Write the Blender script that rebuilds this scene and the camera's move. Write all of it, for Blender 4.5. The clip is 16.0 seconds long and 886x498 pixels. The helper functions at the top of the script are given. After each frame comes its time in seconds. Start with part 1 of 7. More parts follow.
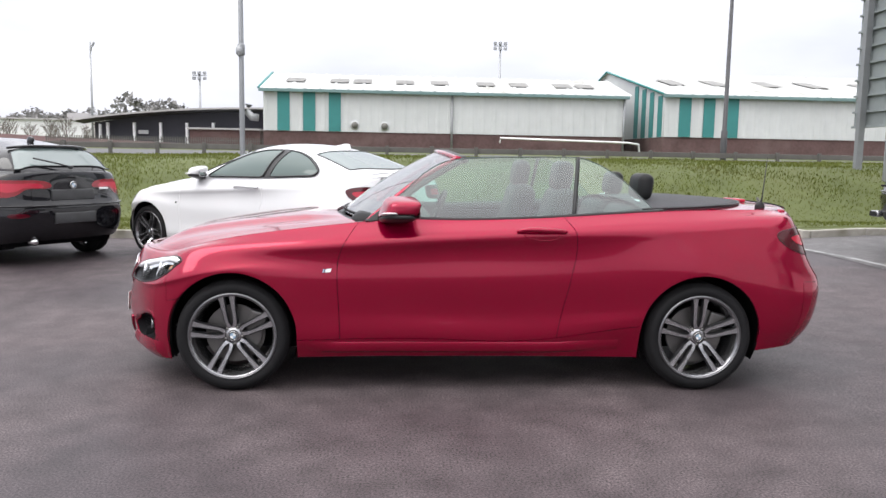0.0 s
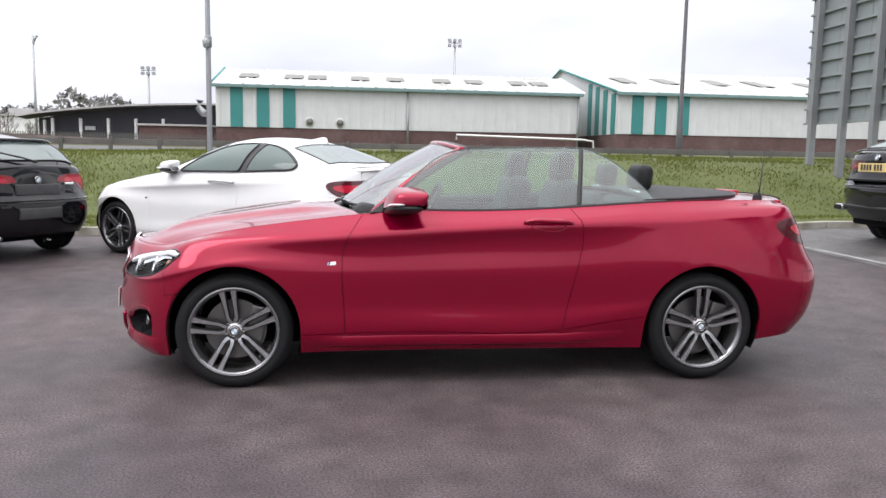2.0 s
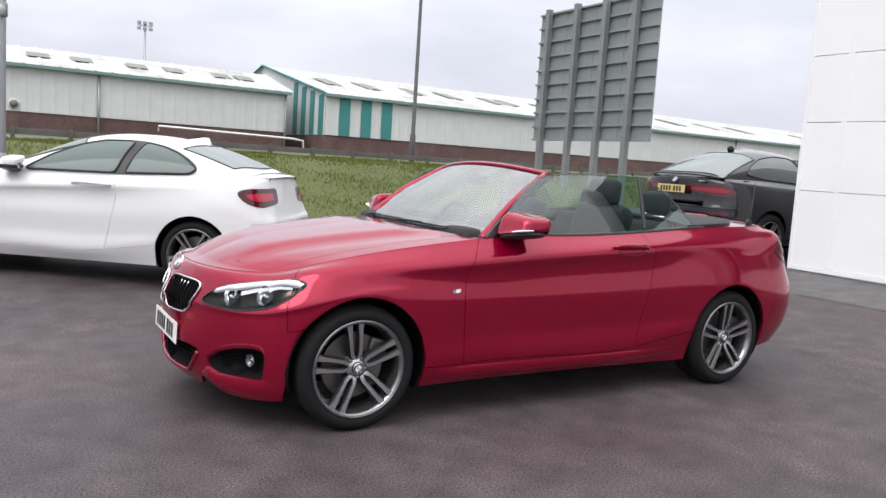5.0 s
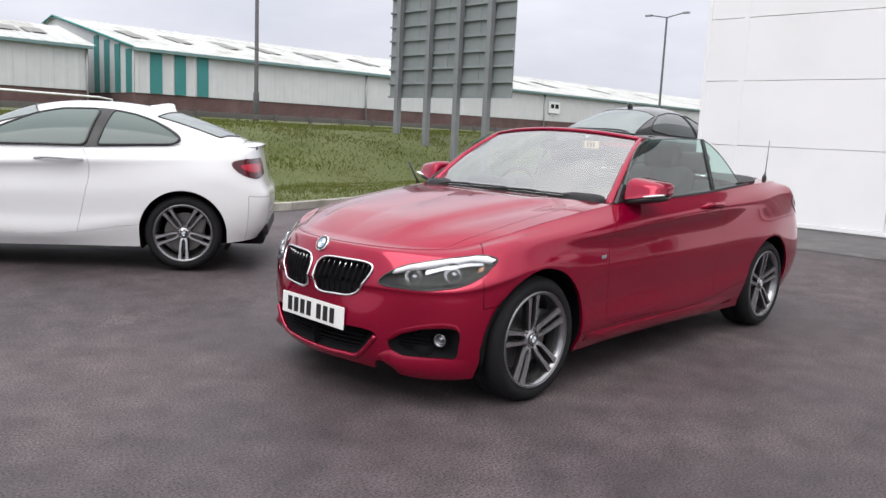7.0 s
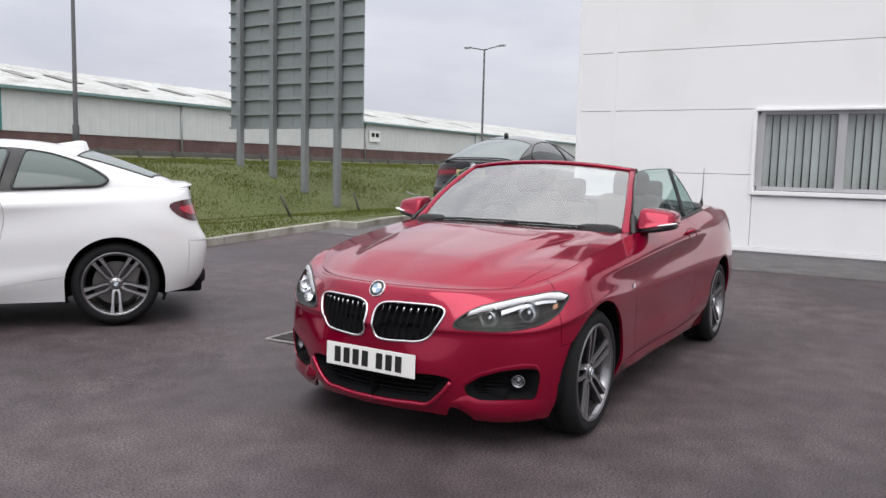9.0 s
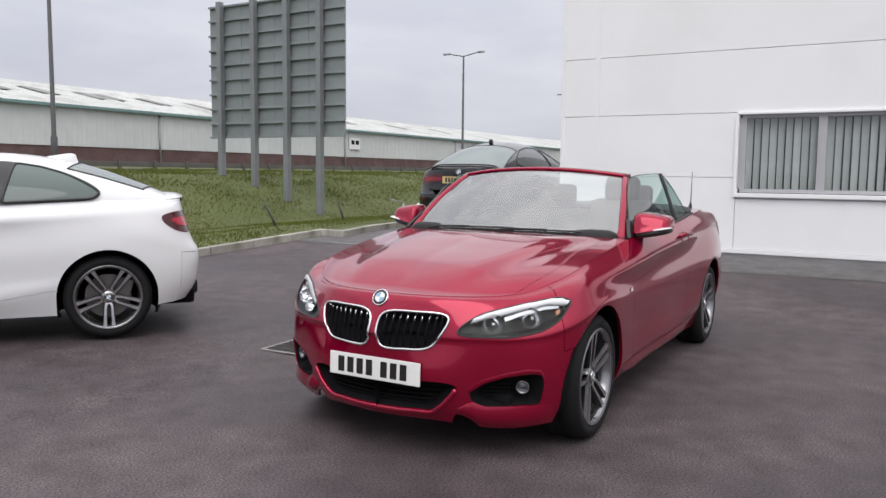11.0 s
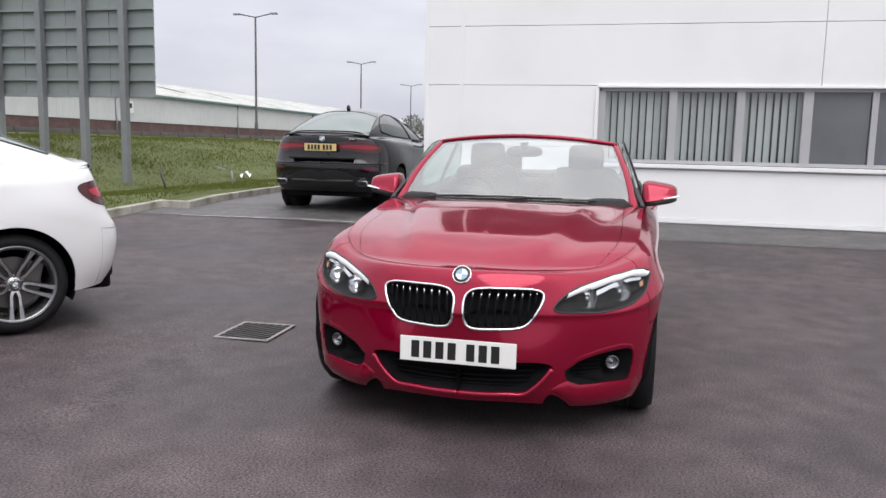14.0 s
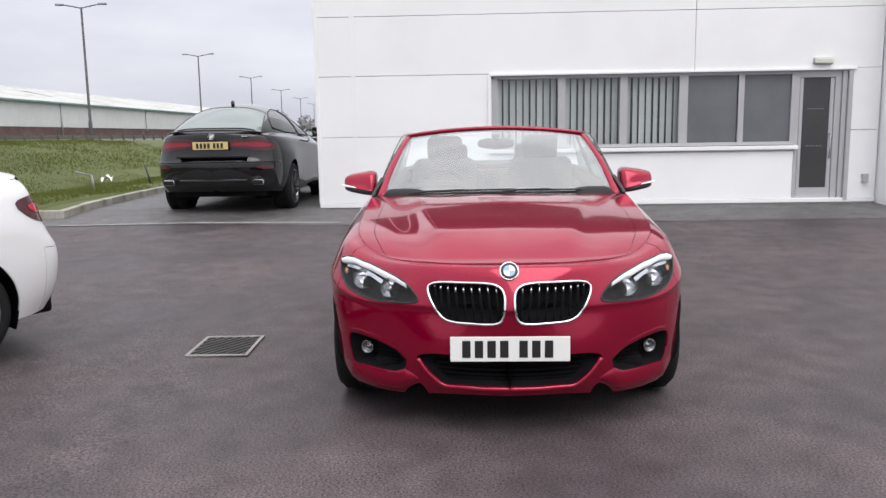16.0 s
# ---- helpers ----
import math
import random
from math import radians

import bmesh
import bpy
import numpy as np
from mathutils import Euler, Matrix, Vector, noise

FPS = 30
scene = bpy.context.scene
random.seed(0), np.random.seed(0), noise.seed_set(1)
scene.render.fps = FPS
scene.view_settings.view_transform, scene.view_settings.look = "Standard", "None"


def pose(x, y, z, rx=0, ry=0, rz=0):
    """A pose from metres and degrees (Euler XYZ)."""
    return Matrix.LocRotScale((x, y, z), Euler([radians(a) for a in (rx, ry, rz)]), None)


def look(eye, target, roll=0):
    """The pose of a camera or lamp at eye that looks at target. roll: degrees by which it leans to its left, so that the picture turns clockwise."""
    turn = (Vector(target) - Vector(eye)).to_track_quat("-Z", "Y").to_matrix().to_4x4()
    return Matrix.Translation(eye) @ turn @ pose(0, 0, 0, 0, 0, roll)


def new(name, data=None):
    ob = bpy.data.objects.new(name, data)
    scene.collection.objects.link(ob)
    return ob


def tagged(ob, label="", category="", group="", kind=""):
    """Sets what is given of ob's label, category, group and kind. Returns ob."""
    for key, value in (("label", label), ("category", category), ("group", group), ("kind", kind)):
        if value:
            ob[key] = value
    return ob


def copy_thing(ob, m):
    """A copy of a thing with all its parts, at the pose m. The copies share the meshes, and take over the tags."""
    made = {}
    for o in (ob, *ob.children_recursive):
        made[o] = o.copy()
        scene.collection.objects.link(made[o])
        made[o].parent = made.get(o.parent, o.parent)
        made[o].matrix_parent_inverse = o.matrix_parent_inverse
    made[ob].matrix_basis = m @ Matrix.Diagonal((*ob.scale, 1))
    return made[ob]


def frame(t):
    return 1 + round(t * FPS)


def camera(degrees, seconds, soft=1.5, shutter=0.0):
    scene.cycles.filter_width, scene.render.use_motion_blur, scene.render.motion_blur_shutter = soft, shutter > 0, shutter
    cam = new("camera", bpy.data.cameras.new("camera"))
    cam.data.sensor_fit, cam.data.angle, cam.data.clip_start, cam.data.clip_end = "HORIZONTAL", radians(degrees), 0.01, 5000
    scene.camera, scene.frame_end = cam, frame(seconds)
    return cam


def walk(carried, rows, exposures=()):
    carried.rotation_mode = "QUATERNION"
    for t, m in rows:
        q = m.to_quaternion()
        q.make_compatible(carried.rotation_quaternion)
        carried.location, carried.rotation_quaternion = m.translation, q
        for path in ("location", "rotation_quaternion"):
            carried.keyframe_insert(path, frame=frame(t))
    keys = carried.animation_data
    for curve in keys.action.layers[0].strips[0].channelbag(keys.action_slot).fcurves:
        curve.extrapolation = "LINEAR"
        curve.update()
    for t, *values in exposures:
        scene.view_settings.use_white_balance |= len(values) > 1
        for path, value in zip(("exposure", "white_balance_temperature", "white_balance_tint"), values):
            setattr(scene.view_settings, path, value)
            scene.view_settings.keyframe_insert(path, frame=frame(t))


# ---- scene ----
cam = camera(59.4, 16.0)
PATH = [
    (0, (0.869, -5.196, 1.34), (1.01, -3.215, 1.105), 1.0),
    (0.5, (0.842, -5.19, 1.34), (1.005, -3.21, 1.107), 1.4),
    (1, (0.819, -5.195, 1.336), (0.974, -3.214, 1.11), 1.6),
    (1.5, (0.765, -5.19, 1.328), (0.958, -3.214, 1.088), 1.5),
    (2, (0.578, -5.112, 1.297), (0.839, -3.143, 1.057), 1.0),
    (2.5, (0.245, -5.024, 1.324), (0.617, -3.07, 1.11), 2.7),
    (3, (-0.159, -4.947, 1.337), (0.38, -3.037, 1.088), 1.6),
    (3.5, (-0.494, -4.783, 1.317), (0.156, -2.908, 1.067), 1.6),
    (4, (-0.9, -4.621, 1.321), (-0.06, -2.821, 1.09), 2.8),
    (4.5, (-1.26, -4.445, 1.316), (-0.324, -2.692, 1.087), 2.6),
    (5, (-1.62, -4.252, 1.344), (-0.592, -2.549, 1.131), 3.7),
    (5.2, (-1.805, -4.186, 1.322), (-0.725, -2.519, 1.087), 3.5),
    (7.3, (-3.159, -2.985, 1.324), (-1.69, -1.652, 1.066), 3.3),
    (7.5, (-3.243, -2.883, 1.335), (-1.729, -1.594, 1.117), 3.7),
    (8, (-3.447, -2.616, 1.331), (-1.851, -1.431, 1.108), 3.3),
    (8.5, (-3.555, -2.371, 1.324), (-1.903, -1.268, 1.088), 2.4),
    (9, (-3.672, -2.163, 1.327), (-1.972, -1.132, 1.117), 1.4),
    (9.2, (-3.698, -2.136, 1.344), (-1.994, -1.11, 1.132), 1.7),
    (11.3, (-3.745, -2.066, 1.333), (-2.016, -1.08, 1.142), 0.6),
    (11.5, (-3.744, -2.038, 1.326), (-2.015, -1.052, 1.133), 1.3),
    (12, (-3.776, -1.921, 1.3), (-2.009, -1.006, 1.098), 1.7),
    (12.5, (-3.82, -1.648, 1.318), (-2.025, -0.795, 1.094), 2.4),
    (13, (-3.934, -1.322, 1.313), (-2.076, -0.626, 1.064), 2.7),
    (13.5, (-3.955, -1.015, 1.287), (-2.056, -0.436, 1.045), 2.6),
    (14, (-3.985, -0.703, 1.302), (-2.058, -0.239, 1.038), 1.3),
    (14.5, (-4.03, -0.405, 1.31), (-2.078, -0.05, 1.056), 0.7),
    (15, (-3.993, -0.159, 1.314), (-2.031, 0.111, 1.04), -0.6),
    (15.5, (-4.014, 0.032, 1.312), (-2.041, 0.166, 1.01), -0.9),
    (16, (-4.038, 0.155, 1.332), (-2.061, 0.233, 1.043), -0.9),
]
walk(cam, [(t, look(eye, target, roll)) for t, eye, target, roll in PATH], exposures=[(0.0, 0.57), (3.5, 0.42), (5.0, 0.32), (7.5, 0.20), (9.0, 0.04), (11.5, -0.01), (12.5, 0.05), (16.0, 0.19)])

# ---------------------------------------------------------------- world and light
world = bpy.data.worlds.new("overcast_sky")
scene.world = world
world.use_nodes = True
wn, wl = world.node_tree.nodes, world.node_tree.links
wn.clear()
w_out = wn.new("ShaderNodeOutputWorld")
w_bg = wn.new("ShaderNodeBackground")
w_sky = wn.new("ShaderNodeTexSky")
w_sky.sky_type = "NISHITA"
w_sky.sun_disc = False
w_sky.sun_elevation, w_sky.sun_rotation = radians(48), radians(200)
w_sky.air_density, w_sky.dust_density, w_sky.ozone_density = 1.0, 6.0, 1.0
w_tc = wn.new("ShaderNodeTexCoord")
w_map = wn.new("ShaderNodeMapping")
w_map.inputs["Scale"].default_value = (1.0, 1.0, 3.2)
w_noise = wn.new("ShaderNodeTexNoise")
w_noise.inputs["Scale"].default_value, w_noise.inputs["Detail"].default_value = 2.6, 6.0
w_ramp = wn.new("ShaderNodeValToRGB")
w_ramp.color_ramp.elements[0].position, w_ramp.color_ramp.elements[0].color = 0.34, (0.69, 0.70, 0.745, 1)
w_ramp.color_ramp.elements[1].position, w_ramp.color_ramp.elements[1].color = 0.66, (0.92, 0.92, 0.93, 1)
w_grad = wn.new("ShaderNodeSeparateXYZ")
w_gr = wn.new("ShaderNodeValToRGB")
w_gr.color_ramp.elements[0].position, w_gr.color_ramp.elements[0].color = 0.0, (0.50, 0.51, 0.56, 1)
w_gr.color_ramp.elements[1].position, w_gr.color_ramp.elements[1].color = 1.0, (1.75, 1.73, 1.72, 1)
w_top = w_gr.color_ramp.elements.new(0.32)
w_top.color = (0.78, 0.78, 0.81, 1)
w_mul = wn.new("ShaderNodeMixRGB")
w_mul.blend_type, w_mul.inputs[0].default_value = "MULTIPLY", 1.0
w_mix = wn.new("ShaderNodeMixRGB")
w_mix.inputs[0].default_value = 0.93
w_scale = wn.new("ShaderNodeMixRGB")
w_scale.blend_type, w_scale.inputs[0].default_value = "MULTIPLY", 1.0
w_scale.inputs[2].default_value = (9.6, 9.6, 9.6, 1)
wl.new(w_tc.outputs["Generated"], w_map.inputs["Vector"])
wl.new(w_map.outputs["Vector"], w_noise.inputs["Vector"])
wl.new(w_noise.outputs["Fac"], w_ramp.inputs["Fac"])
wl.new(w_tc.outputs["Generated"], w_grad.inputs[0])
wl.new(w_grad.outputs["Z"], w_gr.inputs["Fac"])
wl.new(w_ramp.outputs["Color"], w_mul.inputs[1])
wl.new(w_gr.outputs["Color"], w_mul.inputs[2])
wl.new(w_mul.outputs["Color"], w_scale.inputs[1])
wl.new(w_sky.outputs["Color"], w_mix.inputs[1])
wl.new(w_scale.outputs["Color"], w_mix.inputs[2])
wl.new(w_mix.outputs["Color"], w_bg.inputs["Color"])
w_bg.inputs["Strength"].default_value = 0.155
wl.new(w_bg.outputs["Background"], w_out.inputs["Surface"])

sun = new("sun", bpy.data.lights.new("sun", "SUN"))
sun.data.energy, sun.data.angle, sun.data.color = 1.1, radians(40), (1.0, 0.98, 0.95)
sun.matrix_world = look((-24, -11, 34), (0, 0, 0))

# ---------------------------------------------------------------- materials


def mat(name, color, rough=0.6, metal=0.0, coat=0.0, noise_amt=0.0, scale=8.0, bump=0.0, bump_scale=60.0, spec=0.5, per_object=0.0, dirt=None, coat_rough=0.03, ior=1.5):
    """A node material: base colour broken up at two scales, with fine relief."""
    m = bpy.data.materials.new(name)
    m.use_nodes = True
    n, l = m.node_tree.nodes, m.node_tree.links
    b = n["Principled BSDF"]
    b.inputs["Roughness"].default_value, b.inputs["Metallic"].default_value = rough, metal
    b.inputs["Coat Weight"].default_value, b.inputs["Coat Roughness"].default_value = coat, coat_rough
    b.inputs["Specular IOR Level"].default_value, b.inputs["IOR"].default_value = spec, ior
    b.inputs["Base Color"].default_value = (*color, 1)
    tc = n.new("ShaderNodeTexCoord")
    if noise_amt or per_object or dirt:
        big, fine = n.new("ShaderNodeTexNoise"), n.new("ShaderNodeTexNoise")
        big.inputs["Scale"].default_value, big.inputs["Detail"].default_value = scale * 0.16, 5
        fine.inputs["Scale"].default_value, fine.inputs["Detail"].default_value = scale, 4
        add = n.new("ShaderNodeMath")
        add.operation = "ADD"
        l.new(tc.outputs["Object"], big.inputs["Vector"])
        l.new(tc.outputs["Object"], fine.inputs["Vector"])
        l.new(big.outputs["Fac"], add.inputs[0])
        l.new(fine.outputs["Fac"], add.inputs[1])
        mr = n.new("ShaderNodeMapRange")
        mr.inputs["From Min"].default_value, mr.inputs["From Max"].default_value = 0.6, 1.4
        mr.inputs["To Min"].default_value, mr.inputs["To Max"].default_value = 1 - noise_amt, 1 + noise_amt
        l.new(add.outputs[0], mr.inputs["Value"])
        val = mr.outputs[0]
        if per_object:
            oi = n.new("ShaderNodeObjectInfo")
            pr = n.new("ShaderNodeMapRange")
            pr.inputs["To Min"].default_value, pr.inputs["To Max"].default_value = 1 - per_object, 1 + per_object
            l.new(oi.outputs["Random"], pr.inputs["Value"])
            mu = n.new("ShaderNodeMath")
            mu.operation = "MULTIPLY"
            l.new(val, mu.inputs[0])
            l.new(pr.outputs[0], mu.inputs[1])
            val = mu.outputs[0]
        sc = n.new("ShaderNodeVectorMath")
        sc.operation = "SCALE"
        sc.inputs[0].default_value = color
        l.new(val, sc.inputs["Scale"])
        col = sc.outputs[0]
        if dirt:
            dn = n.new("ShaderNodeTexNoise")
            dn.inputs["Scale"].default_value, dn.inputs["Detail"].default_value = dirt[1], 6
            l.new(tc.outputs["Object"], dn.inputs["Vector"])
            dr = n.new("ShaderNodeMapRange")
            dr.inputs["From Min"].default_value, dr.inputs["From Max"].default_value = 0.5, 0.72
            l.new(dn.outputs["Fac"], dr.inputs["Value"])
            dm = n.new("ShaderNodeMixRGB")
            dm.inputs[2].default_value = (*dirt[0], 1)
            l.new(dr.outputs[0], dm.inputs[0])
            l.new(col, dm.inputs[1])
            col = dm.outputs[0]
        l.new(col, b.inputs["Base Color"])
    if bump:
        bn, bp = n.new("ShaderNodeTexNoise"), n.new("ShaderNodeBump")
        bn.inputs["Scale"].default_value, bn.inputs["Detail"].default_value = bump_scale, 5
        bp.inputs["Strength"].default_value, bp.inputs["Distance"].default_value = bump, 0.01
        l.new(tc.outputs["Object"], bn.inputs["Vector"])
        l.new(bn.outputs["Fac"], bp.inputs["Height"])
        l.new(bp.outputs["Normal"], b.inputs["Normal"])
    return m


def glass_mat(name, color, rough=0.0, sheen=0.08, edge=0.85):
    """Thin automotive glass: mostly clear, with a mirror sheen that grows at grazing angles."""
    m = bpy.data.materials.new(name)
    m.use_nodes = True
    n, l = m.node_tree.nodes, m.node_tree.links
    n.clear()
    out, mix, tr, gl, lw = (n.new(k) for k in ("ShaderNodeOutputMaterial", "ShaderNodeMixShader", "ShaderNodeBsdfTransparent", "ShaderNodeBsdfGlossy", "ShaderNodeLayerWeight"))
    tr.inputs["Color"].default_value = (*color, 1)
    gl.inputs["Roughness"].default_value = rough
    lw.inputs["Blend"].default_value = 0.5
    po, ma = n.new("ShaderNodeMath"), n.new("ShaderNodeMath")
    po.operation, po.inputs[1].default_value = "POWER", 4.0
    ma.operation, ma.inputs[1].default_value, ma.inputs[2].default_value = "MULTIPLY_ADD", edge, sheen
    l.new(lw.outputs["Facing"], po.inputs[0])
    l.new(po.outputs[0], ma.inputs[0])
    l.new(ma.outputs[0], mix.inputs[0])
    l.new(tr.outputs[0], mix.inputs[1])
    l.new(gl.outputs[0], mix.inputs[2])
    l.new(mix.outputs[0], out.inputs["Surface"])
    return m


def asphalt_mat(name, base, light):
    """Damp tarmac: stone speckle, broad drying patches that change tone and gloss."""
    m = bpy.data.materials.new(name)
    m.use_nodes = True
    n, l = m.node_tree.nodes, m.node_tree.links
    b = n["Principled BSDF"]
    tc = n.new("ShaderNodeTexCoord")

    def tex(kind, scale, detail=4):
        t = n.new(kind)
        t.inputs["Scale"].default_value = scale
        if kind == "ShaderNodeTexNoise":
            t.inputs["Detail"].default_value = detail
        l.new(tc.outputs["Object"], t.inputs["Vector"])
        return t
    patch, mid, grain, stone = tex("ShaderNodeTexNoise", 0.62, 9), tex("ShaderNodeTexNoise", 4.5, 7), tex("ShaderNodeTexNoise", 95, 8), tex("ShaderNodeTexVoronoi", 230)
    r1 = n.new("ShaderNodeMapRange")
    r1.inputs["From Min"].default_value, r1.inputs["From Max"].default_value = 0.38, 0.74
    l.new(patch.outputs["Fac"], r1.inputs["Value"])
    c1 = n.new("ShaderNodeMixRGB")
    c1.inputs[1].default_value, c1.inputs[2].default_value = (*base, 1), (*light, 1)
    l.new(r1.outputs[0], c1.inputs[0])
    r2 = n.new("ShaderNodeMapRange")
    r2.inputs["From Min"].default_value, r2.inputs["From Max"].default_value = 0.3, 0.7
    r2.inputs["To Min"].default_value, r2.inputs["To Max"].default_value = 0.1, 1.9
    l.new(grain.outputs["Fac"], r2.inputs["Value"])
    r3 = n.new("ShaderNodeMapRange")
    r3.inputs["From Min"].default_value, r3.inputs["From Max"].default_value = 0.3, 0.7
    r3.inputs["To Min"].default_value, r3.inputs["To Max"].default_value = 0.72, 1.28
    l.new(mid.outputs["Fac"], r3.inputs["Value"])
    mu = n.new("ShaderNodeMath")
    mu.operation = "MULTIPLY"
    l.new(r2.outputs[0], mu.inputs[0])
    l.new(r3.outputs[0], mu.inputs[1])
    sc = n.new("ShaderNodeVectorMath")
    sc.operation = "SCALE"
    l.new(c1.outputs[0], sc.inputs[0])
    l.new(mu.outputs[0], sc.inputs["Scale"])
    l.new(sc.outputs[0], b.inputs["Base Color"])
    rr = n.new("ShaderNodeMapRange")
    rr.inputs["To Min"].default_value, rr.inputs["To Max"].default_value = 0.52, 0.8
    l.new(r1.outputs[0], rr.inputs["Value"])
    l.new(rr.outputs[0], b.inputs["Roughness"])
    b.inputs["Specular IOR Level"].default_value = 0.35
    bp = n.new("ShaderNodeBump")
    bp.inputs["Strength"].default_value, bp.inputs["Distance"].default_value = 0.14, 0.004
    bp.invert = True
    l.new(stone.outputs["Distance"], bp.inputs["Height"])
    l.new(bp.outputs["Normal"], b.inputs["Normal"])
    return m


def paint_mat(name, color, metal, rough, coat=1.0, coat_ior=1.38):
    """Car paint: flake basecoat under clear lacquer, with a very faint ripple."""
    m = mat(name, color, rough, metal, coat, coat_rough=0.015, spec=0.06)
    m.node_tree.nodes["Principled BSDF"].inputs["Coat IOR"].default_value = coat_ior
    n, l = m.node_tree.nodes, m.node_tree.links
    b = n["Principled BSDF"]
    tc = n.new("ShaderNodeTexCoord")
    fl = n.new("ShaderNodeTexNoise")
    fl.inputs["Scale"].default_value = 900
    l.new(tc.outputs["Object"], fl.inputs["Vector"])
    r = n.new("ShaderNodeMapRange")
    r.inputs["To Min"].default_value, r.inputs["To Max"].default_value = 0.75, 1.25
    l.new(fl.outputs["Fac"], r.inputs["Value"])
    sc = n.new("ShaderNodeVectorMath")
    sc.operation = "SCALE"
    sc.inputs[0].default_value = color
    l.new(r.outputs[0], sc.inputs["Scale"])
    l.new(sc.outputs[0], b.inputs["Base Color"])
    return m


M_ASPHALT = asphalt_mat("damp_tarmac", (0.049, 0.0385, 0.0425), (0.096, 0.077, 0.080))
M_PAVED = asphalt_mat("worn_grey_tarmac", (0.088, 0.083, 0.084), (0.118, 0.112, 0.112))
M_ROAD = mat("road_tarmac", (0.10, 0.10, 0.105), 0.85, noise_amt=0.2, scale=3)
M_EARTH = mat("bank_soil_and_turf", (0.078, 0.094, 0.027), 0.95, noise_amt=0.22, scale=2.2, bump=0.3, bump_scale=9, dirt=((0.090, 0.098, 0.034), 0.35))
M_GRASS = mat("grass_blades", (0.118, 0.140, 0.037), 0.8, spec=0.0, noise_amt=0.3, scale=1.3, dirt=((0.17, 0.165, 0.066), 0.5))
# thin blades let light through
_g = M_GRASS.node_tree
_tr, _mx = _g.nodes.new("ShaderNodeBsdfTranslucent"), _g.nodes.new("ShaderNodeMixShader")
_tr.inputs["Color"].default_value = (0.13, 0.146, 0.038, 1)
_mx.inputs[0].default_value = 0.5
_g.links.new(_g.nodes["Principled BSDF"].outputs[0], _mx.inputs[1])
_g.links.new(_tr.outputs[0], _mx.inputs[2])
_g.links.new(_mx.outputs[0], _g.nodes["Material Output"].inputs["Surface"])
M_KERB = mat("kerb_concrete", (0.34, 0.325, 0.29), 0.9, noise_amt=0.25, scale=12, bump=0.3, bump_scale=90, per_object=0.12, dirt=((0.20, 0.19, 0.15), 3))
M_LINE = mat("worn_white_road_paint", (0.30, 0.30, 0.30), 0.8, noise_amt=0.35, scale=25, dirt=((0.16, 0.16, 0.16), 6))
M_PANEL = mat("white_cladding_panel", (0.84, 0.84, 0.85), 0.42, noise_amt=0.03, scale=0.8, per_object=0.012, dirt=((0.80, 0.80, 0.805), 0.7))
M_UPPER = mat("dark_grey_upper_cladding", (0.035, 0.036, 0.040), 0.5, noise_amt=0.08, scale=1.5, per_object=0.05)
M_SEAM = mat("grey_joint_seal", (0.42, 0.42, 0.43), 0.8)
M_FRAME = mat("silver_grey_window_frame", (0.44, 0.44, 0.455), 0.45, metal=0.2, noise_amt=0.05, scale=5)
M_WGLASS = glass_mat("window_glass", (0.78, 0.82, 0.83))
M_FROST = mat("smoky_obscured_glass", (0.125, 0.13, 0.142), 0.12, spec=0.6, noise_amt=0.2, scale=2)
M_DOORGL = mat("dark_door_glass", (0.055, 0.056, 0.058), 0.15, spec=0.4, noise_amt=0.2, scale=2)
M_BLIND = mat("pale_vertical_blind", (0.66, 0.66, 0.63), 0.8, noise_amt=0.1, scale=6, per_object=0.12)
# the dimness of the unlit interior is put into this dark grey
M_ROOM = mat("painted_dim_room_wall", (0.12, 0.125, 0.13), 0.9, noise_amt=0.1, scale=2)
M_CLAD = mat("pale_warehouse_sheet", (0.56, 0.575, 0.58), 0.55, noise_amt=0.07, scale=1.2, dirt=((0.53, 0.55, 0.55), 0.25))
M_ROOF = mat("pale_corrugated_roof", (0.47, 0.48, 0.47), 0.6, noise_amt=0.18, scale=0.9, dirt=((0.31, 0.31, 0.28), 0.35))
M_TEAL = mat("teal_green_sheet", (0.035, 0.21, 0.205), 0.5, noise_amt=0.1, scale=1.0)
M_GUTTER = mat("teal_grey_gutter", (0.15, 0.24, 0.24), 0.5)
M_BRICK = mat("dark_red_brick_plinth", (0.105, 0.062, 0.06), 0.9, noise_amt=0.3, scale=5, bump=0.3, bump_scale=14, dirt=((0.15, 0.10, 0.095), 0.6))
M_ROOFLIGHT = mat("grey_rooflight_sheet", (0.16, 0.155, 0.14), 0.4, noise_amt=0.25, scale=1.5)
M_GALV = mat("galvanised_steel", (0.34, 0.35, 0.36), 0.5, metal=0.6, noise_amt=0.12, scale=6)
M_POLE = mat("grey_painted_steel_pole", (0.22, 0.23, 0.24), 0.5, metal=0.3, noise_amt=0.1, scale=5)
M_DARKPOLE = mat("dark_lamp_column", (0.06, 0.06, 0.065), 0.6, noise_amt=0.15, scale=4)
M_SIGNBACK = mat("weathered_grey_sign_sheet", (0.235, 0.26, 0.265), 0.55, metal=0.15, noise_amt=0.10, scale=2.0, per_object=0.08, dirt=((0.19, 0.21, 0.21), 0.9))
M_RAIL = mat("weathered_barrier_rail", (0.12, 0.115, 0.11), 0.75, metal=0.2, noise_amt=0.25, scale=3)
M_IRON = mat("cast_iron_grating", (0.085, 0.08, 0.08), 0.6, metal=0.4, noise_amt=0.25, scale=20)
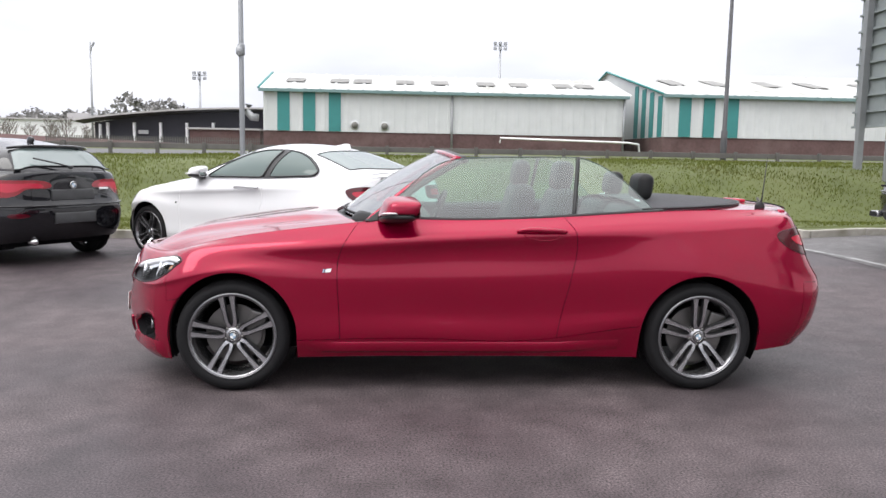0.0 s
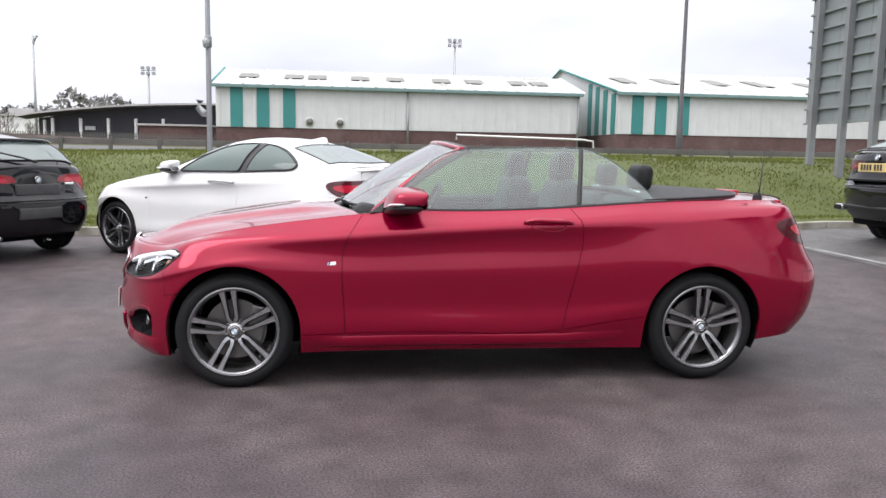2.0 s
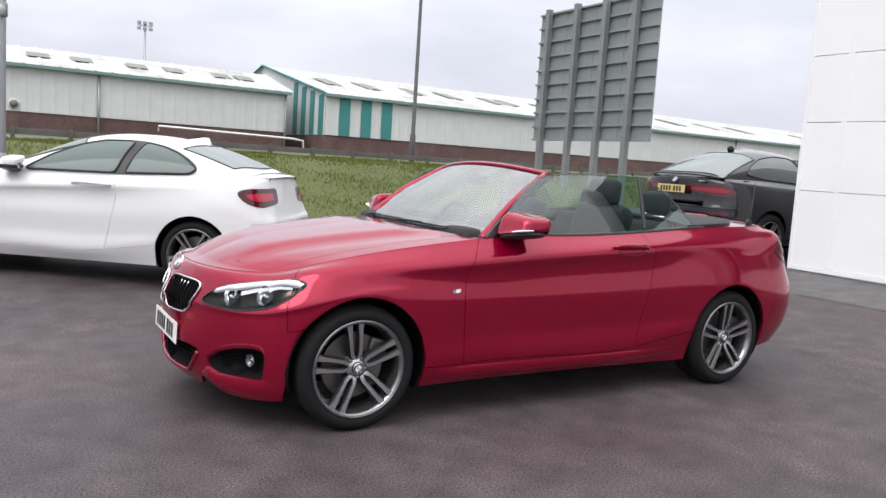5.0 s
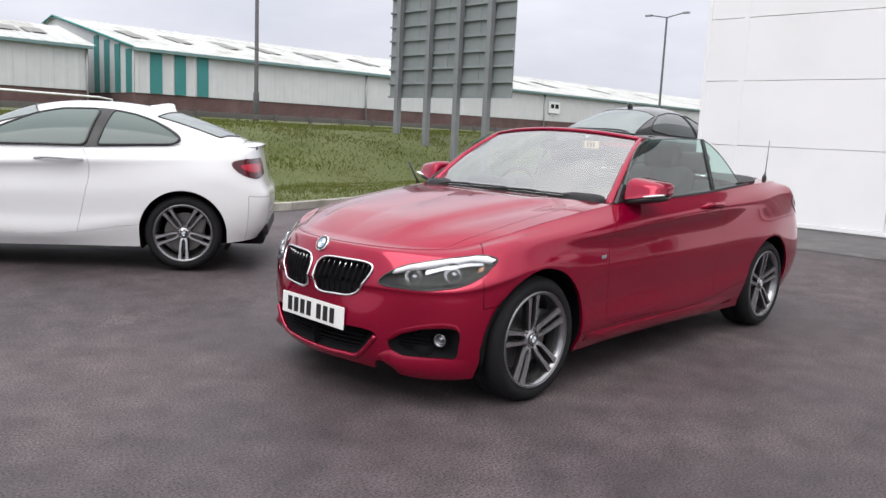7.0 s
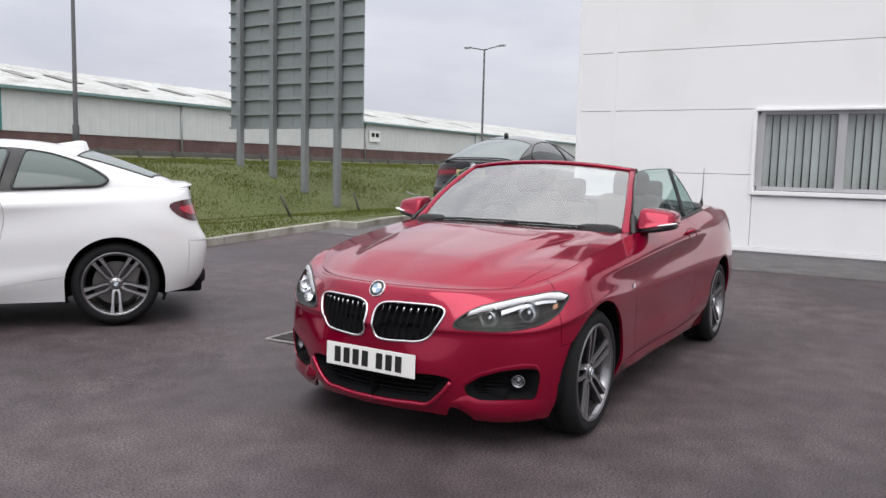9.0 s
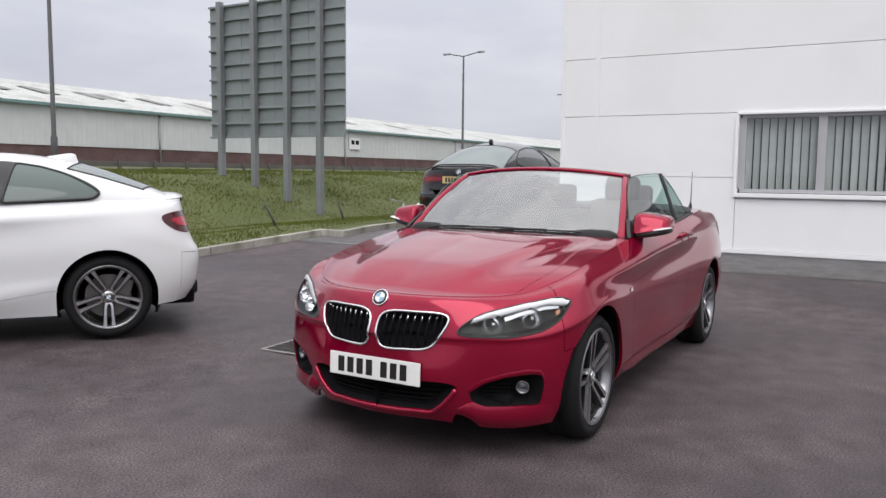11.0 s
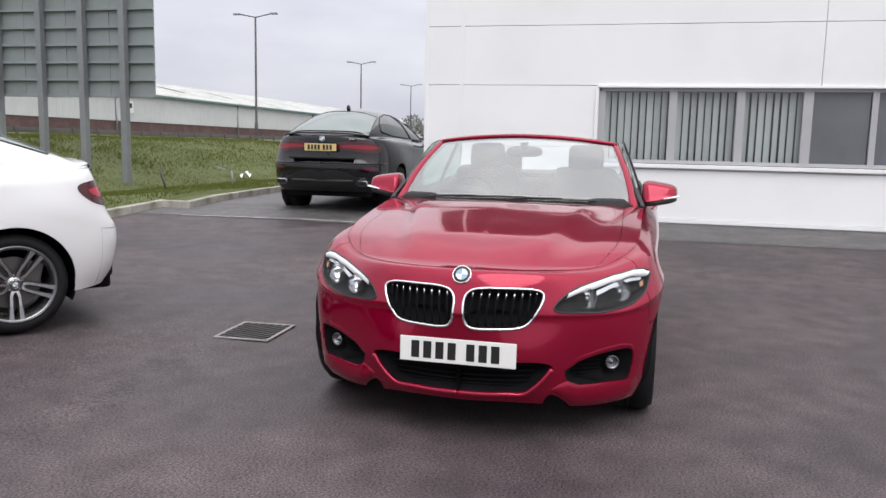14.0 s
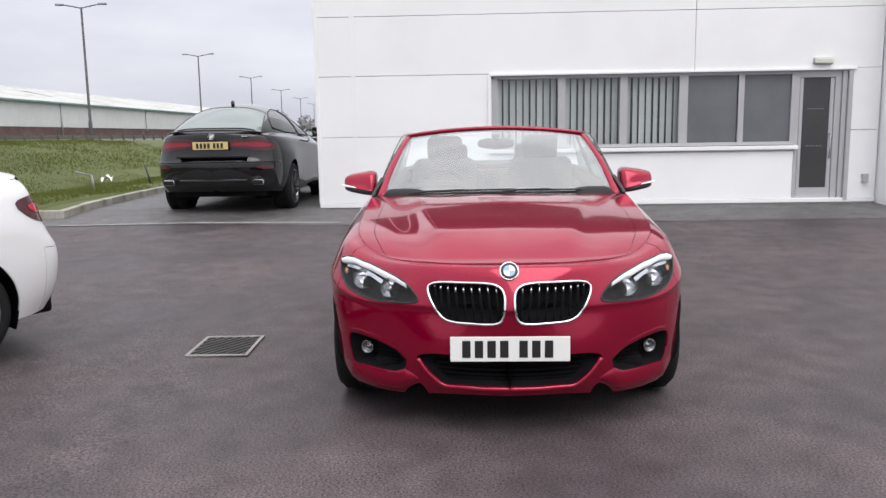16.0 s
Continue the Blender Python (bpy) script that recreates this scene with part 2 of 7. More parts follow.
M_IRONF = mat("worn_bright_iron_rim", (0.27, 0.255, 0.25), 0.6, metal=0.3, noise_amt=0.3, scale=30)
# near-black that paints the shade of hollows; also the print on the wall sign
M_VOID = mat("hollow_shade_and_print_black", (0.006, 0.006, 0.006), 0.95)
M_SLATE = mat("dark_low_roof", (0.10, 0.10, 0.11), 0.7, noise_amt=0.15, scale=0.8)
M_FARGREY = mat("far_pale_building", (0.42, 0.41, 0.41), 0.9, noise_amt=0.15, scale=0.4)

# ---------------------------------------------------------------- mesh helpers


def mesh_from(name, verts, faces, materials, smooth=False, idx=None):
    me = bpy.data.meshes.new(name)
    me.from_pydata([tuple(map(float, v)) for v in verts], [], [tuple(map(int, f)) for f in faces])
    for m in materials if isinstance(materials, (list, tuple)) else [materials]:
        me.materials.append(m)
    if smooth:
        me.polygons.foreach_set("use_smooth", [True] * len(me.polygons))
    if idx is not None:
        me.polygons.foreach_set("material_index", list(idx))
    me.update()
    return me


def part(name, data, parent=None, label="", m=None):
    """One mesh object, under a thing or a part where one is given."""
    ob = new(name, data)
    if parent is not None:
        ob.parent = parent
    if m is not None:
        ob.matrix_basis = m
    if label:
        ob["label"] = label
    return ob


def bm_mesh(name, bm, material, smooth=False):
    me = bpy.data.meshes.new(name)
    bm.normal_update()
    bm.to_mesh(me)
    bm.free()
    for m in material if isinstance(material, (list, tuple)) else [material]:
        me.materials.append(m)
    if smooth:
        me.polygons.foreach_set("use_smooth", [True] * len(me.polygons))
    return me


def box_bm(bm, x0, x1, y0, y1, z0, z1, bevel=0.0):
    """Adds a box, its edges rounded by bevel, to bm."""
    r = bmesh.ops.create_cube(bm, size=1.0, matrix=Matrix.LocRotScale(((x0 + x1) / 2, (y0 + y1) / 2, (z0 + z1) / 2), None, (abs(x1 - x0), abs(y1 - y0), abs(z1 - z0))))
    if bevel:
        es = list({e for v in r["verts"] for e in v.link_edges})
        bmesh.ops.bevel(bm, geom=es, offset=bevel, segments=2, affect="EDGES", profile=0.6)


def box(name, x0, x1, y0, y1, z0, z1, material, bevel=0.0):
    bm = bmesh.new()
    box_bm(bm, x0, x1, y0, y1, z0, z1, bevel)
    return bm_mesh(name, bm, material)


def tube(name, pts, radius, material, sides=10, closed=False, flat=1.0, up=Vector((0, 0, 1)), caps=True):
    """A round bar along a line of points; radius may be one number or one for each point."""
    pts = [Vector(p) for p in pts]
    n = len(pts)
    rad = radius if isinstance(radius, (list, tuple, np.ndarray)) else [radius] * n
    verts, faces = [], []
    for i, p in enumerate(pts):
        a = pts[(i - 1) % n] if closed or i else p
        b = pts[(i + 1) % n] if closed or i < n - 1 else p
        t = (b - a).normalized()
        s = t.cross(up)
        if s.length < 1e-3:
            s = t.cross(Vector((1, 0, 0)))
        s.normalize()
        q = s.cross(t)
        for k in range(sides):
            an = 2 * math.pi * k / sides
            verts.append(p + rad[i] * (math.cos(an) * s + flat * math.sin(an) * q))
    rng = n if closed else n - 1
    for i in range(rng):
        j = (i + 1) % n
        for k in range(sides):
            k2 = (k + 1) % sides
            faces.append((i * sides + k, j * sides + k, j * sides + k2, i * sides + k2))
    if not closed and caps:
        faces.append(tuple(range(sides)))
        faces.append(tuple((n - 1) * sides + k for k in reversed(range(sides))))
    return mesh_from(name, verts, faces, material, True)


def empty(name, m=None):
    ob = new(name)
    ob.empty_display_size = 0.2
    if m is not None:
        ob.matrix_basis = m
    return ob


def blob_sheet(r):
    """A crumpled little sheet."""
    vs = []
    for j in range(7):
        for i in range(7):
            a, b = i / 3 - 1, j / 3 - 1
            vs.append((a * r * (1 - 0.3 * abs(b)), b * r * 0.7, 0.35 * r * math.sin(a * 3 + b * 2) + 0.3 * r * math.cos(b * 4 - a)))
    return mesh_from("plastic_scrap", vs, [(j * 7 + i, j * 7 + i + 1, j * 7 + i + 8, j * 7 + i + 7) for j in range(6) for i in range(6)], M_PANEL, True)


# ---------------------------------------------------------------- ground, kerb, bank, road
KERB_Y = 6.75


def lot_z(x, y):
    """The car park: level round the drain, rising gently to the building and to the kerb."""
    return float(np.interp(x, (3.4, 5.0, 8.2), (0.0, 0.055, 0.195)) + np.interp(y, (1.6, 4.0), (0.0, 0.05)))


def bank_z(x, y):
    """Height of the land behind the kerb: a shallow dip, then a bank up to the road."""
    prof_y = (KERB_Y, 9.0, 12.0, 14.0, 15.0, 16.5, 18.0, 21.0, 23.0, 24.5, 60.0, 3000.0)
    prof_z = (0.10, 0.02, -0.05, 0.50, 0.88, 1.22, 1.32, 1.34, 1.25, 1.15, 1.75, 51.0)
    lift = lot_z(x, KERB_Y) if y < 8 else lot_z(x, KERB_Y) * max(0.0, (12 - y) / 4)
    return float(np.interp(y, prof_y, prof_z)) + lift - float(np.interp(x, (-12, 2), (0.16, 0.0)) * np.interp(y, (8, 14), (0, 1)))


def sheet(name, corners, nx, ny, dz, material):
    """A thin layer that follows the car park between four corners."""
    a, b, c, d = (np.array(q, float) for q in corners)
    vs = []
    for j in range(ny + 1):
        for i in range(nx + 1):
            f, g = i / nx, j / ny
            p = (1 - g) * ((1 - f) * a + f * b) + g * ((1 - f) * d + f * c)
            vs.append((p[0], p[1], lot_z(*p) + dz))
    down = (b - a)[0] * (d - a)[1] - (b - a)[1] * (d - a)[0] < 0
    quads = [(j * (nx + 1) + i, j * (nx + 1) + i + 1, (j + 1) * (nx + 1) + i + 1, (j + 1) * (nx + 1) + i) for j in range(ny) for i in range(nx)]
    return mesh_from(name, vs, [q[::-1] for q in quads] if down else quads, material, True)


gx = np.unique(np.concatenate([np.linspace(-3000, -60, 12), np.linspace(-60, -14, 24), np.linspace(-14, 30, 112), np.linspace(30, 60, 12), np.linspace(60, 3000, 14)]))
gy = np.unique(np.concatenate([np.linspace(KERB_Y + 0.06, 26, 70), np.linspace(26, 120, 20), np.linspace(120, 3000, 14)]))
front = np.concatenate([[-3000.0, -400.0, -60.0, -12.0], np.linspace(-7, 6.5, 40), [KERB_Y + 0.03]])
ys = np.concatenate([front, gy])
verts, faces, mi = [], [], []
for yy in ys:
    for xx in gx:
        z = lot_z(xx, yy) if yy < KERB_Y + 0.05 else bank_z(xx, yy) + (0.05 * noise.noise(Vector((xx * 0.6, yy * 0.6, 0))) if KERB_Y + 0.3 < yy < 24 else 0)
        verts.append((xx, yy, z))
nx = len(gx)
for j in range(len(ys) - 1):
    for i in range(nx - 1):
        faces.append((j * nx + i, j * nx + i + 1, (j + 1) * nx + i + 1, (j + 1) * nx + i))
        mi.append(0 if ys[j + 1] < KERB_Y + 0.05 else 1)
ground = part("ground", mesh_from("ground", verts, faces, [M_ASPHALT, M_EARTH], True, mi))
tagged(ground, "damp dark tarmac car park with a turf bank behind it", "ground", kind="structure")

# tufted turf: single blades, thicker in patches
rng = np.random.default_rng(5)


def turf(name, x0, x1, y0, y1, count, lo, hi, width):
    px, py = rng.uniform(x0, x1, count * 2), rng.uniform(y0, y1, count * 2)
    thick = np.array([noise.noise(Vector((a * 0.55, b * 0.8, 3.1))) for a, b in zip(px, py)])
    ok = np.where(rng.uniform(-1.1, 0.35, count * 2) < thick)[0][:count]
    px, py, thick = px[ok], py[ok], thick[ok]
    n = len(px)
    pz = np.array([bank_z(a, b) for a, b in zip(px, py)]) + np.array([0.05 * noise.noise(Vector((a * 0.6, b * 0.6, 0))) for a, b in zip(px, py)]) - 0.012
    hh = rng.uniform(lo, hi, n) * (1 + 0.7 * np.clip(thick, -0.5, 1))
    an, ln, lean = rng.uniform(0, math.tau, n), rng.uniform(0, math.tau, n), rng.uniform(0.2, 0.9, n)
    root = np.stack([px, py, pz], 1)
    side = np.stack([np.cos(an), np.sin(an), np.zeros(n)], 1) * (width * rng.uniform(0.6, 1.3, n))[:, None]
    bend = np.stack([np.cos(ln) * lean, np.sin(ln) * lean, np.ones(n)], 1) * hh[:, None]
    v = np.stack([root - side, root + side, root + bend * (0.45, 0.45, 0.62) + side * 0.8, root + bend * (0.45, 0.45, 0.62) - side * 0.8, root + bend], 1).reshape(-1, 3)
    b = np.arange(n)[:, None] * 5
    f = [tuple(q) for q in b + np.array([0, 1, 2, 3])] + [tuple(q) for q in b + np.array([3, 2, 4])]
    return part(name, mesh_from(name, v, f, M_GRASS, True))


near_turf = turf("grass", -12, 24, 6.95, 13.0, 70000, 0.025, 0.07, 0.007)
tagged(near_turf, "patchy rough winter grass behind the kerb", "grass", kind="stuff")
bank_turf = turf("grass", -16, 34, 13.0, 21.6, 70000, 0.04, 0.10, 0.011)
tagged(bank_turf, "rough yellow-green grass on the roadside bank", "grass", kind="stuff")

paved = empty("pavement")
tagged(paved, "lighter grey worn tarmac strip along the white building", "pavement", kind="structure")
part("surface", sheet("surface", [(6.44, KERB_Y - 0.06), (8.23, KERB_Y - 0.06), (8.23, -14), (6.80, -14)], 14, 60, 0.005, M_PAVED), paved)
part("surface", sheet("surface", [(8.23, KERB_Y - 0.06), (30, KERB_Y - 0.06), (30, 2.3), (8.23, 2.3)], 60, 14, 0.005, M_PAVED), paved)
line_ob = part("parking_line", sheet("parking_line", [(6.42, 5.9), (6.49, 5.9), (6.80, 2.0), (6.73, 2.0)], 2, 30, 0.009, M_LINE))
tagged(line_ob, "worn thin white painted line on the tarmac", "road marking", kind="structure")

road = part("road", mesh_from("road", [(-600, 26, 1.19), (600, 26, 1.19), (600, 44, 1.50), (-600, 44, 1.50)], [(0, 1, 2, 3)], M_ROAD))
tagged(road, "grey tarmac main road behind the barrier", "road", kind="structure")

kerb = empty("kerb")
tagged(kerb, "weathered pale concrete kerb along the grass", "kerb", kind="structure")
bm = bmesh.new()
box_bm(bm, 0.004, 0.911, 0, 0.125, -0.1, 0.115, 0.012)
kerb_me = bm_mesh("kerb_stone", bm, M_KERB)
for i in range(-16, 34):
    za, zb = lot_z(i * 0.915, KERB_Y), lot_z((i + 1) * 0.915, KERB_Y)
    kx = i * 0.915
    ky = KERB_Y - 0.06 + 0.004 * math.sin(i * 2.1)
    turn = 0.0
    if 7.3 < kx < 12.8:
        ky, turn = KERB_Y - 0.54 + (kx - 7.3) * 0.088, 5.0
    part("kerb_stone", kerb_me, kerb, m=pose(kx, ky, za + 0.004 * math.sin(i * 1.3), 0, -math.degrees(math.atan2(zb - za, 0.915)), turn))

# drain grating let into the tarmac: a frame with slanting bars
drain = empty("drain_cover", pose(0.78, 1.755, 0.004, 0, 0, 2))
tagged(drain, "worn cast iron drain grating with slanting bars in the tarmac", "drain cover")
HX, HY = 0.235, 0.195
# the tarmac has broken away along two of its edges
part("edge_gap", box("edge_gap", HX + 0.002, HX + 0.020, -HY + 0.04, HY + 0.01, 0.0005, 0.0025, M_VOID), drain)
part("edge_gap", box("edge_gap", -HX - 0.05, HX + 0.02, HY + 0.002, HY + 0.014, 0.0005, 0.0025, M_VOID), drain)
# flat black plate under the bars: the shade of the pit as colour
part("pit", box("pit", -HX, HX, -HY, HY, 0.001, 0.003, M_VOID), drain)
for x0, x1, y0, y1 in ((-HX, HX, -HY, -HY + 0.022), (-HX, HX, HY - 0.022, HY), (-HX, -HX + 0.022, -HY + 0.022, HY - 0.022), (HX - 0.022, HX, -HY + 0.022, HY - 0.022)):
    part("frame_bar", box("frame_bar", x0, x1, y0, y1, 0.002, 0.012, M_IRONF, 0.003), drain)
dirx, diry = math.cos(math.radians(-35)), math.sin(math.radians(-35))
for k in range(-6, 7):
    ox, oy = -diry * k * 0.048, dirx * k * 0.048
    lo, hi = -9.0, 9.0
    for o, d, m in ((ox, dirx, HX - 0.02), (oy, diry, HY - 0.02)):
        ta, tb = sorted(((-m - o) / d, (m - o) / d))
        lo, hi = max(lo, ta), min(hi, tb)
    if hi - lo > 0.03:
        part("bar", box("bar", lo, hi, -0.0075, 0.0075, 0.002, 0.0105, M_IRON), drain, m=pose(ox, oy, 0, 0, 0, -35))

part("kerb_stone", kerb_me, kerb, m=pose(7.30, KERB_Y - 0.56, lot_z(7.3, 6.5), 0, 0, 90) @ Matrix.Diagonal((0.62, 1, 1, 1)))
verge = []
for k in range(20):
    vx = 7.40 + k * 0.29
    for vy in (KERB_Y - 0.44 + (vx - 7.3) * 0.088, KERB_Y + 0.12):
        verge.append((vx, vy, lot_z(vx, KERB_Y) + 0.085))
vg = part("grass_verge", mesh_from("grass_verge", verge, [(2 * k, 2 * k + 2, 2 * k + 3, 2 * k + 1) for k in range(19)], M_EARTH, True))
tagged(vg, "narrow wedge of turf behind the kerb", "grass", kind="structure")

# old stakes and a pale scrap of sheeting on the turf
def stake(x, y, h, lean, bar):
    ob = empty("stake", pose(x, y, bank_z(x, y)))
    tagged(ob, "short weathered leaning stake in the grass", "stake", "stakes in the grass")
    part("post", tube("post", [(0, 0, -0.05), (lean, 0.02, h)], [0.028, 0.022], M_RAIL if not bar else M_GALV, 6), ob)
    if bar:
        part("brace", tube("brace", [(lean, 0.02, h * 0.96), (lean - 0.22, 0.25, h * 1.25)], 0.018, M_GALV, 6), ob)


stake(7.73, 8.20, 0.46, -0.32, False)
stake(11.4, 9.35, 0.48, -0.25, False)
stake(12.55, 8.36, 0.34, -0.05, True)
stake(14.1, 7.75, 0.46, -0.25, False)
scrap = part("plastic_scrap", blob_sheet(0.14), m=pose(13.3, 8.43, bank_z(13.3, 8.43) + 0.24))
tagged(scrap, "crumpled white plastic scrap caught on the grass", "litter")

# roadside barrier on top of the bank
barrier = empty("road_barrier", pose(0, 22.0, 1.04))
tagged(barrier, "weathered dark post and rail crash barrier beside the road", "barrier")
part("top_rail", box("top_rail", -60, 120, -0.04, 0.04, 0.43, 0.61, M_RAIL, 0.01), barrier)
part("lower_rail", box("lower_rail", -60, 120, -0.035, 0.035, 0.12, 0.24, M_RAIL, 0.01), barrier)
post_me = box("barrier_post", -0.06, 0.06, -0.13, -0.04, -0.4, 0.66, M_RAIL, 0.01)
for i in range(110):
    part("post", post_me, barrier, m=pose(-55 + i * 1.55, 0, 0))

# ---------------------------------------------------------------- white showroom block
WX = 9.15
BLOCK = Matrix.Translation((-0.428, -0.367, 0.19)) @ Matrix.Scale(0.943, 4)
building = empty("building", BLOCK)
tagged(building, "white panel-clad showroom block with a window band", "building", kind="structure")
Y0, Y1, YP = 3.12, -6.02, -14.0
zs = [0.10, 1.20, 2.19, 3.14, 4.25, 5.35, 6.45]
wall_inner = box("wall_core", WX + 0.06, WX + 0.26, YP, Y0 - 0.03, 2.16, 6.4, M_PANEL)
part("wall_west", wall_inner, building)
part("wall_pier", box("wall_pier", WX + 0.06, WX + 0.26, 0.23, Y0 - 0.03, 0.0, 2.16, M_PANEL), building)
part("wall_apron", box("wall_apron", WX + 0.06, WX + 0.26, -4.70, 0.23, 0.0, 0.90, M_PANEL), building)
part("wall_end", box("wall_end", WX + 0.06, WX + 0.26, YP, -5.56, 0.0, 2.16, M_PANEL), building)
part("wall_north", box("wall_north", WX + 0.26, WX + 22, Y0 - 0.25, Y0 - 0.02, -0.2, 6.4, M_PANEL), building)
part("roof", box("roof", WX, WX + 22, YP, Y0, 6.45, 6.6, M_UPPER, 0.02), building)


def panel(y_a, y_b, z_a, z_b, dx=0.0, g=0.0035, skin_mat=None):
    ya, yb = sorted((y_a, y_b))
    return part("panel", box("panel", WX + dx, WX + 0.06 + dx, ya + g, yb - g, z_a + g, z_b - g, skin_mat or M_PANEL, 0.006), building)


ysplit = [Y0, 2.50, -3.05, Y1]
for k in range(2, 6):
    for a, b in zip(ysplit[:-1], ysplit[1:]):
        panel(a, b, zs[k], zs[k + 1], skin_mat=M_UPPER if k > 3 else None)
panel(Y0, 2.50, zs[0], zs[1]); panel(Y0, 2.50, zs[1], zs[2])
panel(2.50, 0.25, zs[0], zs[1]); panel(2.50, 0.25, zs[1], zs[2])
panel(0.25, -4.68, zs[0], 0.88)
panel(-5.57, Y1, zs[0], zs[1]); panel(-5.57, Y1, zs[1], zs[2])
part("corner_trim", box("corner_trim", WX - 0.012, WX + 0.05, Y0 - 0.05, Y0 + 0.012, 0.1, 6.45, M_PANEL, 0.008), building)
part("cover_strip", box("cover_strip", WX - 0.008, WX + 0.01, 2.46, 2.54, 0.11, 6.44, M_PANEL, 0.003), building)
part("base_trim", box("base_trim", WX - 0.02, WX + 0.06, Y1, Y0, 0.035, 0.10, M_PANEL, 0.006), building, "white base flashing")
part("base_gap", box("base_gap", WX + 0.005, WX + 0.06, Y1, Y0, -0.25, 0.035, M_SEAM), building)
# projecting white bay beyond the door
bay = part("wall_bay", box("wall_bay", WX - 0.55, WX + 0.2, YP, Y1 - 0.03, -0.25, 6.45, M_PANEL, 0.02), building)

# window band with vertical blinds
win = empty("window_1", BLOCK)
tagged(win, "long grey-framed window band with pale vertical blinds", "window", kind="structure")
bm = bmesh.new()
FX0, FX1 = WX + 0.055, WX + 0.12
box_bm(bm, FX0, FX1, -4.72, 0.20, 2.11, 2.157)
box_bm(bm, FX0, FX1, -4.72, 0.20, 0.975, 1.03)
mull = [0.18, -0.92, -1.93, -2.90, -3.83, -4.69]
for my, wd in zip(mull, (0.05, 0.06, 0.06, 0.07, 0.045, 0.06)):
    box_bm(bm, FX0 - 0.004, FX1, my - wd, my + wd, 1.03, 2.11)
part("window_frame", bm_mesh("window_frame", bm, M_FRAME), win)
part("window_sill", box("window_sill", WX - 0.06, WX + 0.10, -4.74, 0.24, 0.90, 0.965, M_PANEL, 0.012), win, "projecting white sill")
part("head_trim", box("head_trim", WX - 0.03, WX + 0.12, -5.62, 0.26, 2.158, 2.195, M_PANEL, 0.006), win)
part("side_trim", box("side_trim", WX - 0.03, WX + 0.03, 0.235, 0.29, 0.90, 2.15, M_PANEL, 0.006), win)
for i in range(5):
    a, b = mull[i] - 0.06, mull[i + 1] + 0.06
    part("pane", mesh_from("pane", [(WX + 0.09, a, 1.03), (WX + 0.09, b, 1.03), (WX + 0.09, b, 2.11), (WX + 0.09, a, 2.11)], [(0, 1, 2, 3)], M_WGLASS if i < 3 else M_FROST), win, "" if i < 3 else "smoky obscured glass pane")
# stub of a room behind the blinds, coloured dark to stand for its shade
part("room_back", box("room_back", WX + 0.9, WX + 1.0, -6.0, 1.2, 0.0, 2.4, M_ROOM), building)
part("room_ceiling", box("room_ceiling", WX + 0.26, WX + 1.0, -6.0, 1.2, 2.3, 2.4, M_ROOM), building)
blind = empty("vertical_blind", BLOCK @ pose(WX + 0.18, 0, 0))
tagged(blind, "pale vertical slat blind hanging behind the window", "blind")
slat_me = box("slat", -0.002, 0.002, -0.050, 0.050, 1.0, 2.10, M_BLIND)
for i in range(27):
    yy = 0.10 - i * 0.112
    part("slat", slat_me, blind, m=pose(0, yy, 0, 0, 0, 27 + 9 * math.sin(i * 1.7)))
part("head_rail", box("head_rail", -0.02, 0.02, -2.9, 0.16, 2.10, 2.14, M_FRAME), blind)

door = empty("door_1", BLOCK @ pose(WX, -5.12, 0.0))
tagged(door, "grey-framed glazed entrance door, closed", "door", kind="structure")
bm = bmesh.new()
box_bm(bm, 0.05, 0.12, 0.36, 0.42, 0.06, 2.155)
box_bm(bm, 0.05, 0.12, -0.30, -0.20, 0.06, 2.155)
box_bm(bm, 0.02, 0.12, -0.38, -0.305, 0.06, 2.155)
box_bm(bm, -0.02, 0.12, -0.45, -0.385, 0.06, 2.155)
box_bm(bm, 0.05, 0.12, -0.20, 0.36, 2.05, 2.155)
part("door_frame", bm_mesh("door_frame", bm, M_FRAME), door)
bm = bmesh.new()
box_bm(bm, 0.06, 0.11, -0.19, 0.35, 0.08, 0.27)
box_bm(bm, 0.06, 0.11, -0.19, -0.13, 0.27, 2.04)
box_bm(bm, 0.06, 0.11, 0.30, 0.35, 0.27, 2.04)
leaf = part("door_leaf", bm_mesh("door_leaf", bm, M_FRAME), door)
part("pane", box("pane", 0.075, 0.09, -0.13, 0.30, 0.27, 2.04, M_DOORGL), leaf, "dark smoky glass pane")
part("handle", tube("handle", [(0.06, -0.155, 0.75), (0.025, -0.155, 0.78), (0.025, -0.155, 1.12), (0.06, -0.155, 1.15)], 0.012, M_GALV), leaf)
manif = box("marking", 0.070, 0.074, -0.012, 0.012, -0.006, 0.006, M_LINE)
for zz in (0.95, 1.55):
    for k in range(5):
        part("marking", manif, leaf, m=pose(0, -0.02 + k * 0.055, zz))
lampb = part("wall_light", box("wall_light", -0.09, 0.0, -0.14, 0.14, -0.045, 0.045, mat("pale_lamp_diffuser", (0.62, 0.63, 0.55), 0.35), 0.02), m=BLOCK @ pose(WX - 0.002, -5.08, 2.30))
tagged(lampb, "pale oblong bulkhead light above the door", "wall light")
part("base_plate", box("base_plate", 0.0, 0.012, -0.16, 0.16, -0.055, 0.055, M_SEAM), lampb)
bell = part("wall_box", box("wall_box", -0.06, 0.0, -0.045, 0.045, -0.07, 0.07, M_SEAM, 0.012), m=BLOCK @ pose(WX - 0.002, -5.84, 0.42))
tagged(bell, "small grey outlet box on the white wall", "wall box")

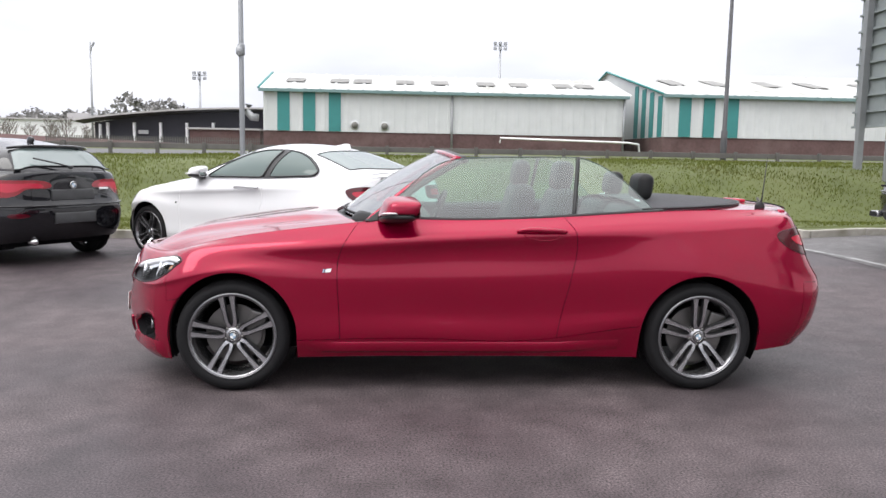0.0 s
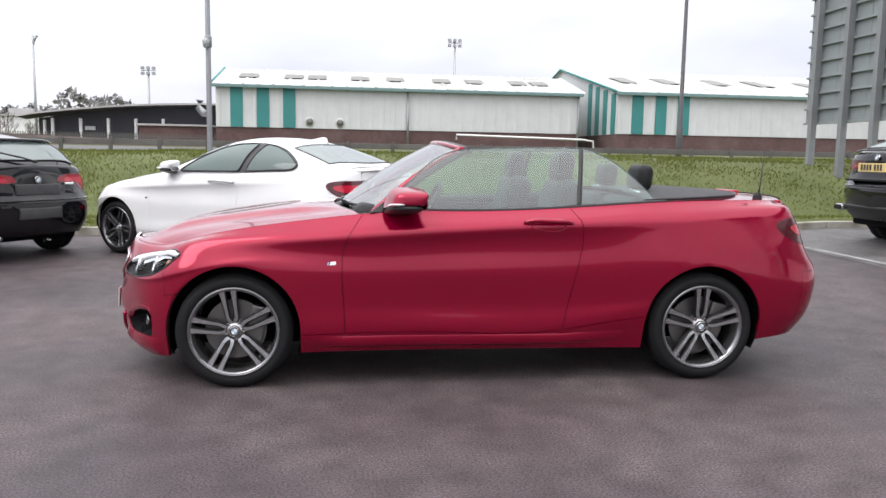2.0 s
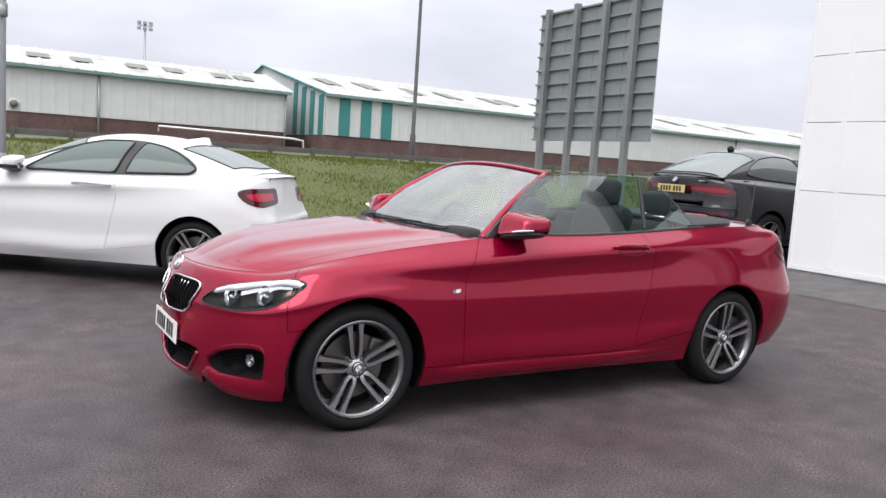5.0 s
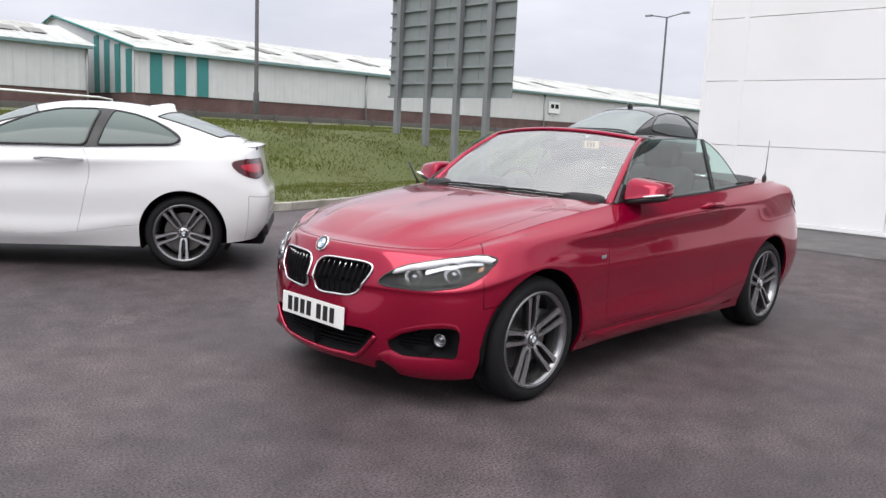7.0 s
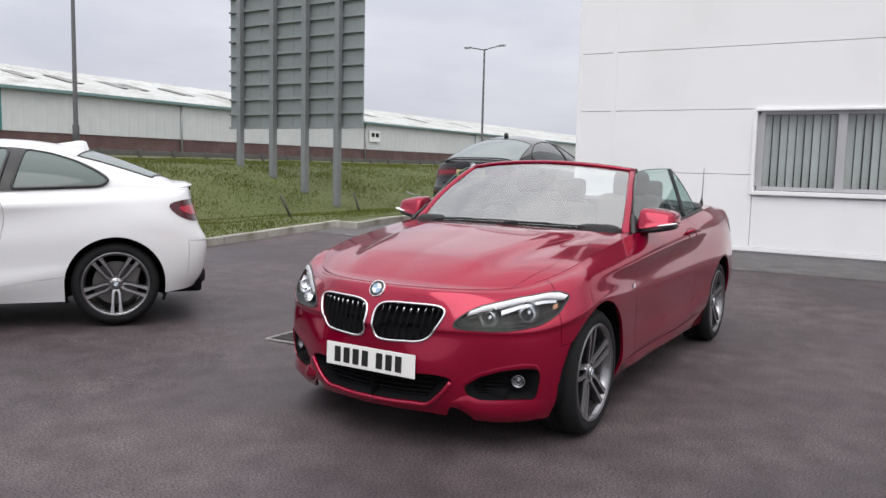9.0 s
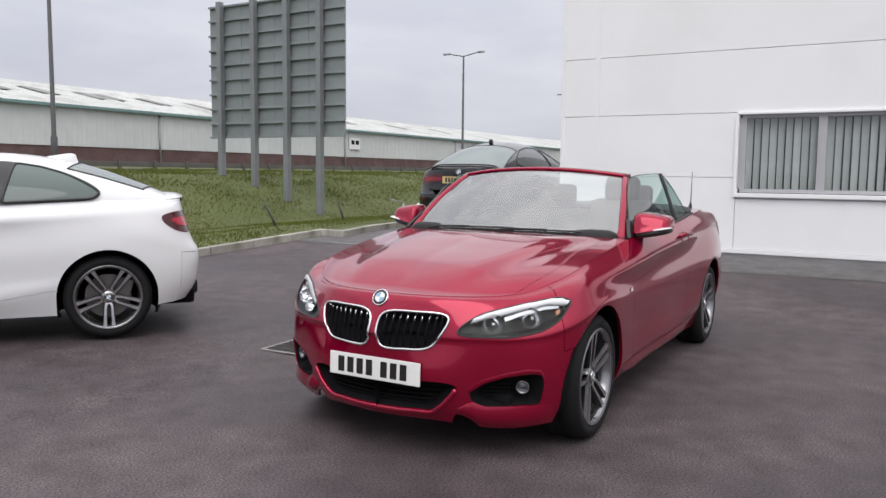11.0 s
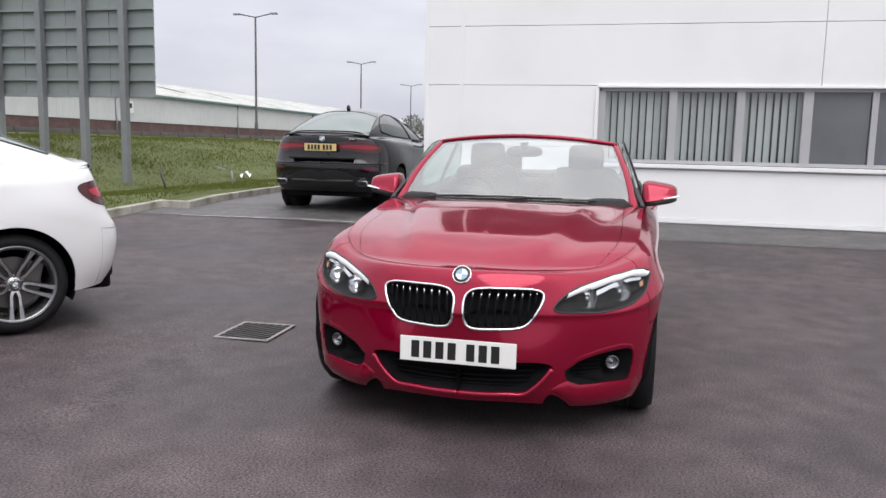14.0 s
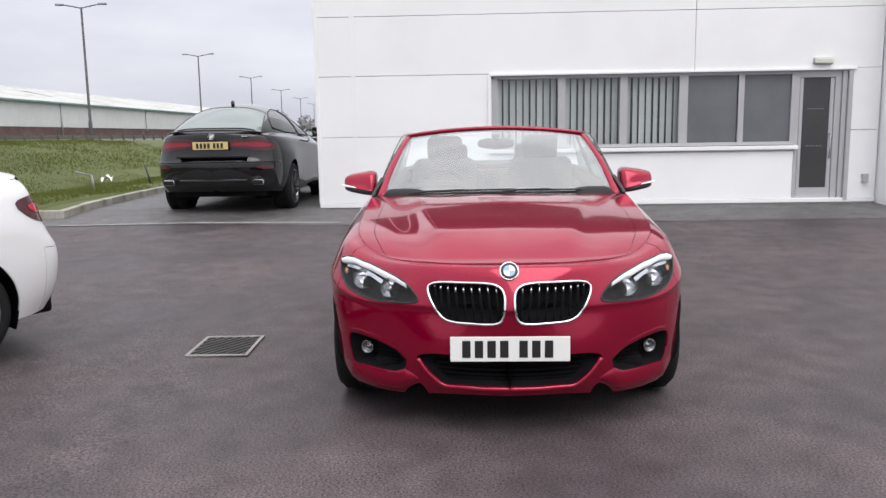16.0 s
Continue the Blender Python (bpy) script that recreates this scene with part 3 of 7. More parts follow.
# ---------------------------------------------------------------- big roadside sign seen from behind
sign = empty("roadside_sign", pose(14.5, 11.65, 0.0))
tagged(sign, "large grey ribbed sign board on four steel posts", "sign")
SW, SB, ST = 5.35, 2.38, 6.5
rows_n = 9
rh = (ST - SB) / rows_n
sheet = box("back_sheet", -0.02, 0.02, 0.0, SW / 4 - 0.01, 0.0, rh - 0.012, M_SIGNBACK, 0.004)
for r in range(rows_n):
    for c in range(4):
        part("back_sheet", sheet, sign, m=pose(0, c * SW / 4 + 0.005, SB + r * rh))
rail_me = box("stiffener", -0.10, -0.02, 0.0, SW, -0.03, 0.03, M_SIGNBACK, 0.006)
for r in range(rows_n + 1):
    part("stiffener", rail_me, sign, m=pose(0, 0, min(max(SB + r * rh, SB + 0.03), ST - 0.03)))
for py in (0.80, 2.05, 3.35, 4.75):
    gz = bank_z(14.5, 11.65 + py)
    part("post", box("post", -0.28, -0.10, py - 0.085, py + 0.085, gz - 0.35, ST + 0.08, M_POLE, 0.01), sign)

# ---------------------------------------------------------------- poles and road lamps
cctv = empty("lighting_column", pose(-1.36, 6.93, 0.10))
tagged(cctv, "grey steel lighting column with a camera collar", "pole")
part("pole", tube("pole", [(0, 0, -0.2), (0, 0, 1.2), (0, 0, 7.5)], [0.050, 0.040, 0.032], M_POLE, 12), cctv)
part("base_sleeve", tube("base_sleeve", [(0, 0, -0.1), (0, 0, 1.0), (0, 0, 1.05)], [0.062, 0.062, 0.045], M_POLE, 12), cctv)
part("collar", tube("collar", [(0, 0, 2.70), (0, 0, 2.72), (0, 0, 2.86), (0, 0, 2.88)], [0.04, 0.055, 0.055, 0.04], M_POLE, 12), cctv)
part("camera_dome", tube("camera_dome", [(-0.02, -0.06, 2.84), (-0.02, -0.06, 2.80), (-0.02, -0.06, 2.72), (-0.02, -0.06, 2.69)], [0.025, 0.050, 0.045, 0.018], M_GALV, 12), cctv)


def road_lamp(x, y, arm):
    ob = empty("street_lamp", pose(x, y, 1.0))
    tagged(ob, "dark double-arm street lamp column beside the road", "street lamp", "street lamps along the road")
    part("column", tube("column", [(0, 0, -0.5), (0, 0, 1.5), (0, 0, 1.55), (0, 0, 8.5)], [0.12, 0.12, 0.085, 0.06], M_DARKPOLE, 10), ob)
    for s in (-1, 1):
        a = part("arm", tube("arm", [(0, 0, 8.45), (0, s * arm * 0.5, 8.56), (0, s * arm, 8.66)], 0.035, M_DARKPOLE, 8), ob)
        part("lantern", box("lantern", -0.11, 0.11, s * arm, s * (arm + 0.5), 8.62, 8.74, M_GALV, 0.03), a)
    return ob


first = road_lamp(13.65, 24.0, 1.1)
for k in range(1, 8):
    copy_thing(first, pose(44.7 + 29.3 * (k - 1), 24.2 + 3.05 * (k - 1), 1.0 + 0.01 * k))

# ---------------------------------------------------------------- warehouses over the road


def warehouse(name, x0, x1, y0, y1, eave, ridge, stripes, pipes, lights, label, holes=(), end_stripes=0, base=1.7):
    ob = empty(name, pose(0, 0, 0))
    tagged(ob, label, "warehouse")
    plinth = 3.2
    ym = (y0 + y1) / 2
    part("plinth", box("plinth", x0, x1, y0, y1, base - 1.0, plinth, M_BRICK), ob, "dark red brick plinth")
    # ribbed wall sheet
    n = int((x1 - x0) / 0.9)
    vs, fs = [], []
    for i in range(n + 1):
        x = x0 + (x1 - x0) * i / n
        for dx, dy in ((0, -0.06), (0.12, -0.10), (0.3, -0.10), (0.42, -0.06)):
            if x + dx <= x1:
                vs += [(x + dx, y0 + dy, plinth), (x + dx, y0 + dy, eave)]
    m = len(vs) // 2
    fs = [(2 * i, 2 * i + 2, 2 * i + 3, 2 * i + 1) for i in range(m - 1)]
    part("wall_sheet", mesh_from("wall_sheet", vs, fs, M_CLAD), ob, "pale ribbed wall sheeting")
    part("gable", mesh_from("gable", [(x0, y0, plinth), (x0, y1, plinth), (x0, y1, eave), (x0, ym, ridge), (x0, y0, eave), (x1, y0, plinth), (x1, y1, plinth), (x1, y1, eave), (x1, ym, ridge), (x1, y0, eave)], [(0, 4, 3, 2, 1), (5, 6, 7, 8, 9), (1, 2, 7, 6)], M_CLAD), ob)
    for a, b in stripes:
        part("stripe", box("stripe", x0 + a, x0 + b, y0 - 0.14, y0 - 0.09, plinth + 0.02, eave - 0.1, M_TEAL), ob, "teal green cladding stripe")
    for k in range(end_stripes):
        ya = y0 + 0.4 + k * 2.0
        part("stripe", box("stripe", x0 - 0.06, x0 - 0.01, ya, ya + 0.95, plinth + 0.02, eave + (ridge - eave) * min(1, (ya - y0) / (ym - y0)) - 0.1, M_TEAL), ob, "teal green cladding stripe")
    # corrugated roof slope, eave overhang and rooflights
    n = int((x1 - x0) / 1.1)
    vs, fs = [], []
    for i in range(n + 1):
        x = x0 - 0.3 + (x1 - x0 + 0.6) * i / n
        for dx, dz in ((0, 0.0), (0.08, 0.07), (0.22, 0.07), (0.30, 0.0)):
            vs += [(x + dx, y0 - 0.45, eave + dz), (x + dx, ym, ridge + dz), (x + dx, y1 + 0.4, eave + dz)]
    m = len(vs) // 3
    for i in range(m - 1):
        fs += [(3 * i, 3 * i + 3, 3 * i + 4, 3 * i + 1), (3 * i + 1, 3 * i + 4, 3 * i + 5, 3 * i + 2)]
    roof = part("roof", mesh_from("roof", vs, fs, M_ROOF), ob, "pale corrugated pitched roof")
    part("gutter", box("gutter", x0 - 0.3, x1 + 0.3, y0 - 0.55, y0 - 0.40, eave - 0.22, eave + 0.03, M_GUTTER, 0.03), ob)
    part("verge", tube("verge", [(x0 - 0.3, y0 - 0.5, eave + 0.05), (x0 - 0.3, ym, ridge + 0.08), (x0 - 0.3, y1 + 0.4, eave + 0.05)], 0.09, M_TEAL, 6), ob)
    sl = (ridge - eave) / (ym - y0 + 0.45)
    for lx in lights:
        ya, yb = y0 + (ym - y0) * 0.36, y0 + (ym - y0) * 0.62
        za, zb = eave + sl * (ya - y0 + 0.45) + 0.10, eave + sl * (yb - y0 + 0.45) + 0.10
        part("rooflight", mesh_from("rooflight", [(x0 + lx, ya, za), (x0 + lx + 1.5, ya, za), (x0 + lx + 1.5, yb, zb), (x0 + lx, yb, zb)], [(0, 1, 2, 3)], M_ROOFLIGHT), roof)
    for px in pipes:
        part("downpipe", tube("downpipe", [(x0 + px, y0 - 0.2, base - 0.5), (x0 + px, y0 - 0.2, eave - 0.1)], 0.09, M_GALV, 8), ob)
    for hx, hz in holes:
        part("vent", tube("vent", [(x0 + hx, y0 - 0.16, hz), (x0 + hx, y0 - 0.05, hz)], 0.36, M_CLAD, 20), ob, "round vent with a pale rim")
        part("vent_mesh", tube("vent_mesh", [(x0 + hx, y0 - 0.175, hz), (x0 + hx, y0 - 0.15, hz)], 0.27, M_ROOFLIGHT, 20), ob)
    return ob


wh = warehouse("warehouse", -9.0, 19.85, 57.5, 72.0, 6.42, 8.35, [(1.1, 2.05), (3.1, 4.05), (5.1, 6.05)], [14.85, 28.8], [1.4, 5.0, 6.9, 10.4, 13.3, 17.2, 20.0, 23.7, 25.6], "long pale sheet-clad warehouse with teal stripes and brick plinth", [(7.15, 3.72), (9.5, 3.68)])
wh2 = warehouse("warehouse", 22.15, 205.0, 54.6, 86.0, 6.42, 9.72, [(1.15, 2.1), (3.1, 4.0), (4.95, 5.9)], [21.9, 49.0, 76.0, 103.0], [2.4, 6.3, 11, 15, 20, 22, 27, 33, 39, 46, 52, 58, 71, 84], "very long pale sheet-clad warehouse with teal corner stripes", end_stripes=4)
km = part("wall_sign", box("wall_sign", -1.1, 1.1, -0.06, 0.0, -0.68, 0.68, mat("white_sign_face", (0.75, 0.75, 0.75), 0.5), 0.02), m=pose(73.0, 54.4, 4.8))
tagged(km, "square white sign with dark marks on the warehouse wall", "sign")
for xa, xb in ((-0.70, -0.10), (0.12, 0.80)):
    part("mark", box("mark", xa, xb, -0.08, -0.055, -0.1, 0.4, M_VOID), km)
pipe = part("pipe_run", tube("pipe_run", [(9.0, 52.0, 2.45), (9.0, 52.0, 2.80), (18.6, 52.0, 2.62), (19.4, 52.0, 2.52), (19.5, 52.0, 1.5)], 0.08, mat("pale_pipe_lagging", (0.62, 0.62, 0.62), 0.5), 8))
tagged(pipe, "long pale overhead pipe in front of the warehouse", "pipe")

# low dark building, yard and woods to the west
M_NAVY = mat("dark_blue_grey_sheet_wall", (0.060, 0.060, 0.078), 0.6, noise_amt=0.15, scale=0.7)
M_BARK = mat("bare_winter_branches", (0.16, 0.14, 0.125), 0.9, spec=0.0, noise_amt=0.25, scale=3)
M_WOOD = mat("far_winter_woods", (0.25, 0.245, 0.24), 0.95, spec=0.0, noise_amt=0.4, scale=0.25)
low = empty("low_building")
tagged(low, "low dark building with a gently curved roof and white posts", "building")
vs, fs, wv, wf = [], [], [], []
for i in range(17):
    f = i / 16
    x, z = -28.0 + 17.4 * f, 4.20 + 1.42 * math.sin(f * math.pi / 2) ** 0.8
    vs += [(x, 69.0, z), (x, 69.0, z - 0.16), (x, 71.5, z - 0.30), (x, 84.0, z + 0.5)]
    wv += [(x + 1.2 * (1 - f), 71.4, z - 0.2), (x + 1.2 * (1 - f), 71.4, 0.4)]
for i in range(16):
    a = 4 * i
    fs += [(a, a + 1, a + 5, a + 4), (a + 1, a + 2, a + 6, a + 5), (a, a + 4, a + 7, a + 3)]
    wf.append((2 * i, 2 * i + 1, 2 * i + 3, 2 * i + 2))
part("roof", mesh_from("roof", vs, fs, [M_FARGREY, M_SLATE], False, [0, 1, 1] * 16), low)
part("wall", mesh_from("wall", wv, wf, M_NAVY), low)
part("end_wall", box("end_wall", -27.0, -26.8, 71.5, 83.5, 0.4, 4.1, M_NAVY), low)
for k in range(5):
    part("post", box("post", -25.52 + k * 2.42, -25.28 + k * 2.42, 70.2, 70.5, 0.8, 4.02 + 0.04 * k, M_PANEL, 0.02), low)
part("post", box("post", -26.2, -26.0, 70.2, 70.5, 0.8, 3.85, M_PANEL, 0.02), low)
part("annexe", box("annexe", -17.2, -10.9, 67.5, 70.0, 0.4, 3.45, M_BRICK), low)
part("annexe_coping", box("annexe_coping", -17.4, -10.8, 67.3, 70.1, 3.45, 3.62, M_FARGREY, 0.02), low)
part("yard_sign", box("yard_sign", -22.9, -22.0, 71.2, 71.35, 3.05, 3.4, M_PANEL, 0.01), low)
flue = part("roof_duct", tube("roof_duct", [(-12.2, 69.2, 5.9), (-12.3, 69.2, 5.2), (-11.9, 69.2, 4.75), (-11.3, 69.2, 4.7)], 0.38, M_GALV, 10), low, "curved grey metal duct")

fw = empty("far_building", pose(-45, 86, 0))
tagged(fw, "far pale low building behind bare trees", "building")
part("wall", box("wall", -25, 15.2, 0, 12, 0.5, 4.7, M_PANEL), fw)
part("roof", box("roof", -25.3, 15.4, -0.3, 12.3, 4.7, 4.9, M_FARGREY, 0.03), fw)
part("roof_plant", box("roof_plant", 8.5, 11.0, 3, 6, 4.9, 5.7, M_FARGREY, 0.05), fw)

fence = empty("yard_fence", pose(-30, 62, 1.2))
tagged(fence, "dark steel palisade fence round the yard", "fence")
pale_me = box("pale", -0.04, 0.04, -0.02, 0.02, -0.4, 1.45, M_RAIL)
for k in range(100):
    part("pale", pale_me, fence, m=pose(2.5 + k * 0.19, 0, 0))
for z in (0.2, 1.2):
    part("rail", box("rail", 2.4, 21.5, 0.02, 0.06, z - 0.03, z + 0.03, M_RAIL), fence)
mound = part("yard_bank", mesh_from("yard_bank", [(-34, 64, 1.0), (-10, 64, 1.0), (-10, 66, 1.9), (-34, 66, 2.75), (-10, 69, 1.9), (-34, 69, 2.75)], [(0, 1, 2, 3), (3, 2, 4, 5)], M_BRICK))
tagged(mound, "low dull brown retaining bank of the yard", "bank")


def bare_tree(x, y, h, seed):
    """A leafless tree: tapered trunk and three orders of branches."""
    r = random.Random(seed)
    ob = empty("bare_tree", pose(x, y, 1.2))
    tagged(ob, "slender leafless winter tree before a pale wall", "tree", "bare trees before the far building")
    part("trunk", tube("trunk", [(0, 0, -0.3), (0.05, 0, h * 0.4), (0.0, 0, h * 0.75)], [0.10, 0.07, 0.03], M_BARK, 6), ob)
    vs, fs = [], []

    def limb(p, d, ln, rad, order):
        q = p + d * ln
        s = d.cross(Vector((0.3, 1, 0.1))).normalized()
        t = s.cross(d)
        b = len(vs)
        for c, rr in ((p, rad), (q, rad * 0.5)):
            for k in range(3):
                vs.append(c + rr * (math.cos(k * 2.094) * s + math.sin(k * 2.094) * t))
        fs.extend([(b + k, b + (k + 1) % 3, b + 3 + (k + 1) % 3, b + 3 + k) for k in range(3)])
        if order:
            for _ in range(4):
                nd = (d + Vector((r.uniform(-.7, .7), r.uniform(-.7, .7), r.uniform(-.1, .6)))).normalized()
                limb(p + d * ln * r.uniform(0.4, 1.0), nd, ln * r.uniform(0.5, 0.75), rad * 0.6, order - 1)
    for k in range(11):
        an, f = k * 2.4, 0.25 + 0.05 * k
        limb(Vector((0, 0, h * f)), Vector((math.cos(an) * 0.6, math.sin(an) * 0.6, 0.9)).normalized(), h * (0.34 - 0.017 * k), 0.035, 2)
    part("crown", mesh_from("crown", vs, fs, M_BARK), ob)


for k in range(9):
    bare_tree(-41.0 + k * 1.45 + 0.4 * math.sin(k * 5.0), 79.5 + 0.8 * math.sin(k * 2.0), 3.3 + 0.5 * math.sin(k * 3.3), 40 + k)


def woods(x0, x1, y, h0, h1, count, seed):
    """A far line of trees: trunks with ragged crowns of small clumps."""
    r = np.random.default_rng(seed)
    vs, fs = [], []
    for _ in range(count):
        tx, ty, th = r.uniform(x0, x1), y + r.uniform(-12, 12), r.uniform(h0, h1) * (1.25 if r.uniform() < 0.12 else 1)
        gz = bank_z(tx, ty)
        n = 240
        d = r.normal(size=(n, 3))
        d /= np.linalg.norm(d, axis=1)[:, None]
        c = d * r.uniform(0.3, 1.0, n)[:, None] ** 0.5 * (th * 0.38, th * 0.38, th * 0.36) + (tx, ty, gz + th * 0.62)
        for q in c:
            s = th * r.uniform(0.022, 0.05)
            o = r.normal(size=(4, 3)) * s
            b = len(vs)
            vs.extend(q + o)
            fs.extend([(b, b + 1, b + 2), (b, b + 2, b + 3), (b, b + 3, b + 1)])
        b = len(vs)
        vs.extend([(tx - 0.2, ty, gz - 1), (tx + 0.2, ty, gz - 1), (tx, ty, gz + th * 0.6)])
        fs.append((b, b + 1, b + 2))
    return mesh_from("far_woods", vs, fs, M_WOOD)


wd = part("far_woods", woods(-230, -66, 300, 7.5, 9.8, 130, 3))
tagged(wd, "far grey-brown line of winter trees on the horizon", "trees", kind="stuff")
wd = part("far_woods", woods(156, 172, 46, 4.0, 6.0, 4, 21))
tagged(wd, "small clump of bare trees beside the road", "trees", kind="stuff")
wd = part("far_woods", woods(300, 470, 130, 7.0, 10.0, 70, 22))
tagged(wd, "far line of winter trees beyond the road", "trees", kind="stuff")
wd = part("far_woods", woods(-92, -70, 285, 11.5, 13.5, 8, 8))
tagged(wd, "clump of taller far winter trees", "trees", kind="stuff")


def flood_mast(x, y, top, kind):
    ob = empty("floodlight_mast", pose(x, y, 0.8))
    h = top - 0.8
    tagged(ob, "tall pale steel floodlight mast with lamp heads", "lamp mast", "floodlight masts in the distance")
    part("mast", tube("mast", [(0, 0, -1.5), (0, 0, h)], [0.15, 0.09], M_GALV, 8), ob)
    if kind:
        part("cross_arm", tube("cross_arm", [(-0.75, 0, h - 0.45), (0.75, 0, h - 0.45)], 0.05, M_GALV, 6), ob)
        for k in range(6):
            part("lamp_head", box("lamp_head", -0.75 + (k % 3) * 0.55, -0.40 + (k % 3) * 0.55, -0.2, 0.1, h - 0.9 + (k // 3) * 0.55, h - 0.58 + (k // 3) * 0.55, M_GALV, 0.05), ob)
    else:
        part("lamp_head", tube("lamp_head", [(0, 0, h - 1.2), (0.10, 0, h - 0.6), (0.38, 0, h - 0.05), (0.46, 0, h)], [0.08, 0.09, 0.14, 0.1], M_GALV, 6), ob)
    return ob


flood_mast(-30.3, 80, 12.6, 0)
flood_mast(-19.15, 80, 9.9, 1)
flood_mast(12.77, 80, 13.8, 1)

# ---------------------------------------------------------------- car materials
M_RED = paint_mat("deep_red_metallic_paint", (0.268, 0.0005, 0.026), 0.48, 0.13, 0.75, 1.50)
M_WHITE = paint_mat("white_car_paint", (0.68, 0.685, 0.695), 0.0, 0.35)
M_BLACKP = paint_mat("black_car_paint", (0.006, 0.006, 0.008), 0.0, 0.2, 1.0, 1.52)
M_PLATEBK = mat("dark_grey_plate_backing", (0.045, 0.046, 0.048), 0.3, spec=0.4, noise_amt=0.3, scale=9)
M_GREYP = paint_mat("dark_grey_metallic_paint", (0.005, 0.005, 0.0065), 0.0, 0.15, 1.0, 1.52)
M_TYRE = mat("tyre_rubber", (0.009, 0.009, 0.010), 0.8, spec=0.25, noise_amt=0.2, scale=30, bump=0.15, bump_scale=120)
M_BLACK = mat("black_plastic_trim", (0.012, 0.012, 0.013), 0.42, noise_amt=0.15, scale=20)
M_LINER = mat("wheel_arch_liner", (0.006, 0.006, 0.007), 0.9, spec=0.12)
M_CHROME = mat("bright_chrome", (0.82, 0.82, 0.83), 0.10, metal=1.0)
M_ALLOY = mat("machined_alloy_face", (0.42, 0.42, 0.435), 0.22, metal=0.85, noise_amt=0.05, scale=60)
M_ALLOYM = mat("mid_grey_rim_lip", (0.20, 0.20, 0.21), 0.28, metal=0.85, noise_amt=0.1, scale=40)
M_ALLOYD = mat("dark_grey_alloy", (0.035, 0.035, 0.038), 0.35, metal=0.6)
M_BARREL = mat("silver_wheel_barrel", (0.27, 0.27, 0.28), 0.24, metal=0.9)
M_DISC = mat("brake_disc_steel", (0.17, 0.165, 0.16), 0.45, metal=0.9)
M_SIDEGL = glass_mat("green_tinted_side_glass", (0.56, 0.84, 0.75), sheen=0.17)
M_SCREEN = glass_mat("windscreen_glass", (0.72, 0.80, 0.79), sheen=0.29)
M_TINT = mat("dark_tinted_car_glass", (0.020, 0.028, 0.028), 0.03, spec=0.9, ior=1.6)
M_GREENGL = mat("green_tinted_car_glass", (0.095, 0.125, 0.118), 0.03, spec=0.4, ior=1.48)
M_REARGL = mat("sky_bright_rear_glass", (0.12, 0.155, 0.15), 0.03, spec=0.9, ior=1.7)
M_LENS = glass_mat("lamp_cover", (0.93, 0.94, 0.95), sheen=0.015, edge=0.05)
M_LAMPBOWL = mat("black_lamp_bowl", (0.009, 0.009, 0.010), 0.4, spec=0.15)
M_REFL = mat("lamp_reflector", (0.80, 0.81, 0.83), 0.14, metal=0.85)
M_DRL = mat("white_lamp_brow", (0.85, 0.86, 0.88), 0.2)
M_REDLENS = mat("red_lamp_lens", (0.42, 0.007, 0.030), 0.12, coat=0.4)
M_REDLENSM = mat("deep_red_lamp_lens", (0.22, 0.003, 0.012), 0.1, coat=0.2)
M_REDLENSD = mat("dark_red_lamp_lens", (0.060, 0.002, 0.007), 0.12, coat=0.25)
M_LEATHER = mat("black_leather", (0.016, 0.016, 0.017), 0.5, noise_amt=0.06, scale=15, bump=0.03, bump_scale=250, spec=0.2)
M_FABRIC = mat("grey_black_soft_top_cover", (0.032, 0.032, 0.036), 0.75, noise_amt=0.15, scale=40, bump=0.2, bump_scale=300)
M_CARPET = mat("black_cabin_trim", (0.014, 0.014, 0.014), 0.85)
M_PLATEW = mat("white_plate", (0.78, 0.78, 0.76), 0.35)
M_PLATEY = mat("yellow_plate", (0.62, 0.47, 0.20), 0.35)
M_INK = mat("plate_ink", (0.012, 0.012, 0.012), 0.4)
M_BLUE = mat("badge_blue", (0.26, 0.38, 0.52), 0.3)
M_ORANGE = mat("amber_reflector", (0.42, 0.20, 0.10), 0.25)


def spline(k, p, q):
    """C2 cubic spline through p (rows) at knots k, read at q."""
    k, p, q = np.asarray(k, float), np.asarray(p, float), np.asarray(q, float)
    n = len(k)
    h = np.diff(k)
    a = np.zeros((n, n))
    b = np.zeros((n,) + p.shape[1:])
    a[0, 0] = a[-1, -1] = 1
    for i in range(1, n - 1):
        a[i, i - 1:i + 2] = h[i - 1], 2 * (h[i - 1] + h[i]), h[i]
        b[i] = 6 * ((p[i + 1] - p[i]) / h[i] - (p[i] - p[i - 1]) / h[i - 1])
    m = np.linalg.solve(a, b.reshape(n, -1)).reshape(b.shape)
    i = np.clip(np.searchsorted(k, q) - 1, 0, n - 2)
    sh = (-1,) + (1,) * (p.ndim - 1)
    hi, d0, d1 = h[i].reshape(sh), (k[i + 1] - q).reshape(sh), (q - k[i]).reshape(sh)
    return m[i] * d0**3 / (6 * hi) + m[i + 1] * d1**3 / (6 * hi) + (p[i] / hi - m[i] * hi / 6) * d0 + (p[i + 1] / hi - m[i + 1] * hi / 6) * d1


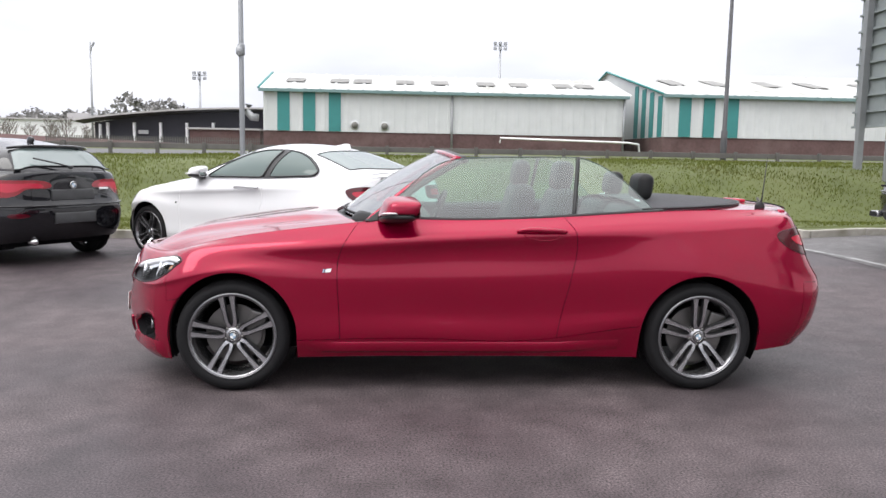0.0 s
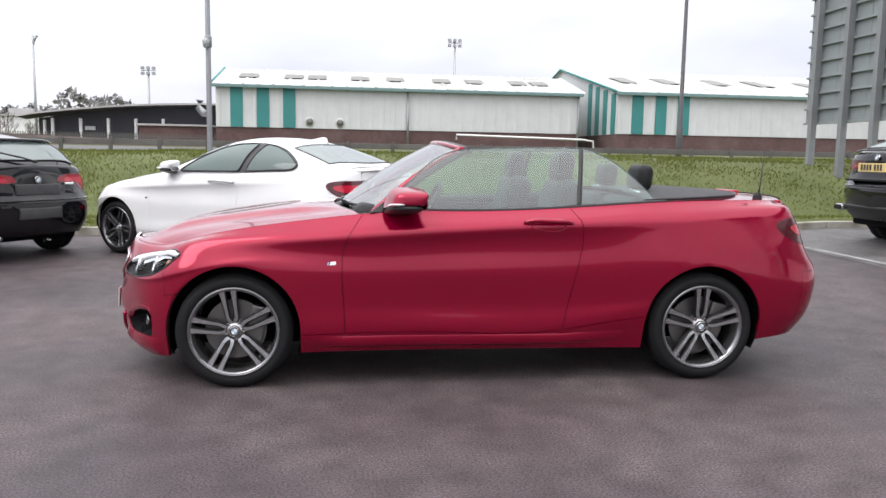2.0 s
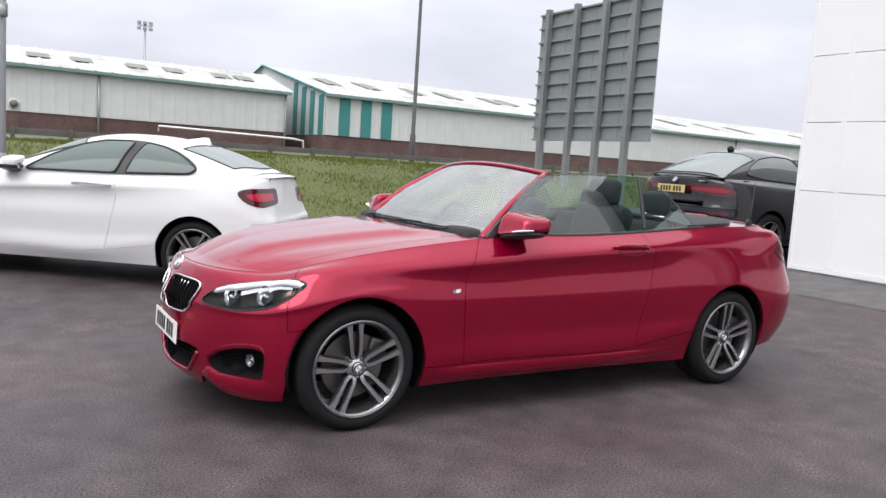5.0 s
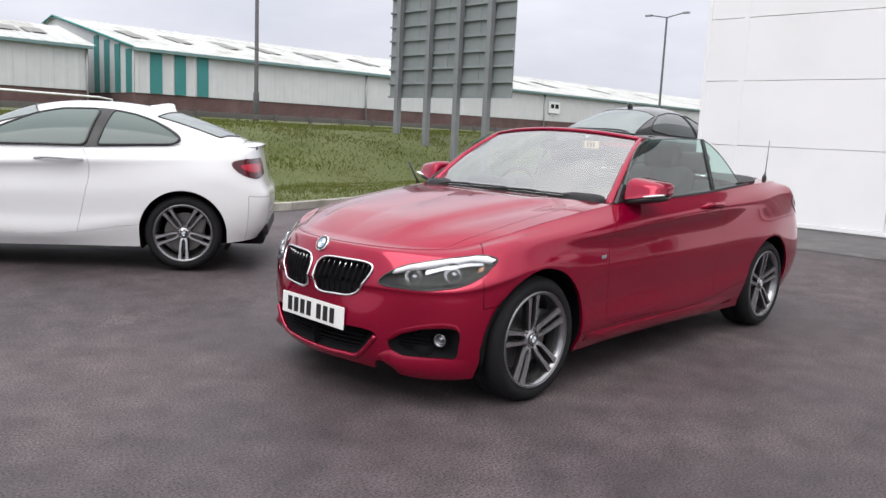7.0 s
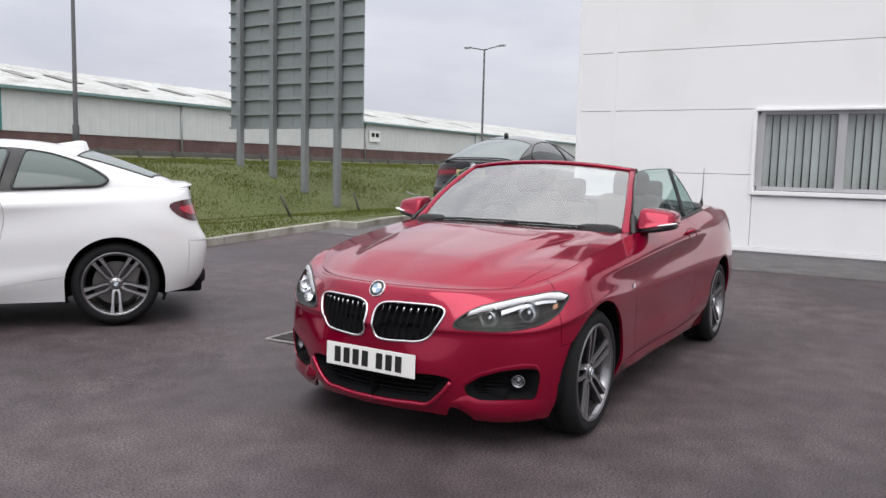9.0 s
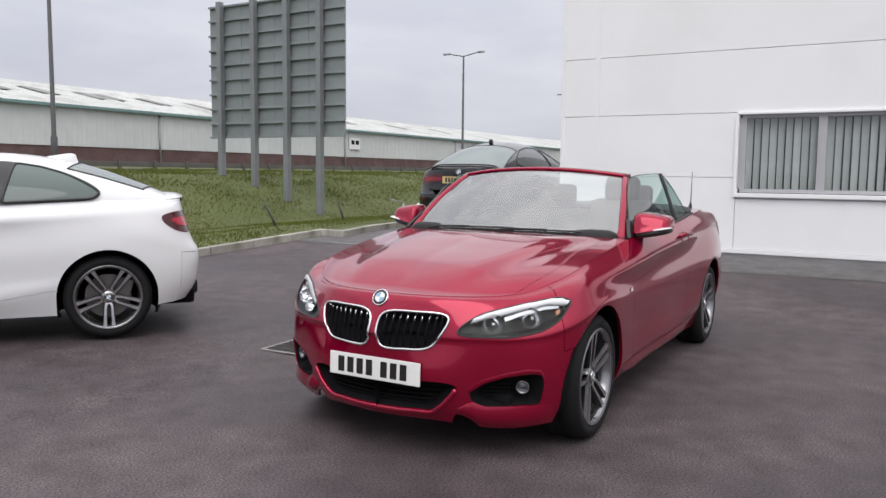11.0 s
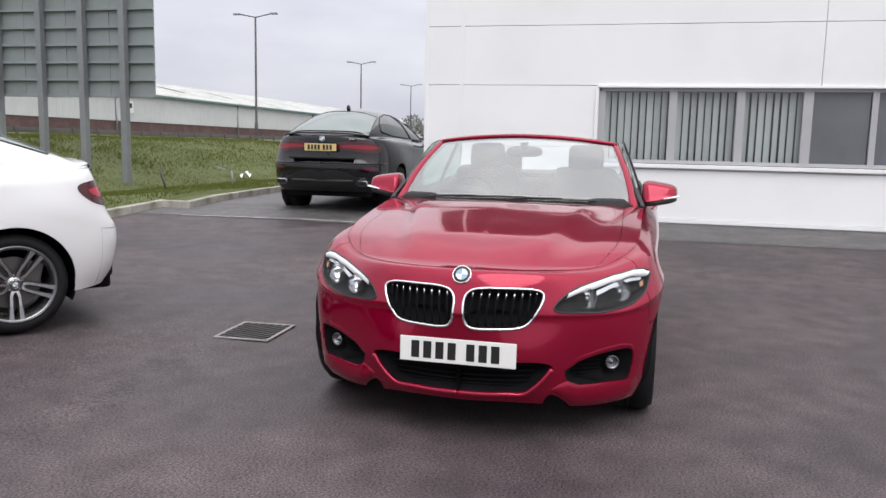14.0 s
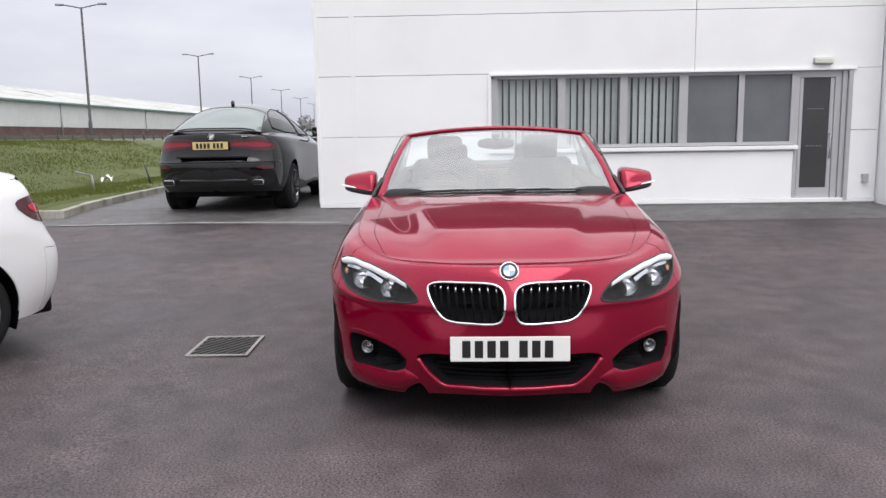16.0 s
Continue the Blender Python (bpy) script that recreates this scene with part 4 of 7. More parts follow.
# Character lines of the body side, each from the middle of the nose round to the middle of the tail.
SILL = [(-.69, 0, .180), (-.62, .30, .178), (-.54, .53, .150), (-.42, .70, .155), (-.335, .775, .17), (0, .82, .19), (.36, .815, .19), (.60, .80, .19), (1.2, .79, .19), (1.83, .80, .19), (2.33, .82, .19), (2.69, .84, .20), (3.05, .82, .23), (3.34, .70, .26), (3.45, .42, .27), (3.48, 0, .27)]
SKIRT = [(-.75, 0, .255), (-.675, .30, .255), (-.59, .53, .25), (-.455, .725, .25), (-.335, .81, .26), (0, .865, .30), (.36, .855, .30), (.60, .845, .305), (1.2, .845, .305), (1.84, .85, .315), (2.33, .865, .385), (2.69, .880, .385), (3.05, .86, .36), (3.40, .74, .36), (3.55, .43, .36), (3.59, 0, .36)]
LOWER = [(-.77, 0, .40), (-.70, .30, .40), (-.605, .53, .40), (-.465, .74, .40), (-.335, .828, .42), (0, .886, .46), (.36, .872, .46), (.595, .858, .46), (1.2, .852, .46), (1.87, .860, .465), (2.33, .880, .50), (2.69, .897, .52), (3.05, .88, .50), (3.43, .765, .50), (3.60, .45, .50), (3.65, 0, .50)]
WAIST = [(-.765, 0, .55), (-.685, .30, .55), (-.60, .53, .55), (-.46, .735, .56), (-.335, .828, .59), (0, .884, .67), (.36, .874, .65), (.585, .865, .63), (1.2, .864, .63), (1.91, .872, .64), (2.33, .888, .67), (2.69, .899, .70), (3.05, .878, .67), (3.43, .76, .64), (3.61, .45, .64), (3.66, 0, .64)]
UNDER = [(-.745, 0, .645), (-.665, .30, .645), (-.575, .52, .645), (-.44, .71, .655), (-.325, .808, .69), (0, .857, .755), (.36, .860, .775), (.60, .862, .785), (1.2, .864, .82), (1.945, .872, .85), (2.33, .876, .87), (2.69, .873, .885), (3.05, .845, .88), (3.40, .73, .84), (3.56, .44, .84), (3.60, 0, .84)]
CREASE = [(-.712, 0, .718), (-.64, .30, .715), (-.55, .50, .71), (-.41, .68, .72), (-.30, .778, .755), (0, .840, .80), (.36, .860, .818), (.615, .868, .832), (1.2, .874, .868), (1.94, .876, .905), (2.33, .868, .925), (2.69, .855, .945), (3.05, .82, .96), (3.40, .70, .96), (3.55, .43, .97), (3.60, 0, .98)]
BELT = [(-.64, 0, .765), (-.58, .30, .765), (-.49, .48, .765), (-.35, .625, .782), (-.24, .695, .815), (0, .752, .872), (.36, .765, .925), (.70, .775, .965), (1.2, .785, .985), (1.88, .79, 1.01), (2.33, .775, 1.04), (2.69, .75, 1.055), (3.05, .70, 1.06), (3.38, .60, 1.055), (3.52, .40, 1.06), (3.57, 0, 1.065)]
LINES = np.array([SILL, SKIRT, LOWER, WAIST, UNDER, CREASE, BELT])


class Shell:
    """The painted side of a car as one smooth sheet over (u: station, w: character line), y > 0."""

    def __init__(self, warp=None):
        pts = LINES.copy()
        if warp is not None:
            pts = warp(pts.reshape(-1, 3)).reshape(pts.shape)
        mir = np.array([1, -1, 1])
        self.ext = np.concatenate([pts[:, 2:0:-1] * mir, pts, pts[:, -2:-4:-1] * mir], axis=1)
        ref = self.ext[3]
        ku = np.concatenate([[0], np.cumsum(np.linalg.norm(np.diff(ref, axis=0), axis=1))])
        self.ku, self.n = ku, pts.shape[1]
        kw = np.concatenate([[0], np.cumsum(np.linalg.norm(np.diff(pts[:, 8], axis=0), axis=1))])
        self.kw = kw

    def at(self, u, w):
        """Points for arrays u and w of one length."""
        u, w = np.atleast_1d(np.asarray(u, float)), np.atleast_1d(np.asarray(w, float))
        kq = np.interp(u, np.arange(-2, self.n + 2), self.ku)
        rows = spline(self.ku, np.transpose(self.ext, (1, 0, 2)), kq)
        wq = np.interp(w, np.arange(len(self.kw)), self.kw)
        out = np.zeros((len(u), 3))
        k, h = self.kw, np.diff(self.kw)
        # Hermite with mild tension keeps the shoulder crease crisp
        d = np.diff(rows, axis=1) / h[None, :, None]
        s = np.zeros_like(rows)
        s[:, 0], s[:, -1] = d[:, 0], d[:, -1]
        wa = (h[1:] / (h[1:] + h[:-1]))[None, :, None]
        s[:, 1:-1] = wa * d[:, :-1] + (1 - wa) * d[:, 1:]
        i = np.clip(np.searchsorted(k, wq) - 1, 0, len(k) - 2)
        t = ((wq - k[i]) / h[i])[:, None]
        r = np.arange(len(u))
        p0, p1, m0, m1, hh = rows[r, i], rows[r, i + 1], s[r, i], s[r, i + 1], h[i][:, None]
        out = (2 * t**3 - 3 * t**2 + 1) * p0 + (t**3 - 2 * t**2 + t) * hh * m0 + (-2 * t**3 + 3 * t**2) * p1 + (t**3 - t**2) * hh * m1
        return out

    def normal(self, u, w):
        e = 0.02
        u, w = np.atleast_1d(np.asarray(u, float)), np.atleast_1d(np.asarray(w, float))
        du = self.at(u + e, w) - self.at(u - e, w)
        dw = self.at(u, np.minimum(w + e, 6)) - self.at(u, np.maximum(w - e, 0))
        n = np.cross(dw, du)
        n = n / np.maximum(np.linalg.norm(n, axis=1), 1e-9)[:, None]
        return n

    def w_of_z(self, u, z):
        """The line height w at which the sheet at station u stands z high."""
        ws = np.linspace(0, 6, 121)
        out = []
        for a, b in zip(np.atleast_1d(u), np.atleast_1d(z)):
            zz = self.at(np.full(121, a), ws)[:, 2]
            out.append(np.interp(b, np.maximum.accumulate(zz), ws))
        return np.array(out)

    def ring(self, outline, n=96):
        """A closed outline of (u, z) corners, rounded and refined, as (u, w)."""
        o = np.array(outline, float)
        m = len(o)
        seq = np.concatenate([o[-2:], o, o[:3]])
        k = np.concatenate([[0], np.cumsum(np.maximum(np.linalg.norm(np.diff(seq * (1, 4), axis=0), axis=1), 1e-4) ** 0.6)])
        q = np.linspace(k[2], k[m + 2], n, endpoint=False)
        uz = spline(k, seq, q)
        return uz[:, 0], self.w_of_z(uz[:, 0], uz[:, 1])

    def patch(self, name, outline, off, material, side, depth=0.0, rings=7, n=72, grow=1.0):
        """A skin of the outline lying off outside the sheet; depth pulls its middle in (a bowl)."""
        u, w = self.ring(outline, n)
        if turned(np.stack([u, w], 1)) < 0:
            u, w = u[::-1], w[::-1]
        cu, cw = u.mean(), w.mean()
        verts, faces = [], []
        for j in range(rings + 1):
            s = grow * (1 - j / rings)
            uu, ww = np.maximum(cu + (u - cu) * s, 0), cw + (w - cw) * s
            p = self.at(uu, ww) + self.normal(uu, ww) * (off - depth * min(1, 2.5 * (j / rings)))
            verts += list(p * (1, side, 1))
        for j in range(rings):
            for i in range(n):
                k = (i + 1) % n
                f = (j * n + i, j * n + k, (j + 1) * n + k, (j + 1) * n + i)
                faces.append(f if side < 0 else f[::-1])
        return mesh_from(name, verts, faces, material, True)

    def band(self, name, rows, offs, material, side, n=40):
        """A strip between lines of (u, z), each lying its own distance outside the sheet."""
        vs = []
        for r, o in zip(rows, offs):
            r = np.array(r, float)
            k = np.linspace(0, 1, len(r))
            q = np.linspace(0, 1, n)
            u, z = np.interp(q, k, r[:, 0]), np.interp(q, k, r[:, 1])
            of = np.interp(q, np.linspace(0, 1, len(np.atleast_1d(o))), np.atleast_1d(o))
            w = self.w_of_z(u, z)
            vs += list((self.at(u, w) + self.normal(u, w) * of[:, None]) * (1, side, 1))
        q = grid_quads(len(rows), n, (side < 0) == (np.mean(np.array(rows[0])[:, 1]) <= np.mean(np.array(rows[-1])[:, 1])))
        return mesh_from(name, vs, q, material, True)

    def bead(self, name, outline, radius, material, side, off=0.0, n=96, flat=1.0):
        """A rounded bead along the outline."""
        u, w = self.ring(outline, n)
        p = (self.at(np.maximum(u, 0), w) + self.normal(np.maximum(u, 0), w) * off) * (1, side, 1)
        return tube(name, p, radius, material, 8, True, flat)


def turned(o):
    """Positive where the closed outline runs anticlockwise."""
    return float((o[:, 0] * np.roll(o[:, 1], -1) - np.roll(o[:, 0], -1) * o[:, 1]).sum())


def inside(px, py, ox, oy):
    """Which of the points lie inside the closed outline."""
    r = np.zeros(len(px), bool)
    n = len(ox)
    for i in range(n):
        j = i - 1
        c = ((oy[i] > py) != (oy[j] > py)) & (px < (ox[j] - ox[i]) * (py - oy[i]) / (oy[j] - oy[i] + 1e-12) + ox[i])
        r ^= c
    return r


def skin(name, pos, quads, material, gap=0.0018, fold=0.014):
    """A panel from a set of quads: its rim drawn back by the shut gap and folded inwards."""
    used, inv = np.unique(quads, return_inverse=True)
    q = inv.reshape(quads.shape)
    p = pos[used].copy()
    e = np.concatenate([q[:, [0, 1]], q[:, [1, 2]], q[:, [2, 3]], q[:, [3, 0]]])
    owner = np.tile(np.arange(len(q)), 4)
    key = np.sort(e, axis=1)
    _, idx, cnt = np.unique(key[:, 0] * len(p) + key[:, 1], return_index=True, return_counts=True)
    rim = idx[cnt == 1]
    fn = np.cross(p[q[:, 2]] - p[q[:, 0]], p[q[:, 3]] - p[q[:, 1]])
    vn = np.zeros_like(p)
    for c in range(4):
        np.add.at(vn, q[:, c], fn)
    vn /= np.maximum(np.linalg.norm(vn, axis=1), 1e-12)[:, None]
    cen = p[q].mean(axis=1)
    pull = np.zeros_like(p)
    for r in rim:
        for v in e[r]:
            pull[v] += cen[owner[r]] - p[v]
    ln = np.linalg.norm(pull, axis=1)
    on = ln > 1e-9
    p[on] += pull[on] / ln[on][:, None] * gap
    rv = np.unique(e[rim])
    rimv = -np.ones(len(p), int)
    rimv[rv] = len(p) + np.arange(len(rv))
    k = len(rv)
    allp = np.concatenate([p, p[rv], p[rv] - vn[rv] * fold])
    faces = [tuple(f) for f in q] + [(rimv[a], rimv[a] + k, rimv[b] + k, rimv[b]) for a, b in (e[r] for r in rim)]
    me = mesh_from(name, allp, faces, material, True)
    return me


def grid_quads(nu, nw, flip):
    i, j = np.meshgrid(np.arange(nu - 1), np.arange(nw - 1), indexing="ij")
    a = i * nw + j
    q = np.stack([a, a + nw, a + nw + 1, a + 1], axis=-1).reshape(-1, 4)
    return q[:, ::-1] if flip else q


def ulist(dense):
    out = []
    seg = [dense, dense, dense, dense] + [22] * 3 + [14, 14] + [22] * 3 + [18] * 3
    for i, s in enumerate(seg):
        out += list(np.linspace(i, i + 1, s, endpoint=False))
    out = np.array(out + [15.0])
    for v in (3.75, 12.6, 13.9):
        out[np.argmin(abs(out - v))] = v
    return out


LAMP_F = [(1.44, .610), (1.9, .593), (2.35, .592), (2.8, .606), (3.25, .630), (3.65, .662), (3.98, .705), (4.10, .742), (3.95, .757), (3.55, .755), (2.85, .736), (2.25, .710), (1.75, .676)]
BROW_LOW = [(1.68, .655), (2.0, .678), (2.34, .690), (2.8, .713), (3.4, .732), (3.8, .730), (4.02, .728)]
BROW_TOP = [(1.74, .674), (2.0, .695), (2.25, .708), (2.85, .734), (3.55, .753), (3.93, .754), (4.08, .742)]
KIDNEY = [(.085, .655), (.19, .684), (.63, .693), (1.10, .688), (1.24, .670), (1.21, .630), (1.06, .568), (.91, .532), (.53, .521), (.15, .528), (.08, .573)]
INTAKE = [(-.8, .378), (0.0, .378), (.8, .378), (1.30, .374), (1.47, .352), (1.33, .310), (1.20, .278), (1.02, .238), (.6, .226), (0.0, .225), (-.6, .226)]
FOGPOD = [(1.70, .325), (1.86, .378), (2.35, .405), (2.74, .418), (2.98, .412), (3.07, .390), (3.07, .33), (3.01, .278), (2.79, .272), (2.45, .270), (1.98, .266), (1.78, .282)]
NOTCH = [(1.26, .12), (1.30, .185), (1.42, .222), (1.58, .205), (1.74, .165), (1.78, .12)]
TAIL = [(12.26, .922), (12.55, .954), (13.1, .965), (13.8, .966), (14.16, .957), (14.20, .890), (14.16, .832), (13.8, .812), (13.2, .796), (12.74, .812), (12.42, .856)]


def side_panels(car, sh, paint, dense, holes, arches, names=True, nw_seg=14, shut_u=(3.75, 7, 9, 12.6, 13.9)):
    """Both painted flanks of a car, split at the shut lines, with arches and openings cut out."""
    U = ulist(dense)
    W = np.concatenate([np.linspace(i, i + 1, nw_seg, endpoint=False) for i in range(6)] + [[6.0]])
    uu, ww = (g.ravel().copy() for g in np.meshgrid(U, W, indexing="ij"))
    q0 = grid_quads(len(U), len(W), False)
    keep = np.ones(len(q0), bool)
    cu, cw = uu[q0].mean(axis=1), ww[q0].mean(axis=1)
    for o in holes:
        ou, ow = sh.ring(o, 400)
        cut = inside(cu, cw, ou, ow)
        keep &= ~cut
        rim = np.intersect1d(np.unique(q0[cut]), np.unique(q0[keep]))
        rim = rim[(uu[rim] > 0) & (ww[rim] > 0)]
        # the edge of the opening is drawn onto its true outline
        near = np.argmin(((uu[rim, None] - ou[None]) * 1.0) ** 2 + ((ww[rim, None] - ow[None]) * 0.6) ** 2, axis=1)
        uu[rim], ww[rim] = np.maximum(ou[near], 0), ow[near]
    pos0 = sh.at(uu, ww)
    nrm = sh.normal(uu, ww)
    for ax, az, ar in arches:
        up = np.maximum(pos0[:, 2] - az, 0)
        d = np.hypot(pos0[:, 0] - ax, up)
        ins = (d < ar + 0.006) & (np.abs(pos0[:, 1]) > 0.5)
        keep &= ~ins[q0].all(axis=1)
        sc = ar / np.maximum(d[ins], 1e-6)
        pos0[ins, 0] = ax + (pos0[ins, 0] - ax) * sc
        pos0[ins, 2] += up[ins] * (sc - 1)
        # the lip takes its breadth from the skin just outside it
        rim = np.intersect1d(np.unique(q0[keep]), np.where(ins)[0])
        near = np.where(~ins & (d < ar + 0.07) & (np.abs(pos0[:, 1]) > 0.5))[0]
        if len(rim) and len(near):
            dd = (pos0[rim, None, 0] - pos0[None, near, 0]) ** 2 + (pos0[rim, None, 2] - pos0[None, near, 2]) ** 2
            wt = 1 / (dd + 1e-5) ** 2
            pos0[rim, 1] = (wt * pos0[None, near, 1]).sum(axis=1) / wt.sum(axis=1)
    a, b, c, d, e = shut_u
    groups = {
        "front_bumper": (cu < a) | ((cu < 5) & (cw < 2.6)),
        "front_wing": (cu > a) & (cu < b) & ((cw > 1) | (cu < 5)) & ~((cu < 5) & (cw < 2.6)),
        "side_skirt": (cu > 5) & (cu < 10.4) & (cw < 1),
        "door": (cu > b) & (cu < c) & (cw > 1),
        "rear_wing": (cu > c) & ((cw > 1) | (cu > 10.4)) & ((cu < d) | (cw > 3)) & (cu < e),
        "rear_bumper": (cu > d) & (cw < 3),
        "boot_face": (cu > e) & (cw > 3),
    }
    for nm in ("front_bumper", "rear_bumper", "boot_face"):
        sel = keep & groups.pop(nm)
        both = np.concatenate([pos0 * (1, -1, 1), pos0])
        qq = np.concatenate([q0[sel], q0[sel][:, ::-1] + len(pos0)])
        _, first, inv = np.unique(np.round(both, 5), axis=0, return_index=True, return_inverse=True)
        part(nm, skin(nm, both, first[inv.ravel()][qq], paint), car)
    for side in (-1, 1):
        pos = pos0 * (1, side, 1)
        q = q0[:, ::-1] if side > 0 else q0
        for nm, g in groups.items():
            sel = keep & g
            if sel.sum():
                part(nm, skin(nm, pos, q[sel], paint), car)
        back = (pos0 - nrm * 0.016) * (1, side, 1)
        part("inner_shell", mesh_from("inner_shell", back, q[keep], M_LINER, True), car)
        for ax, az, ar in arches:
            # dark liner behind the arch edge
            an = np.radians(np.linspace(-24, 204, 53))
            n = 52
            low = np.abs(pos0[:, 1]) < 0.5
            yy = np.array([pos0[np.argmin(np.hypot(pos0[:, 0] - ax - ar * math.cos(k), pos0[:, 2] - az - ar * math.sin(k)) + low * 9), 1] for k in an])
            for _ in range(6):
                yy[1:-1] = (yy[:-2] + yy[1:-1] * 2 + yy[2:]) / 4
            vs, fs = [], []
            for k, y0 in zip(an, yy):
                for rr, y in ((ar + 0.004, y0 - 0.014), (ar + 0.004, y0 - 0.03), (ar + 0.03, y0 - 0.06), (ar + 0.03, 0.45), (0.05, 0.45)):
                    vs.append((ax + rr * math.cos(k), side * y, az + rr * math.sin(k)))
            for i in range(n):
                for k in range(4):
                    fs.append((i * 5 + k, i * 5 + k + 1, i * 5 + k + 6, i * 5 + k + 5))
            part("arch_liner", mesh_from("arch_liner", vs, fs, M_LINER, True), car)


def coons(lead, back, mid, side, nr, nv, shape=None):
    """A patch between four edge curves; heights ease out from the middle line."""
    r, v = np.linspace(0, 1, nr)[:, None, None], np.linspace(0, 1, nv)[None, :, None]
    L, B, C, S = lead[None], back[None], mid[:, None], side[:, None]
    g = np.concatenate([v, v, v**2.2], axis=2)
    bil = (1 - r) * ((1 - g) * L[:, :1] + g * L[:, -1:]) + r * ((1 - g) * B[:, :1] + g * B[:, -1:])
    return (1 - r) * L + r * B + (1 - g) * C + g * S - bil


def line(pts, n):
    p = np.array(pts, float)
    k = np.concatenate([[0], np.cumsum(np.linalg.norm(np.diff(p, axis=0), axis=1))])
    return spline(k, p, np.linspace(0, k[-1], n))


def bonnet(car, sh, paint, mid, cowl):
    nr, nv = 60, 44
    lead = sh.at(np.linspace(0, 3, nv), np.full(nv, 6.0))
    side = sh.at(np.linspace(3, 7, nr), np.full(nr, 6.0))
    c = line([(a, 0, b) for a, b in mid], nr)
    c[0] = lead[0]
    bk = np.stack([np.linspace(c[-1, 0], side[-1, 0], nv), np.linspace(0, side[-1, 1], nv), np.full(nv, 0.0)], axis=1)
    t = np.linspace(0, 1, nv)
    bk[:, 0] = c[-1, 0] + (side[-1, 0] - c[-1, 0]) * t**2.2
    bk[:, 2] = c[-1, 2] + (side[-1, 2] - c[-1, 2]) * t**2.2
    p = coons(lead, bk, c, side, nr, nv)
    # raised centre between two creases that open towards the screen, and a soft outer hollow
    f = np.linspace(0, 1, nr)[:, None]
    yr = (0.30 + 0.22 * f) * 1.0
    d = (p[:, :, 1] - yr) / 0.05
    fade = np.clip(f * 4, 0, 1) * np.clip((1 - f) * 6, 0, 1)
    p[:, :, 2] += fade * (0.020 * (1 - 1 / (1 + np.exp(-d * 3.0))) - 0.004 * np.exp(-((p[:, :, 1] - yr - 0.09) / 0.06) ** 2))
    nm = int(nv * 0.86)
    q = grid_quads(nr, nv, False)
    cv = (q[:, 0] % nv)
    for s in (-1, 1):
        pp = p.reshape(-1, 3) * (1, s, 1)
        qq = q if s > 0 else q[:, ::-1]
        part("front_wing_top", skin("front_wing_top", pp, qq[cv >= nm], paint, 0.0012), car)
    both = np.concatenate([p[:, :0:-1] * (1, -1, 1), p], axis=1)
    n2 = both.shape[1]
    q2 = grid_quads(nr, n2, False)
    col = q2[:, 0] % n2
    sel = (col >= nv - 1 - nm) & (col < nv - 1 + nm)
    part("bonnet", skin("bonnet", both.reshape(-1, 3), q2[sel], paint), car)
    return p


def deck(car, sh, paint, mid, u0, name="boot_lid"):
    nr, nv = 44, 36
    lead = sh.at(np.linspace(15, 13, nv), np.full(nv, 6.0))
    side = sh.at(np.linspace(13, u0, nr), np.full(nr, 6.0))
    c = line([(a, 0, b) for a, b in mid], nr)
    c[0] = lead[0]
    t = np.linspace(0, 1, nv)[:, None]
    bk = c[-1] + (side[-1] - c[-1]) * np.concatenate([t**2.2, t, t**2.2], axis=1)
    p = coons(lead, bk, c, side, nr, nv)
    both = np.concatenate([p[:, :0:-1] * (1, -1, 1), p], axis=1)
    q = grid_quads(nr, both.shape[1], True)
    part(name, skin(name, both.reshape(-1, 3), q, paint), car)
    return p


def lathe(name, prof, material, n=48, smooth=True, inward=False):
    """A turned body about the y axis from (radius, y) steps."""
    vs, fs = [], []
    for i in range(n):
        a = 2 * math.pi * i / n
        for r, y in prof:
            vs.append((r * math.cos(a), y, r * math.sin(a)))
    m = len(prof)
    for i in range(n):
        j = (i + 1) % n
        for k in range(m - 1):
            f = (i * m + k, i * m + k + 1, j * m + k + 1, j * m + k)
            fs.append(f[::-1] if inward else f)
    return mesh_from(name, vs, fs, material, smooth)


